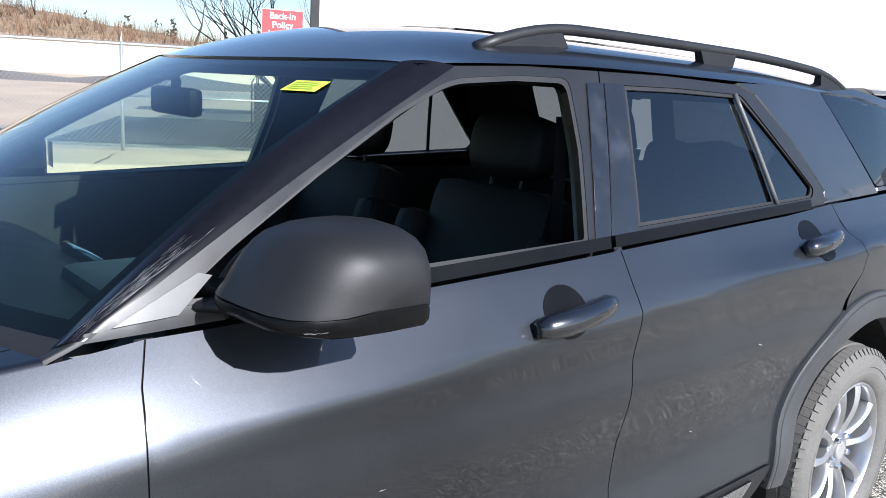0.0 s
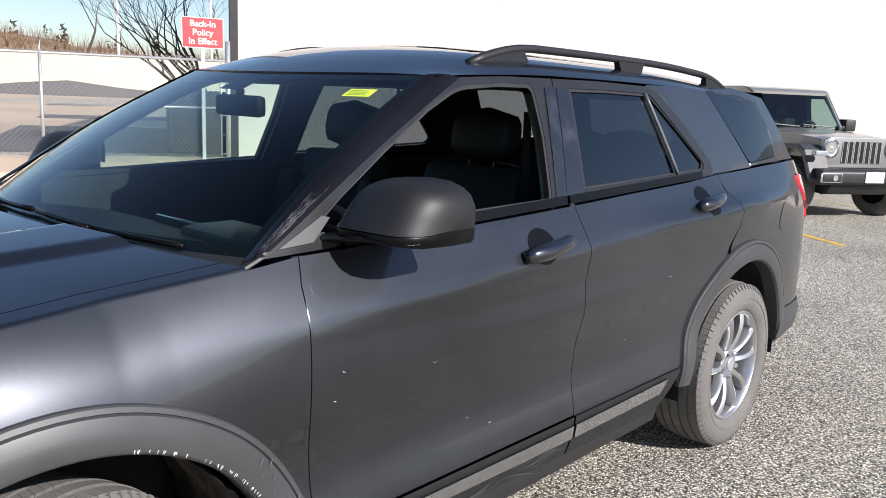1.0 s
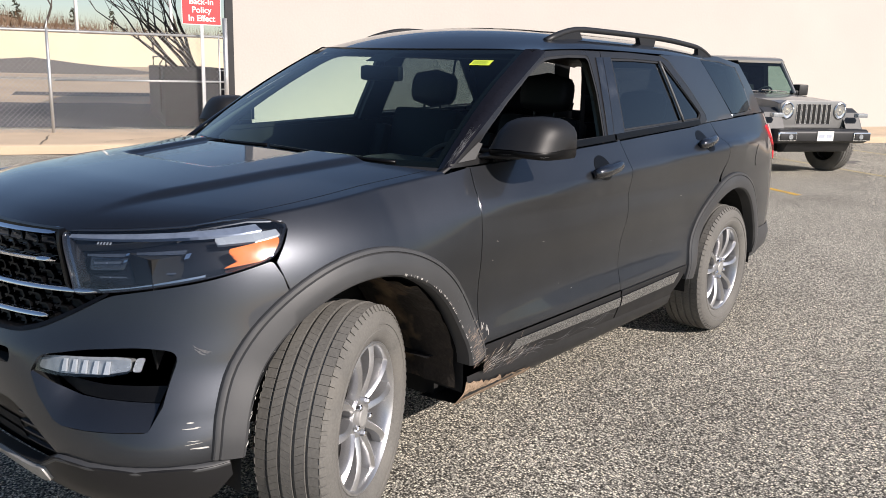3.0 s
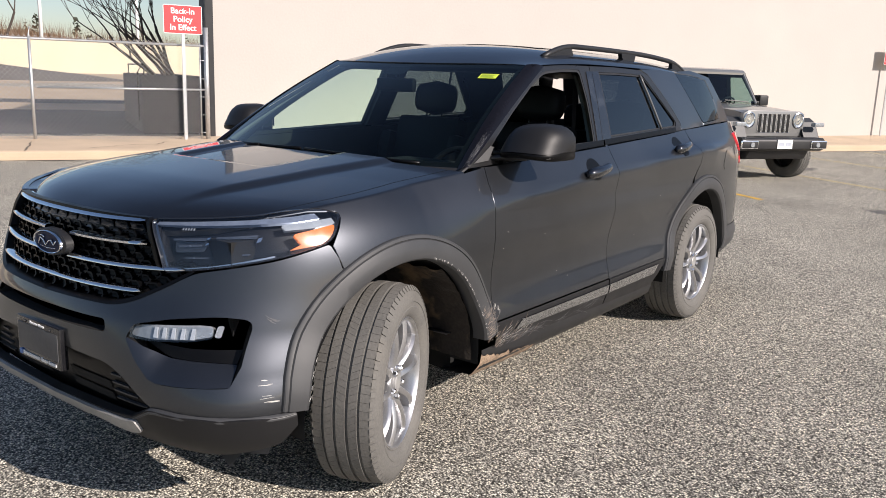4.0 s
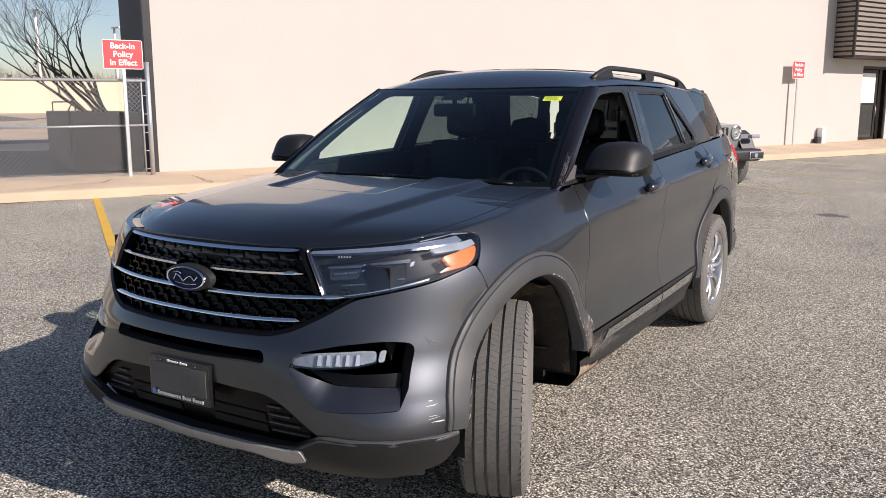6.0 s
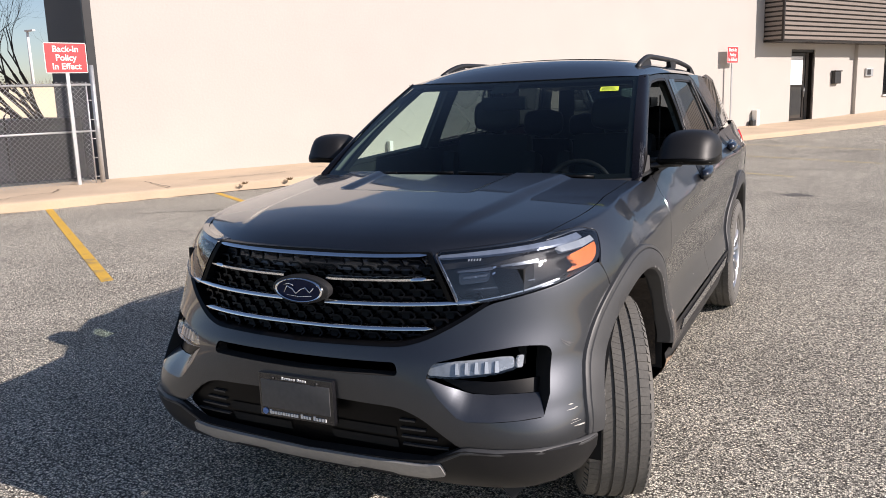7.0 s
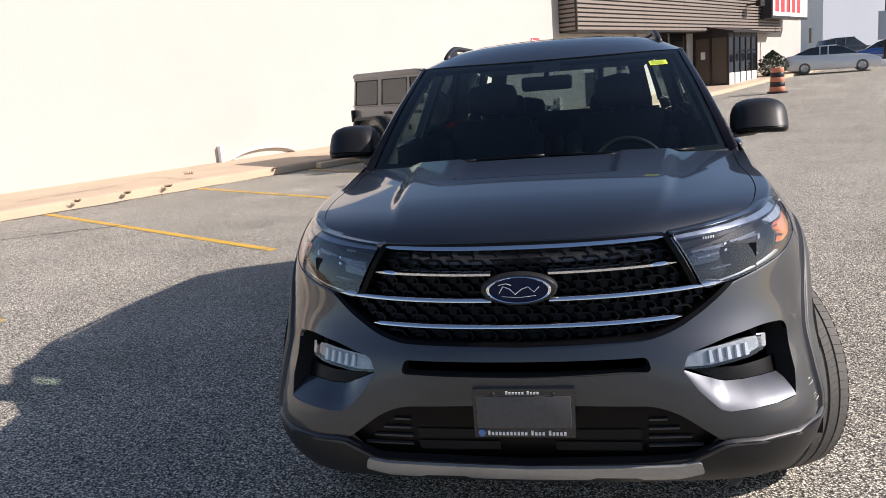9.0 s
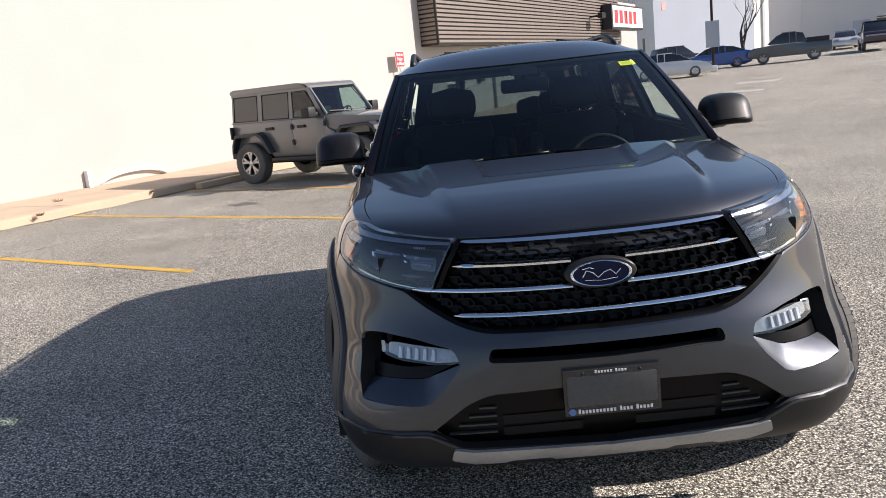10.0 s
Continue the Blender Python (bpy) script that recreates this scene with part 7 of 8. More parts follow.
# ---- no-parking style signs on posts ----
def text_mesh(words, size):
    cu = bpy.data.curves.new("words", "FONT")
    cu.body, cu.size, cu.align_x, cu.align_y, cu.extrude = words, size, "CENTER", "CENTER", 0.002
    cu.offset = size * 0.02
    ob = bpy.data.objects.new("words", cu)
    scene.collection.objects.link(ob)
    bpy.context.view_layer.update()
    me = bpy.data.meshes.new_from_object(ob.evaluated_get(bpy.context.evaluated_depsgraph_get()))
    bpy.data.objects.remove(ob)
    me.materials.clear()
    me.materials.append(SIGN_WHITE)
    return me


def policy_sign(s, d, base, top, w, h, turn, label):
    p = thing("sign_post", label, "sign", group="back-in signs", at=lot_pose(s, d, 0, turn))
    bm = bmesh.new()
    add_box(bm, -0.03, 0.03, 0.0, 0.004, base - 0.1, top - 0.02)
    add_box(bm, -0.03, -0.024, 0.004, 0.03, base - 0.1, top - 0.02)
    add_box(bm, 0.024, 0.03, 0.004, 0.03, base - 0.1, top - 0.02)
    part("post", bm, GALV, p, "galvanised channel post")
    bm = bmesh.new()
    o = [(-w / 2, top - h, 0.03), (w / 2, top - h, 0.03), (w / 2, top, 0.03), (-w / 2, top, 0.03)]
    pts = rounded(o, 0.1)
    a = [bm.verts.new((x, -0.006, z)) for x, z in pts]
    b = [bm.verts.new((x, -0.002, z)) for x, z in pts]
    bm.faces.new(a)
    bm.faces.new(b[::-1])
    for i in range(len(pts)):
        bm.faces.new((a[i], a[(i + 1) % len(pts)], b[(i + 1) % len(pts)], b[i]))
    bmesh.ops.recalc_face_normals(bm, faces=bm.faces)
    part("sign_edge", bm, SIGN_WHITE, p, "white sign border")
    part("sign_face", box_bm(-w / 2 + 0.012, w / 2 - 0.012, -0.0095, -0.006, top - h + 0.012, top - 0.012, bevel=0.001), SIGN_RED, p, "red sign face")
    for k, words in enumerate(("Back-In", "Policy", "In Effect")):
        o = new("sign_line", text_mesh(words, h * 0.285))
        o.parent, o.matrix_basis = p, pose(0, -0.011, top - h * (0.215 + 0.285 * k), 90, 0, 0)
    for z in (top - 0.06, top - h + 0.06):
        bm = bmesh.new()
        bmesh.ops.create_cone(bm, cap_ends=True, segments=10, radius1=0.012, radius2=0.008, depth=0.008, matrix=pose(0, -0.013, z, 90))
        part("bolt", bm, DARK_STEEL, p)


policy_sign(1.58, -13.18, 0.15, 2.715, 0.72, 0.53, 4, "red sign on a galvanised post beside the fence")
policy_sign(22.22, -13.62, 0.15, 2.87, 0.64, 0.54, 2, "red sign on a galvanised post before the white wall")

# downspout foot and small things at the wall's foot
spout = thing("downspout", "white cut-off downspout with splash hood at the wall", "downspout", at=AT_WALL)
part("spout_pipe", box_bm(8.72, 8.82, -0.12, -0.005, 0.15, 0.55, bevel=0.01), SIGN_WHITE, spout)
bm = bmesh.new()
rows = []
for i in range(13):
    a = math.pi * i / 12
    rows.append([(10.0 - 0.95 * math.cos(a), y, 0.15 + 0.22 * math.sin(a)) for y in (-0.003, -0.10, -0.11)])
add_grid(bm, rows)
bmesh.ops.recalc_face_normals(bm, faces=bm.faces)
solo("wall_vent_hood", bm, SIGN_WHITE, "low white vent hood at the foot of the wall", "vent", at=AT_WALL, angle=40)
hyd = thing("hose_bib", "small white standpipe at the foot of the wall", "standpipe", at=AT_WALL)
part("pipe", box_bm(23.75, 23.95, -0.22, -0.01, 0.15, 0.75, bevel=0.04), SIGN_WHITE, hyd)
part("valve", box_bm(23.55, 23.75, -0.20, -0.06, 0.15, 0.42, bevel=0.04), DARK_STEEL, hyd)


# ---- chain-link fence ----
fence = thing("fence", "galvanised chain-link fence with pipe rails on the kerb", "fence", at=lot_pose(0, -13.32))
F0, F1, FB, FT = -13.2, 2.02, 0.18, 1.98
for s in (-13.2, -10.15, -7.1, -4.1, -1.08):
    bm = bmesh.new()
    add_tube(bm, [(s, 0, 0.05), (s, 0, FT + 0.03)], 0.028, 10)
    add_tube(bm, [(s, 0, FT + 0.03), (s, 0, FT + 0.06), (s + 0.02, -0.05, FT + 0.20)], [0.03, 0.018, 0.012], 8)
    part("fence_post", bm, GALV, fence, "", True)
bm = bmesh.new()
add_tube(bm, [(F1, 0, 0.05), (F1, 0, 2.33)], 0.045, 12)
part("fence_post", bm, GALV, fence, "thick galvanised end post", True)
bm = bmesh.new()
add_tube(bm, [(F1 - 0.12, 0, 0.15), (F1 - 0.12, 0, FT + 0.05)], 0.014, 8)
for z in (0.3, 0.65, 1.0, 1.35, 1.7):
    add_tube(bm, [(F1 - 0.14, 0, z), (F1, 0, z)], 0.008, 6)
part("tension_bar", bm, GALV, fence, "", True)
bm = bmesh.new()
add_tube(bm, [(F0, 0, FT), (F1, 0, FT)], 0.022, 8)
part("top_rail", bm, GALV, fence, "", True)
bm = bmesh.new()
add_tube(bm, [(-1.0, 0, 1.12), (F1, 0, 1.14)], 0.018, 8)
part("middle_rail", bm, GALV, fence, "", True)
bm = bmesh.new()
pitch, hgt = 0.088, FT - FB + 0.06


def wire(bm, p, q, r=0.0032):
    p, q = Vector(p), Vector(q)
    d = (q - p).normalized()
    a = Vector((0, 1, 0))
    b = d.cross(a)
    v = [[bm.verts.new(e + r * (a * math.cos(t) + b * math.sin(t))) for t in (0, 2.094, 4.189)] for e in (p, q)]
    for i in range(3):
        bm.faces.new((v[0][i], v[0][(i + 1) % 3], v[1][(i + 1) % 3], v[1][i]))


k = F0 - hgt
while k < F1:
    for sg in (1, -1):
        a, b = (k, FB), (k + hgt, FB + hgt)
        if sg < 0:
            a, b = (k, FB + hgt), (k + hgt, FB)
        # trim at the ends
        t0, t1 = max(0, (F0 - a[0]) / hgt), min(1, (F1 - 0.12 - a[0]) / hgt)
        if t1 > t0:
            wire(bm, (a[0] + hgt * t0, 0.004 * sg, a[1] + (b[1] - a[1]) * t0), (a[0] + hgt * t1, 0.004 * sg, a[1] + (b[1] - a[1]) * t1))
    k += pitch
part("chain_link", bm, WIRE, fence, "galvanised diamond wire mesh")


# ---- bare trees ----
def grow(bm, rng, p, d, r, length, depth, spread, up=0.15):
    """A limb that bends, tapers and forks."""
    n = 4
    pts, rad = [p], [r]
    q, w = Vector(p), Vector(d)
    for i in range(n):
        w = (w + Vector((rng.uniform(-1, 1), rng.uniform(-1, 1), rng.uniform(-0.6, 1) * up * 3)) * 0.16).normalized()
        q = q + w * (length / n)
        pts.append(q.copy())
        rad.append(r * (1 - 0.45 * (i + 1) / n))
    add_tube(bm, pts, rad, 6 if r > 0.02 else 4, cap=False)
    if depth <= 0:
        return
    for k in range(rng.choice((2, 3, 3)) if depth > 1 else 3):
        i = rng.choice((2, 3, 4)) if k else 4
        side = Vector((rng.uniform(-1, 1), rng.uniform(-1, 1), rng.uniform(-0.3, 0.8)))
        w2 = (w * (1.0 - 0.35 * spread) + side.normalized() * spread).normalized()
        w2.z += up
        grow(bm, rng, pts[i], w2.normalized(), rad[i] * 0.68, length * rng.uniform(0.66, 0.86), depth - 1, spread, up)


def bare_tree(p, seed, trunk, length, depth, spread, stems, label, lean=(0, 0), up=0.15, group=""):
    rng = random.Random(seed)
    t = thing("tree", label, "tree", group, at=pose(p[0], p[1], p[2]))
    for k in range(stems):
        a = rng.uniform(0, 6.28)
        bm = bmesh.new()
        d = Vector((lean[0] + 0.35 * math.cos(a) * (stems > 1), lean[1] + 0.35 * math.sin(a) * (stems > 1), 1)).normalized()
        grow(bm, rng, Vector((0.12 * math.cos(a), 0.12 * math.sin(a), -0.2)), d, trunk, length, depth, spread, up)
        part("trunk" if stems == 1 else "stem", bm, BARK, t, "", True)


p = lot(1.95, -17.6)
bare_tree((p.x, p.y, 1.2), 4, 0.058, 1.5, 5, 0.60, 6, "bare many-stemmed tree behind the chain-link fence", lean=(-0.42, -0.62), up=0.08)
for s, d, seed, L in ((-4, -78, 5, 3.4), (8, -84, 9, 3.8), (24, -88, 12, 3.2), (-18, -82, 15, 3.3), (-34, -80, 21, 3.6), (34, -92, 23, 3.0), (16, -80, 27, 2.6)):
    p = lot(s, d)
    bare_tree((p.x, p.y, 2.7), seed, 0.16, L, 4, 0.6, 1, "bare grey tree on the far bank", group="far trees")

# ---- beyond the fence ----
solo("wall_retaining", box_bm(-90, 60, 48.4, 49.0, -0.2, 3.15), surface("cream_wall_paint", (0.66, 0.58, 0.42), 0.85, scale=0.5, vary=0.1, bump=0.2, spots=0.25, spot_color=(0.45, 0.38, 0.28)), "long low cream wall across the neighbouring lot", "wall", kind="structure", at=AT_WALL)
bm = bmesh.new()
rows = []
for i in range(91):
    s = -130 + i * 2.4
    row = []
    for j, (d, h) in enumerate(((-63, 2.9), (-68, 4.6), (-76, 7.6), (-86, 9.2), (-100, 9.0), (-130, 6.0))):
        k = 0.58 / (1 + math.exp((s + 13) / 9)) + 0.25
        p = lot(s, d)
        row.append((p.x, p.y, 0.8 + h * k * (0.9 + 0.25 * noise.noise((s * 0.05, d * 0.05, 0))) + 0.3 * noise.noise((s * 0.3, d * 0.3, 2))))
    rows.append(row)
add_grid(bm, rows)
bmesh.ops.recalc_face_normals(bm, faces=bm.faces)
solo("backdrop_bank", bm, DRY_GRASS, "brown winter grass bank behind the cream wall", "bank", kind="structure", smooth=True)
rng = random.Random(33)
bm = bmesh.new()
for i in range(3800):
    s, d = rng.uniform(-110, 45), rng.uniform(-64, -92)
    k = (0.58 / (1 + math.exp((s + 13) / 9)) + 0.25)
    h0 = np.interp(-d, [63, 68, 76, 86, 100], [2.9, 4.6, 7.6, 9.2, 9.0]) * k * 0.95 + 0.6
    p = lot(s, d, float(h0))
    for q in range(5):
        a, t = rng.uniform(0, 6.28), rng.uniform(0.2, 0.7)
        w = Vector((math.cos(a) * t, math.sin(a) * t, 1)).normalized()
        hh = rng.uniform(0.6, 2.2)
        e = Vector((-w.y, w.x, 0)) * 0.06
        v = [bm.verts.new(p - e), bm.verts.new(p + e), bm.verts.new(p + w * hh)]
        bm.faces.new(v)
solo("shrub_twigs", bm, surface("red_brown_brush", (0.16, 0.095, 0.055), 0.95, scale=0.3, vary=0.4), "leafless brush on the winter bank", "brush", kind="stuff")
bm = bmesh.new()
for i in range(60):
    s = rng.uniform(-70, 30)
    d = -95 + rng.uniform(-5, 5)
    k = (0.58 / (1 + math.exp((s + 13) / 9)) + 0.25)
    p = lot(s, d, 9.0 * k)
    hh, w = rng.uniform(1.6, 3.4), rng.uniform(0.4, 0.8)
    for q in range(26):
        z = rng.random()
        a = rng.uniform(0, 6.28)
        r = w * (1 - z) + 0.1
        c = p + Vector((math.cos(a) * r * 0.6, math.sin(a) * r * 0.6, z * hh))
        v = [bm.verts.new(c + Vector((rng.uniform(-.3, .3), rng.uniform(-.3, .3), rng.uniform(-.3, .3)))) for _ in range(3)]
        bm.faces.new(v)
solo("far_conifers", bm, surface("far_conifer_green", (0.045, 0.05, 0.03), 0.9, scale=2, vary=0.3), "row of small dark conifers on the bank", "conifers", kind="stuff")
GRAVEL = surface("grey_gravel", (0.11, 0.10, 0.09), 0.95, scale=3, vary=0.3, fine=20, bump=0.7)
for s, d, w, h in ((-3.5, -50.5, 7.5, 0.72), (9.0, -52, 6.0, 0.40), (-16, -50, 9, 0.7)):
    bm = bmesh.new()
    rows = []
    for i in range(13):
        row = []
        for j in range(13):
            x, y = -1 + i / 6, -1 + j / 6
            r = math.hypot(x, y)
            hh = h * max(0, 1 - r) ** 0.8 * (1 + 0.35 * noise.noise((x * 2.3, y * 2.3, s)))
            q = lot(s + x * w, d + y * 3.2)
            row.append((q.x, q.y, ground_z(q.x, q.y) - 0.05 + hh))
        rows.append(row)
    add_grid(bm, rows)
    bmesh.ops.recalc_face_normals(bm, faces=bm.faces)
    solo("dirt_mound", bm, GRAVEL, "low dark gravel pile on the neighbouring lot", "gravel", group="dirt mounds", smooth=True)
bm = bmesh.new()
rows = []
for i in range(23):
    s = -70 + i * 5.0
    rows.append([(q.x, q.y, ground_z(q.x, q.y) + 0.01) for q in (lot(s, d) for d in (-21, -25, -32, -40, -50, -62.2))])
add_grid(bm, rows)
bmesh.ops.recalc_face_normals(bm, faces=bm.faces)
solo("ground_dirt", bm, surface("pale_dirt", (0.41, 0.32, 0.225), 0.95, scale=0.35, vary=0.25, fine=9, bump=0.3, spots=0.5, spot_color=(0.16, 0.14, 0.12)), "pale dirt and broken paving beyond the fence", "ground", kind="structure")
# dark sheet that stands in for the building's shade on this ground
shade_asphalt = surface("painted_shade_asphalt", (0.050, 0.050, 0.054), 0.85, scale=1.5, vary=0.2, fine=60, bump=0.3, spots=0.3, spot_color=(0.08, 0.078, 0.075))
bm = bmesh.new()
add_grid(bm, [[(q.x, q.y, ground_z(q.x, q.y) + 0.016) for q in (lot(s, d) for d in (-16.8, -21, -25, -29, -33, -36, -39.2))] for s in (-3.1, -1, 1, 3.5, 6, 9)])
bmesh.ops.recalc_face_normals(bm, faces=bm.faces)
solo("ground_apron", bm, shade_asphalt, "dark sheet painted for the building's shade behind the fence", "ground", kind="structure")
for s, d, h in ((-1.2, -70, 10.5), (6.3, -74, 9.2), (-24, -70, 11), (13.5, -80, 8.6)):
    q = lot(s, d)
    pl = thing("lamp_post", "slim white lamp post far beyond the fence", "lamp post", group="far lamp posts", at=pose(q.x, q.y, 2.0))
    bm = bmesh.new()
    add_tube(bm, [(0, 0, 0), (0, 0, h - 2)], [0.16, 0.11], 8)
    part("pole", bm, SIGN_WHITE, pl, "", True)
    part("lamp_head", box_bm(-0.2, 0.9, -0.15, 0.15, h - 2.1, h - 1.95, bevel=0.03), SIGN_WHITE, pl)

# ---- the grey off-roader by the wall ----
JEEP_GLASS = pane("off_roader_glass", (0.52, 0.64, 0.60), 0.07)
JEEP_GREY = surface("grey_car_paint", (0.20, 0.20, 0.195), 0.35, 0.25, scale=2, vary=0.06, coat=0.8, rough_vary=0.04)
TINT = surface("tinted_car_glass", (0.02, 0.022, 0.024), 0.05, scale=3, vary=0.2, coat=1.0)
JS, JD = 10.50, -9.90
q = lot(JS, JD)
jeep = thing("off_roader", "grey boxy off-roader with black flares, backed in to the wall", "car", at=pose(q.x, q.y, ground_z(q.x, q.y), 0, 0, WALL_TURN - 95))


def jp(name, bm, mt, parent=None, label="", angle=35):
    # a short nose
    for v in bm.verts:
        v.co.x -= 0.22 * min(max((v.co.x - 1.96) / 0.55, 0), 1)
        # and a short tail
        v.co.x += 0.38 * max(-0.28 - v.co.x, 0)
        v.co.z = float(np.interp(v.co.z, [0.0, 0.72, 1.16, 1.85, 2.0], [0.0, 0.72, 1.215, 1.88, 2.03]))
    return part(name, bm, mt, parent or jeep, label, angle=angle)


bm = bmesh.new()
add_prism(bm, [(-0.62, 0.62), (-0.62, 1.16), (1.98, 1.16), (2.0, 0.95), (2.3, 0.92), (2.3, 0.60), (1.9, 0.50), (0.55, 0.50), (0.45, 0.62)], -0.78, 0.78, bevel=0.025)
body = jp("body", bm, JEEP_GREY)
bm = bmesh.new()
hood_rows = [[(x, y * w, z - 0.035 * abs(y) ** 3) for y in [-1 + 0.2 * i for i in range(11)]] for x, w, z in ((1.96, 0.74, 1.205), (2.2, 0.73, 1.20), (2.8, 0.68, 1.175), (3.25, 0.63, 1.145), (3.40, 0.61, 1.115), (3.43, 0.60, 1.06))]
add_grid(bm, hood_rows)
for sg in (-1, 1):
    add_grid(bm, [[(x, sg * w, z - 0.035), (x, sg * (w + 0.005), 0.85)] for x, w, z in ((1.96, 0.74, 1.205), (2.2, 0.73, 1.20), (2.8, 0.68, 1.175), (3.25, 0.63, 1.145), (3.43, 0.60, 1.09))])
bmesh.ops.recalc_face_normals(bm, faces=bm.faces)
jp("hood", bm, JEEP_GREY, angle=50)
# cabin: posts, roof, windows
bm = bmesh.new()
for sg in (-1, 1):
    def post(x0, x1, x2, x3):
        add_grid(bm, [[(x0, sg * 0.775, 1.15), (x1, sg * 0.70, 1.74)], [(x2, sg * 0.775, 1.15), (x3, sg * 0.70, 1.74)]])
    for a in ((-0.62, -0.60, -0.53, -0.51), (0.22, 0.22, 0.36, 0.36), (1.06, 1.06, 1.18, 1.16), (1.88, 1.50, 1.99, 1.60)):
        post(*a)
    add_grid(bm, [[(-0.62, sg * 0.71, 1.68), (1.56, sg * 0.71, 1.68)], [(-0.62, sg * 0.70, 1.76), (1.56, sg * 0.70, 1.76)]])
add_grid(bm, [[(-0.62, y, 1.15) for y in (-0.775, 0.775)], [(-0.60, y, 1.74) for y in (-0.70, 0.70)]])
bmesh.ops.recalc_face_normals(bm, faces=bm.faces)
jp("cabin_frame", bm, JEEP_GREY)
bm = bmesh.new()
add_prism(bm, [(-0.66, 1.74), (-0.66, 1.82), (-0.5, 1.85), (1.3, 1.85), (1.52, 1.82), (1.60, 1.76), (1.60, 1.74)], -0.72, 0.72, bevel=0.03)
jp("hard_top", bm, JEEP_GREY, label="grey moulded hard top")
bm = bmesh.new()
for sg in (-1, 1):
    add_grid(bm, [[(-0.64, sg * 0.80, 1.155), (1.95, sg * 0.80, 1.155)], [(-0.64, sg * 0.785, 1.175), (1.95, sg * 0.785, 1.175)]])
jp("belt_line", bm, JEEP_GREY)
for sg in (-1, 1):
    for x0, x1, x2, x3 in ((-0.53, 0.22, -0.51, 0.22), (0.36, 1.06, 0.36, 1.06), (1.18, 1.86, 1.16, 1.50)):
        bm = bmesh.new()
        add_grid(bm, [[(x0, sg * 0.768, 1.19), (x1, sg * 0.768, 1.19)], [(x2, sg * 0.708, 1.68), (x3, sg * 0.708, 1.68)]])
        jp("window_glass", bm, JEEP_GLASS if x0 > 1 else TINT, label="tinted window")
        bm = bmesh.new()
        add_tube(bm, [(x0, sg * 0.775, 1.185), (x1, sg * 0.775, 1.185), (x3, sg * 0.712, 1.685), (x2, sg * 0.712, 1.685), (x0, sg * 0.775, 1.185)], 0.012, 6)
        jp("window_seal", bm, BLACK)
    bm = bmesh.new()
    add_box(bm, 0.32, 1.12, sg * 0.781 - 0.004, sg * 0.781 + 0.004, 0.60, 1.14, bevel=0.003)
    jp("rear_door", bm, JEEP_GREY)
    bm = bmesh.new()
    add_box(bm, 1.14, 1.94, sg * 0.781 - 0.004, sg * 0.781 + 0.004, 0.60, 1.14, bevel=0.003)
    jp("front_door", bm, JEEP_GREY)
    for x in (0.44, 1.28):
        bm = bmesh.new()
        add_box(bm, x, x + 0.20, sg * 0.805 - 0.02, sg * 0.805 + 0.02, 1.00, 1.05, bevel=0.012)
        jp("door_handle", bm, BLACK)
    for x, z in ((1.10, 0.98), (1.10, 0.72), (1.94, 1.0), (1.94, 0.74)):
        bm = bmesh.new()
        add_box(bm, x, x + 0.06, sg * 0.795 - 0.015, sg * 0.795 + 0.015, z, z + 0.09, bevel=0.008)
        jp("hinge", bm, BLACK)
    bm = bmesh.new()
    add_box(bm, 1.66, 1.86, sg * 0.98 - 0.10, sg * 0.98 + 0.10, 1.16, 1.36, bevel=0.03)
    add_box(bm, 1.74, 1.84, sg * 0.84 - 0.07, sg * 0.84 + 0.07, 1.18, 1.25, bevel=0.02)
    jp("door_mirror", bm, BLACK, label="black door mirror")
    # flares: angular arches
    for cx, top, f0, f1, out in ((0.0, 0.98, -0.56, 0.62, 0.17), (3.008, 1.02, -0.70, 0.62, 0.27)):
        outl = [(cx + f0, 0.62), (cx + f0 + 0.05, 0.80), (cx - 0.36, top - 0.02), (cx + 0.30, top), (cx + 0.42, top - 0.06), (cx + f1, 0.60)]
        bm = bmesh.new()
        ins = 0.055
        inner = [(cx + (x - cx) * 0.90, z - ins if z > 0.7 else z) for x, z in outl]
        y0, y1 = (0.765, 0.94) if cx == 0 else (0.60, 0.94)
        add_grid(bm, [[(x, sg * y0, z) for x, z in outl], [(x, sg * (y1 - 0.02), z) for x, z in outl], [(x, sg * y1, z - 0.02) for x, z in outl], [(x, sg * y1, z) for x, z in inner], [(x, sg * (y0), z) for x, z in inner]])
        bmesh.ops.recalc_face_normals(bm, faces=bm.faces)
        jp("wheel_flare", bm, CLAD, label="matt black angular wheel flare", angle=20)
        bm = bmesh.new()
        add_box(bm, cx - 0.5, cx + 0.34, sg * 0.55 - 0.1, sg * 0.55 + 0.1, 0.40, 0.95)
        jp("wheel_well", bm, VOID)
    bm = bmesh.new()
    add_box(bm, 0.60, 2.38, sg * 0.86 - 0.07, sg * 0.86 + 0.07, 0.42, 0.50, bevel=0.02)
    jp("side_step", bm, BLACK)
    # front marker on the flare, head lamp, fog lamp
    bm = bmesh.new()
    add_box(bm, 3.56, 3.66, sg * 0.82 - 0.10, sg * 0.82 + 0.10, 0.90, 0.96, bevel=0.015)
    jp("marker_lamp", bm, FOG_CLEAR)
    bm = bmesh.new()
    add_lathe(bm, [(3.44, 0.118), (3.487, 0.118), (3.493, 0.106), (3.478, 0.10), (3.468, 0.066), (3.476, 0.0005)], 32)
    bmesh.ops.translate(bm, verts=bm.verts, vec=(0, sg * 0.515, 0.985))
    jp("headlamp", bm, REFLECTOR, label="round headlamp", angle=40)
    bm = bmesh.new()
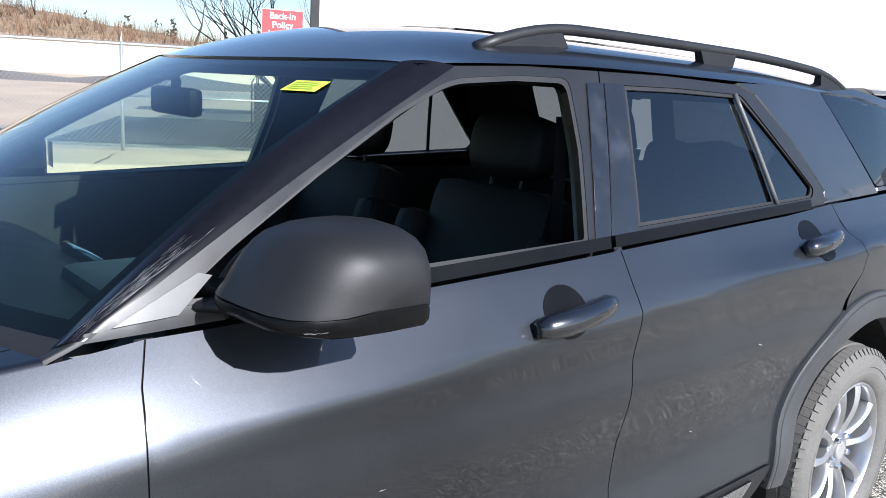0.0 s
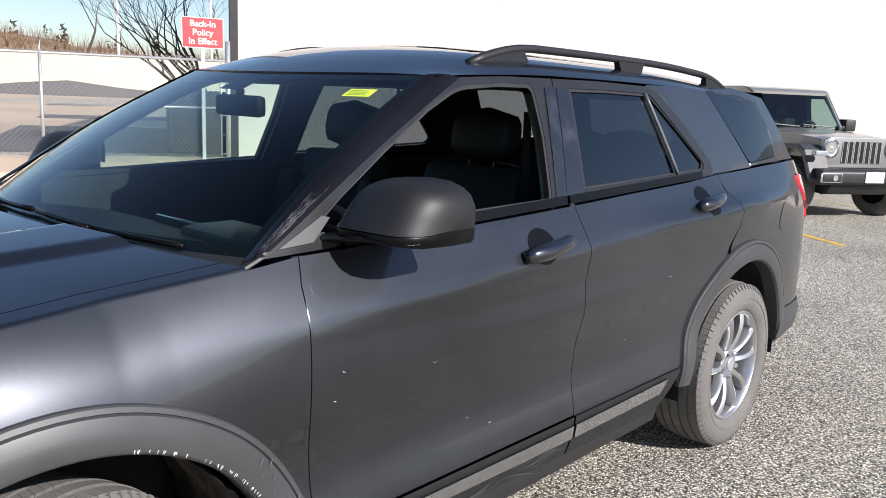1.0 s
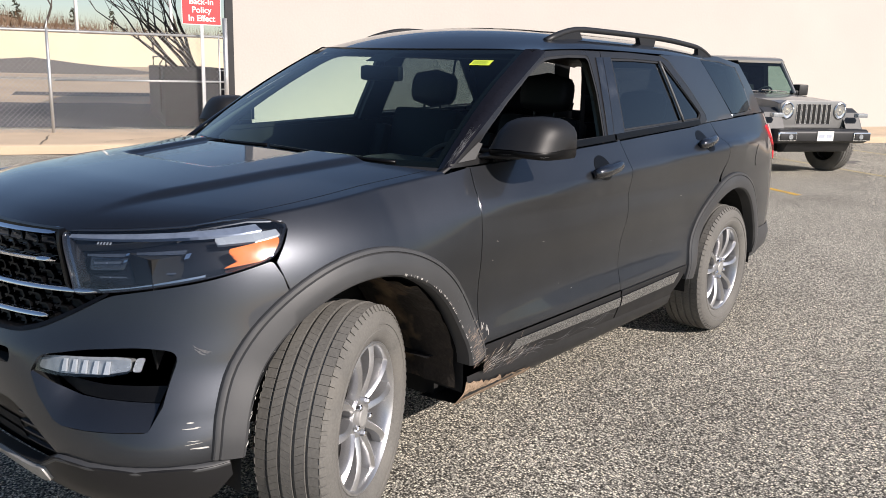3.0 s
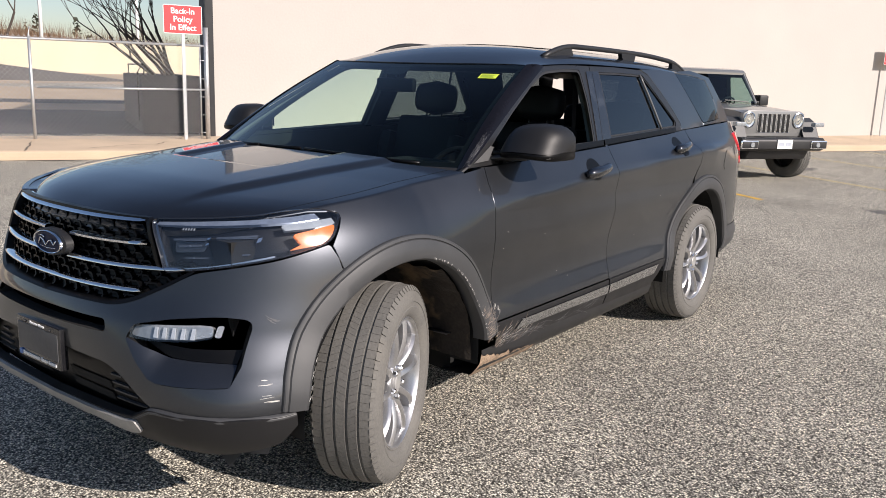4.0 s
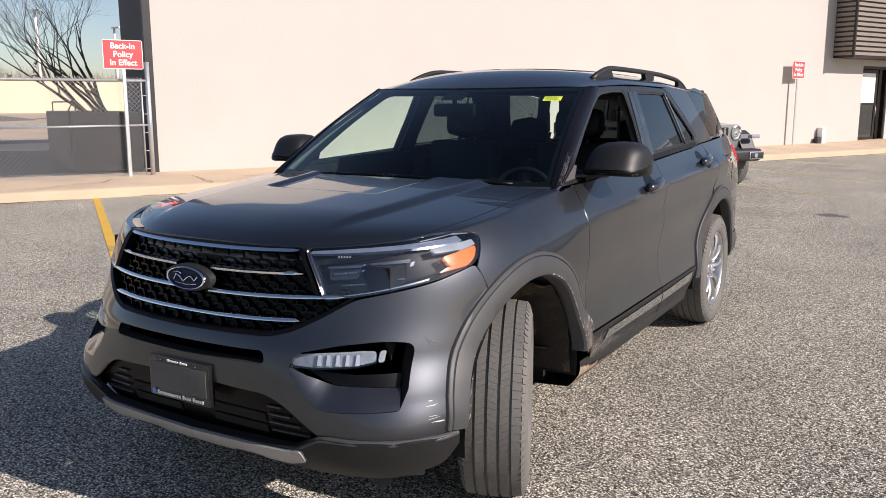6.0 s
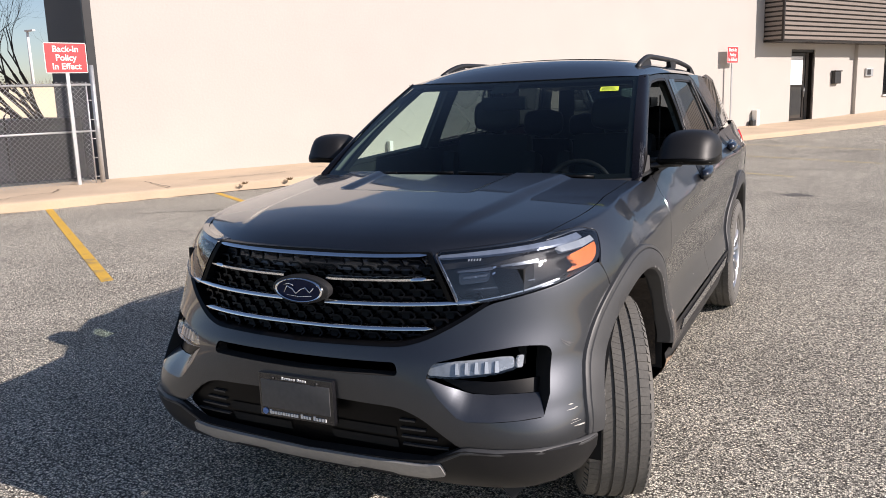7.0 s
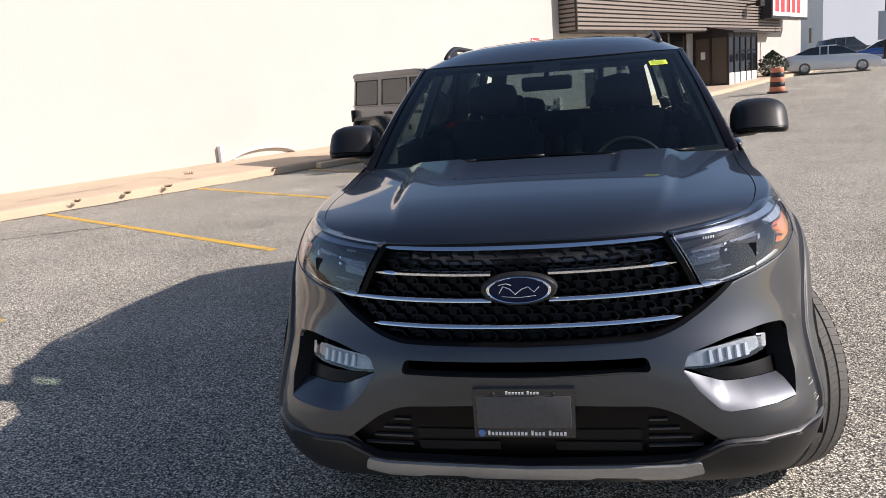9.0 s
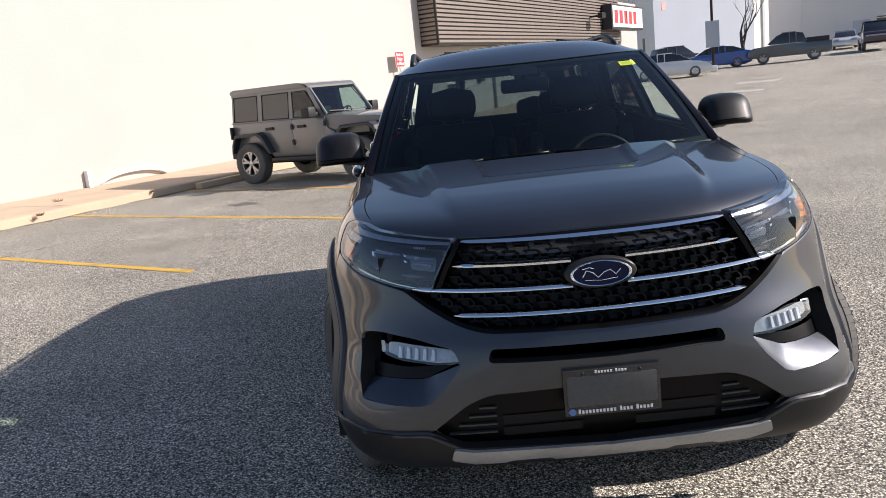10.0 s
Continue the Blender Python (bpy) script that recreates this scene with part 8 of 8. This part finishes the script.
    add_box(bm, 3.76, 3.80, sg * 0.72 - 0.17, sg * 0.72 + 0.17, 0.56, 0.70, bevel=0.02)
    fl = jp("bumper_end", bm, CHROME, label="chrome bumper end")
    bm = bmesh.new()
    add_box(bm, 3.795, 3.81, sg * 0.72 - 0.152, sg * 0.72 + 0.152, 0.576, 0.684, bevel=0.01)
    jp("fog_surround", bm, BLACK, fl)
    bm = bmesh.new()
    add_lathe(bm, [(3.80, 0.045), (3.82, 0.04), (3.82, 0.0005)], 20)
    bmesh.ops.translate(bm, verts=bm.verts, vec=(0, sg * 0.68, 0.63))
    jp("fog_lamp", bm, FOG_CLEAR, fl)
    bm = bmesh.new()
    add_box(bm, -0.66, -0.58, sg * 0.79 - 0.07, sg * 0.79 + 0.06, 0.88, 1.10, bevel=0.015)
    jp("tail_lamp", bm, BLACK)
    bm = bmesh.new()
    add_tube(bm, [(1.97, sg * 0.70, 1.20), (1.58, sg * 0.66, 1.74)], 0.03, 6)
    jp("screen_post", bm, JEEP_GREY)
bm = bmesh.new()
add_grid(bm, [[(1.975, y, 1.21) for y in (-0.70, 0, 0.70)], [(1.59, y, 1.735) for y in (-0.65, 0, 0.65)]])
jp("windscreen", bm, JEEP_GLASS, label="green-tinted windscreen")
for y0 in (-0.45, 0.15):
    bm = bmesh.new()
    add_tube(bm, [(2.02, y0 + 0.35, 1.225), (1.97, y0, 1.245), (1.95, y0 - 0.15, 1.25)], 0.012, 6)
    jp("wiper", bm, BLACK)
# dashboard, front seats and steering wheel seen through the glass
jp("dashboard", box_bm(1.66, 1.95, -0.68, 0.68, 0.95, 1.17, bevel=0.05), BLACK)
for y in (-0.36, 0.36):
    bm = bmesh.new()
    add_box(bm, 0.86, 1.02, y - 0.24, y + 0.24, 0.75, 1.34, bevel=0.06)
    st = jp("front_seat", bm, LEATHER)
    jp("headrest", box_bm(0.84, 0.95, y - 0.13, y + 0.13, 1.38, 1.56, bevel=0.05), LEATHER, st)
bm = bmesh.new()
hub = pose(1.55, 0.36, 1.14, 0, -62, 0)
rings = [[hub @ Vector(((0.18 + 0.016 * math.cos(b)) * math.cos(a), (0.18 + 0.016 * math.cos(b)) * math.sin(a), 0.016 * math.sin(b))) for b in (2 * math.pi * k / 6 for k in range(6))] for a in (2 * math.pi * k / 24 for k in range(24))]
add_grid(bm, rings + [rings[0]], wrap=True)
add_tube(bm, [hub @ Vector((-0.18, 0, 0)), hub @ Vector((0.18, 0, 0))], 0.02, 6)
jp("steering_wheel", bm, BLACK)
# grille with seven slots
bm = bmesh.new()
add_prism(bm, [(-0.66, 0.78), (-0.64, 1.08), (-0.54, 1.125), (0.54, 1.125), (0.64, 1.08), (0.66, 0.78), (0.54, 0.74), (-0.54, 0.74)], 0, 0.07, m=Matrix(((0, 1, 0, 3.40), (1, 0, 0, 0), (0, 0, 1, 0), (0, 0, 0, 1))), bevel=0.012)
bmesh.ops.recalc_face_normals(bm, faces=bm.faces)
gr = jp("grille", bm, JEEP_GREY, label="grey upright grille with seven slots")
for k in range(7):
    y = (k - 3) * 0.098
    bm = bmesh.new()
    add_box(bm, 3.468, 3.476, y - 0.035, y + 0.035, 0.80, 1.075, bevel=0.003)
    jp("grille_slot", bm, VOID, gr)
    bm = bmesh.new()
    add_tube(bm, [(3.476, y + dy, z) for dy, z in ((-0.037, 0.80), (-0.037, 1.075), (0.037, 1.075), (0.037, 0.80), (-0.037, 0.80))], 0.006, 6)
    jp("slot_rim", bm, CHROME, gr)
bm = bmesh.new()
add_prism(bm, [(3.50, 0.52), (3.50, 0.74), (3.74, 0.74), (3.78, 0.70), (3.78, 0.56), (3.70, 0.52)], -0.86, 0.86, bevel=0.02)
jp("front_bumper", bm, BLACK, label="black steel-look front bumper")
bm = bmesh.new()
add_prism(bm, [(3.45, 0.36), (3.45, 0.52), (3.68, 0.52), (3.60, 0.38)], -0.62, 0.62, bevel=0.02)
jp("skid_plate", bm, BLACK)
bm = bmesh.new()
add_prism(bm, [(-0.80, 0.50), (-0.80, 0.68), (-0.60, 0.70), (-0.60, 0.50)], -0.80, 0.80, bevel=0.02)
jp("rear_bumper", bm, CLAD)
PLATE_BAR = surface("pale_plate_print", (0.42, 0.45, 0.52), 0.5, scale=20, vary=0.1)
pl = jp("number_plate", box_bm(3.785, 3.792, -0.155, 0.155, 0.565, 0.715), SIGN_WHITE, label="white number plate with bars for its number")
for y0, y1 in ((-0.125, -0.02), (0.015, 0.12)):
    jp("plate_bar", box_bm(3.792, 3.794, y0, y1, 0.615, 0.665), PLATE_BAR, pl)
bm = bmesh.new()
add_box(bm, -0.5, 3.3, -0.5, 0.5, 0.36, 0.55)
jp("underbody", bm, VOID)


def jeep_wheel_meshes():
    bm = bmesh.new()
    add_lathe(bm, [(-0.11, 0.235), (-0.125, 0.27), (-0.128, 0.33), (-0.115, 0.385), (-0.09, 0.402), (0.09, 0.402), (0.115, 0.385), (0.128, 0.33), (0.125, 0.27), (0.11, 0.235)], 48)
    for k in range(48):
        for xc in (-0.075, -0.02, 0.035, 0.088):
            a0, a1 = 2 * math.pi * (k + (0.5 if xc in (-0.02, 0.088) else 0)) / 48, 2 * math.pi * (k + 0.72 + (0.5 if xc in (-0.02, 0.088) else 0)) / 48
            vs = [bm.verts.new((x, r * math.cos(a), r * math.sin(a))) for r in (0.398, 0.410) for x, a in ((xc - 0.02, a0), (xc + 0.02, a0), (xc + 0.02, a1), (xc - 0.02, a1))]
            for f in ((4, 5, 6, 7), (0, 1, 5, 4), (1, 2, 6, 5), (2, 3, 7, 6), (3, 0, 4, 7)):
                bm.faces.new([vs[i] for i in f])
    bmesh.ops.recalc_face_normals(bm, faces=bm.faces)
    ty = mesh_of("tyre", bm, RUBBER, angle=35)
    bm = bmesh.new()
    add_lathe(bm, [(0.10, 0.238), (0.112, 0.236), (0.112, 0.225), (0.09, 0.218), (-0.05, 0.21)], 40)
    add_lathe(bm, [(0.06, 0.06), (0.10, 0.058), (0.105, 0.045), (0.105, 0.0005)], 24)
    for k in range(5):
        for side in (-1, 1):
            a = radians(72 * k + 18 + side * 12)
            rows = []
            for i in range(5):
                t = i / 4
                r = 0.05 + 0.172 * t
                aa = a - side * radians(10) * (1 - t)
                w = 0.02 + 0.006 * t
                rows.append([(0.095 + 0.01 * t + dx, r * math.cos(aa) - qq * w * math.sin(aa), r * math.sin(aa) + qq * w * math.cos(aa)) for qq, dx in ((-1, -0.03), (-1, 0), (1, 0), (1, -0.03))])
            add_grid(bm, rows)
    bmesh.ops.recalc_face_normals(bm, faces=bm.faces)
    ri = mesh_of("rim", bm, ALLOY, angle=35)
    bm = bmesh.new()
    add_lathe(bm, [(0.03, 0.22), (0.03, 0.0005)], 32)
    return ty, ri, mesh_of("brake_disc", bm, VOID)


JT, JR, JB = jeep_wheel_meshes()
for x, sg, st in ((0, -1, 0), (0, 1, 0), (2.788, -1, 8), (2.788, 1, 8)):
    w = new("wheel", JT)
    w.parent, w.matrix_basis = jeep, pose(x, sg * 0.80, 0.405, 0, 0, 90 * sg + st)
    tagged(w, "black all-terrain tyre on a silver alloy rim")
    for nm, me in (("rim", JR), ("brake_disc", JB)):
        o = new(nm, me)
        o.parent = w

# ---- across the lot: far buildings, parked cars, street things ----
def view_place(x, d, z=None):
    """A place d metres out on a bearing, degrees from straight ahead of the big car's tail, east positive."""
    a = radians(x)
    px, py = -0.38 + d * math.sin(a), -3.35 + d * math.cos(a)
    return Vector((px, py, ground_z(px, py) if z is None else z))


FADED_WHITE = surface("faded_white_paint", (0.50, 0.48, 0.44), 0.8, scale=3, vary=0.2, fine=40, spots=0.8, spot_color=(0.30, 0.28, 0.24))
FAR_WHITE = surface("far_white_cladding", (0.86, 0.83, 0.78), 0.7, scale=0.4, vary=0.05, bump=0.1)
FAR_GREY = surface("far_grey_cladding", (0.58, 0.58, 0.59), 0.7, scale=0.4, vary=0.06, bump=0.1)
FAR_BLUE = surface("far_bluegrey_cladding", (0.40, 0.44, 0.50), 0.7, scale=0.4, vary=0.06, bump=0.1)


def far_building(name, b0, b1, d, d1, h, mt, label):
    """A block whose lit front runs between two bearings."""
    p, q = view_place(b0, d, 0), view_place(b1, d1, 0)
    w = (q - p).length
    turn = math.degrees(math.atan2(q.y - p.y, q.x - p.x))
    b = thing(name, label, "building", at=pose(p.x, p.y, 0.6, 0, 0, turn))
    part("wall", box_bm(0, w, 0, 14, -1.5, h), mt, b)
    part("parapet", box_bm(-0.1, w + 0.1, -0.1, 14.1, h, h + 0.35), mt, b)
    n = max(2, int(w / 3.2))
    bm = bmesh.new()
    for k in range(1, n):
        add_box(bm, w * k / n - 0.05, w * k / n + 0.05, -0.03, -0.002, 0, h)
    part("panel_seam", bm, mt, b)
    return b, w


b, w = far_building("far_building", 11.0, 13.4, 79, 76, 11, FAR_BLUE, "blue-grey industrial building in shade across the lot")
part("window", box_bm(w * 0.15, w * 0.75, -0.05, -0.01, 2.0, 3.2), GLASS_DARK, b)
b, w = far_building("far_building", 13.4, 20.4, 76, 90, 11, FAR_WHITE, "white industrial building in sun across the lot")
part("far_sign", box_bm(w * 0.06, w * 0.62, -0.06, -0.01, 5.4, 6.1), surface("faded_red_letters", (0.80, 0.42, 0.40), 0.7, scale=2, vary=0.2), b, "faded red sign band")
part("dock_door", box_bm(w * 0.55, w * 0.70, -0.06, -0.01, 0.3, 2.9), VOID, b, "dark open dock door")
part("wall_lamp", box_bm(w * 0.40, w * 0.44, -0.4, -0.01, 7.2, 7.6), BRONZE, b)
part("downpipe", box_bm(w * 0.93, w * 0.95, -0.15, -0.01, 0.2, 11), GALV, b)
b, w = far_building("far_building", 20.4, 33.0, 98, 106, 15, FAR_GREY, "grey clad warehouse across the lot")
bm = bmesh.new()
part("glazed_door", box_bm(w * 0.46, w * 0.66, -0.06, -0.01, 0.2, 3.4), GLASS_DARK, b, "glazed overhead door")
for k in range(5):
    part("door_bar", box_bm(w * 0.46, w * 0.66, -0.09, -0.06, 0.2 + 0.75 * k, 0.28 + 0.75 * k), FAR_WHITE, b)
part("side_pane", box_bm(w * 0.36, w * 0.43, -0.06, -0.01, 0.8, 3.2), FAR_BLUE, b)


def parked_car(name, at, prof, roof, width, paint, label, wheels, face="side", group="parked cars"):
    """A car from its side profile; x runs forward. roof: the cabin's profile of glass and its top."""
    c = thing(name, label, "car", group, at=at)
    bm = bmesh.new()
    add_prism(bm, prof, -width / 2, width / 2, bevel=0.07)
    part("body", bm, paint, c, "", angle=35)
    bm = bmesh.new()
    vs = add_prism(bm, roof, -width / 2 + 0.10, width / 2 - 0.10, bevel=0.05)
    zmin, zmax = min(z for x, z in roof), max(z for x, z in roof)
    for v in bm.verts:
        v.co.y *= 1 - 0.14 * (v.co.z - zmin) / (zmax - zmin)
    part("cabin_glass", bm, TINT, c, "dark window glass", angle=35)
    xs = sorted(x for x, z in roof if z > zmax - 0.06)
    bm = bmesh.new()
    add_box(bm, xs[0] - 0.05, xs[-1] + 0.05, -width / 2 + 0.19, width / 2 - 0.19, zmax - 0.03, zmax + 0.025, bevel=0.02)
    part("roof", bm, paint, c, "", angle=35)
    mid = (xs[0] + xs[-1]) / 2
    for sg in (-1, 1):
        for x, zz in ((mid - 0.05, 0), (xs[0] - 0.1, 0)):
            bm = bmesh.new()
            add_tube(bm, [(x, sg * (width / 2 - 0.095), zmin), (x, sg * (width / 2 - 0.19), zmax)], 0.03, 6)
            part("pillar", bm, paint, c)
    for x, r in wheels:
        for sg in (-1, 1):
            bm = bmesh.new()
            add_lathe(bm, [(-0.1, 0.6 * r), (-0.11, 0.9 * r), (-0.06, r), (0.06, r), (0.11, 0.9 * r), (0.1, 0.62 * r)], 28)
            w = part("wheel", bm, RUBBER, c, "", angle=40)
            w.matrix_basis = pose(x, sg * (width / 2 - 0.10), r, 0, 0, 0 if sg > 0 else 180) @ pose(0, 0, 0, 0, 0, 90)
            bm = bmesh.new()
            add_lathe(bm, [(0.09, 0.62 * r), (0.105, 0.6 * r), (0.07, 0.5 * r), (0.09, 0.15 * r), (0.1, 0.0005)], 20)
            for k in range(5):
                a = radians(72 * k)
                add_tube(bm, [(0.10, 0.1 * r * math.cos(a), 0.1 * r * math.sin(a)), (0.10, 0.6 * r * math.cos(a), 0.6 * r * math.sin(a))], 0.03, 5)
            part("rim", bm, ALLOY, w, "", angle=40)
    x0, x1 = min(x for x, z in prof), max(x for x, z in prof)
    zl = 0.62 * max(z for x, z in prof)
    for sg in (-1, 1):
        part("headlamp", box_bm(x1 - 0.30, x1 - 0.015, sg * (width / 2 - 0.25) - 0.2, sg * (width / 2 - 0.25) + 0.2, zl, zl + 0.13, bevel=0.03), LAMP_WHITE, c)
        part("tail_lamp", box_bm(x0 + 0.015, x0 + 0.25, sg * (width / 2 - 0.2) - 0.17, sg * (width / 2 - 0.2) + 0.17, zl + 0.08, zl + 0.24, bevel=0.03), RED_LENS, c)
    return c


SEDAN = [(-2.35, 0.30), (-2.40, 0.65), (-2.33, 1.0), (-1.9, 1.07), (-1.0, 1.0), (0.9, 0.97), (1.75, 0.86), (2.25, 0.70), (2.38, 0.50), (2.35, 0.28), (2.1, 0.20), (-2.1, 0.20)]
SEDAN_ROOF = [(-2.05, 1.03), (-1.2, 1.38), (-0.55, 1.46), (0.15, 1.45), (0.6, 1.33), (1.25, 0.95)]
TRUCK = [(-2.9, 0.50), (-2.92, 1.12), (-1.0, 1.14), (1.2, 1.14), (2.45, 1.05), (2.8, 0.88), (2.85, 0.50), (2.5, 0.38), (-2.7, 0.38)]
TRUCK_ROOF = [(-1.25, 1.10), (-1.0, 1.66), (-0.4, 1.76), (0.4, 1.74), (0.8, 1.62), (1.5, 1.12)]
BIG = [(-2.9, 0.6), (-2.9, 1.25), (-0.9, 1.3), (1.3, 1.32), (2.7, 1.25), (2.9, 1.1), (2.92, 0.6), (2.6, 0.5), (-2.7, 0.5)]
BIG_ROOF = [(-0.95, 1.28), (-0.8, 1.88), (-0.3, 1.96), (0.4, 1.94), (1.2, 1.30)]
VAN = [(-2.3, 0.35), (-2.35, 1.0), (1.0, 1.02), (2.1, 0.95), (2.25, 0.7), (2.25, 0.35), (2.0, 0.28), (-2.1, 0.28)]
VAN_ROOF = [(-2.25, 0.98), (-2.0, 1.62), (-1.2, 1.70), (0.1, 1.68), (1.0, 1.0)]


def paint_of(name, c):
    return surface(name, c, 0.3, 0.3, scale=1.5, vary=0.05, coat=1.0, rough_vary=0.03)


def car_at(bearing, d, turn):
    p = view_place(bearing, d)
    return pose(p.x, p.y, p.z, 0, 0, turn)


W_PAINT, B_PAINT = paint_of("white_car_paint", (0.72, 0.72, 0.72)), paint_of("blue_car_paint", (0.02, 0.09, 0.36))
G_PAINT, M_PAINT = paint_of("slate_car_paint", (0.075, 0.09, 0.11)), paint_of("maroon_car_paint", (0.05, 0.02, 0.035))
parked_car("sedan", car_at(14.2, 51, -12), SEDAN, SEDAN_ROOF, 1.8, W_PAINT, "white sedan parked across the lot", ((-1.4, 0.32), (1.42, 0.32)))
parked_car("sedan", car_at(17.05, 60, 168), SEDAN, SEDAN_ROOF, 1.8, B_PAINT, "bright blue sedan parked across the lot", ((-1.4, 0.33), (1.42, 0.33)))
t = parked_car("pickup_truck", car_at(21.5, 60, 160), [(0.88 * x, z) for x, z in TRUCK], [(0.88 * x, 1.06 * z) for x, z in TRUCK_ROOF], 1.9, G_PAINT, "slate grey pickup with a bed cover parked across the lot", ((-1.55, 0.38), (1.55, 0.38)))
part("bed_cover", box_bm(-2.42, -1.06, -0.85, 0.85, 1.08, 1.42, bevel=0.05), BLACK, t, "black bed cover", angle=40)
t = parked_car("pickup_truck", car_at(26.4, 66, -112), BIG, BIG_ROOF, 2.0, M_PAINT, "dark maroon pickup facing the lot", ((-1.8, 0.42), (1.8, 0.42)))
part("light_bar", box_bm(2.9, 2.95, -0.85, 0.85, 0.95, 1.05), LAMP_WHITE, t)
parked_car("sedan", car_at(24.7, 77, -114), SEDAN, SEDAN_ROOF, 1.8, W_PAINT, "white car parked far across the lot", ((-1.4, 0.33), (1.4, 0.33)))
parked_car("hatchback", car_at(14.9, 70, 10), VAN, VAN_ROOF, 1.75, paint_of("black_car_paint", (0.015, 0.015, 0.017)), "black car parked behind the white sedan", ((-1.4, 0.33), (1.4, 0.33)))
for b, d, seed, L in ((12.0, 66, 45, 2.9), (19.0, 64, 44, 2.5)):
    p = view_place(b, d)
    bare_tree(p, seed, 0.17, L, 4, 0.55, 1, "bare young street tree across the lot", group="street trees", up=0.25)
p = view_place(17.0, 55)
lp = thing("lamp_post", "dark lamp post with a banner across the lot", "lamp post", at=pose(p.x, p.y, p.z))
bm = bmesh.new()
add_tube(bm, [(0, 0, 0), (0, 0, 9)], [0.09, 0.07], 10)
part("pole", bm, BRONZE, lp, "", True)
part("post_base", box_bm(-0.2, 0.2, -0.2, 0.2, 0, 0.4, bevel=0.05), SIGN_WHITE, lp)
part("banner", box_bm(-0.45, 0.40, -0.12, -0.10, 1.5, 3.1), FAR_BLUE, lp, "grey banner")
for dd, b0, b1 in ((34.5, 17.6, 20.0), (40.0, 18.4, 20.9)):
    bm = bmesh.new()
    rows = []
    for k in (0, 0.9):
        rows.append([(q.x, q.y, ground_z(q.x, q.y) + 0.015) for q in (view_place(b0 + (b1 - b0) * i / 6, dd + k) for i in range(7))])
    add_grid(bm, rows)
    bmesh.ops.recalc_face_normals(bm, faces=bm.faces)
    solo("stop_line", bm, FADED_WHITE, "worn white stop line painted on the asphalt", "line", group="stop lines", kind="structure")
# construction drum, bush, entrance island
p = Vector((6.9, 33.0, 0))
drum = thing("traffic_drum", "orange and black striped traffic drum by the kerb", "drum", at=pose(p.x, p.y, ground_z(p.x, p.y)))
ORANGE = surface("faded_orange_plastic", (0.62, 0.22, 0.12), 0.6, scale=6, vary=0.15)
bm = bmesh.new()
add_lathe(bm, [(0, 0.40), (0.07, 0.40), (0.08, 0.33)], 24, axis="z")
part("drum_base", bm, BLACK, drum, "black rubber base")
for k in range(5):
    bm = bmesh.new()
    r = 0.30 - 0.012 * k
    add_lathe(bm, [(0.08 + 0.19 * k, r), (0.09 + 0.19 * k, r + 0.008), (0.26 + 0.19 * k, r - 0.004), (0.27 + 0.19 * k, r - 0.012)] + ([(0.27 + 0.19 * k, 0.0005)] if k == 4 else []), 24, axis="z")
    part("drum_band", bm, ORANGE if k % 2 == 0 else BLACK, drum, "", True)
rng = random.Random(8)


def leaf_clump(name, p, r, h, mt, label, n=900, size=0.05, blades=False):
    bm = bmesh.new()
    for _ in range(n):
        a, z, t = rng.uniform(0, 6.28), rng.random(), rng.random() ** 0.5
        rr = r * t * (math.sin(math.pi * min(1, 0.15 + z * 0.85)) if not blades else 0.5 + 0.7 * z)
        c = Vector((rr * math.cos(a), rr * math.sin(a), z * h))
        if blades:
            e = Vector((rng.uniform(-1, 1), rng.uniform(-1, 1), 0)).normalized() * 0.012
            b0 = Vector((0.4 * c.x, 0.4 * c.y, 0))
            bm.faces.new([bm.verts.new(b0 - e), bm.verts.new(b0 + e), bm.verts.new(c)])
        else:
            bm.faces.new([bm.verts.new(c + Vector((rng.uniform(-1, 1), rng.uniform(-1, 1), rng.uniform(-1, 1))) * size) for _ in range(3)])
    return solo(name, bm, mt, label, "shrub", at=pose(p.x, p.y, ground_z(p.x, p.y) + 0.12))


leaf_clump("bush", lot(43.3, -11.9), 0.85, 1.35, surface("dark_evergreen", (0.03, 0.045, 0.022), 0.8, scale=6, vary=0.4), "dark clipped evergreen bush by the entrance", 4200, 0.06)
leaf_clump("dry_grass_clump", lot(53, -11.0), 1.6, 1.1, DRY_GRASS, "tawny ornamental grass clump on the island", 700, blades=True)
leaf_clump("dry_grass_clump", lot(55.5, -10.4), 1.4, 1.0, DRY_GRASS, "tawny ornamental grass clump on the island", 600, blades=True)
leaf_clump("dry_grass_clump", lot(50.5, -11.4), 1.0, 0.6, DRY_GRASS, "tawny ornamental grass clump on the island", 400, blades=True)
# weeds and stones along the kerb
for s, d, r in ((3.9, -11.15, 0.08), (5.6, -11.16, 0.10), (8.1, -11.2, 0.06), (4.8, -11.16, 0.08), (6.9, -12.4, 0.10)):
    q = lot(s, d)
    leaf_clump("weed", q, r, 0.06 if d > -11.3 else 0.12, DRY_GRASS, "small dry weed in the kerb joint", 60, blades=True)
# wheel stop
solo("wheel_stop", box_bm(-0.95, 0.95, -0.09, 0.09, 0, 0.13, bevel=0.03), CONCRETE, "low concrete wheel stop behind the off-roader", "wheel stop", at=lot_pose(10.05, -11.0))
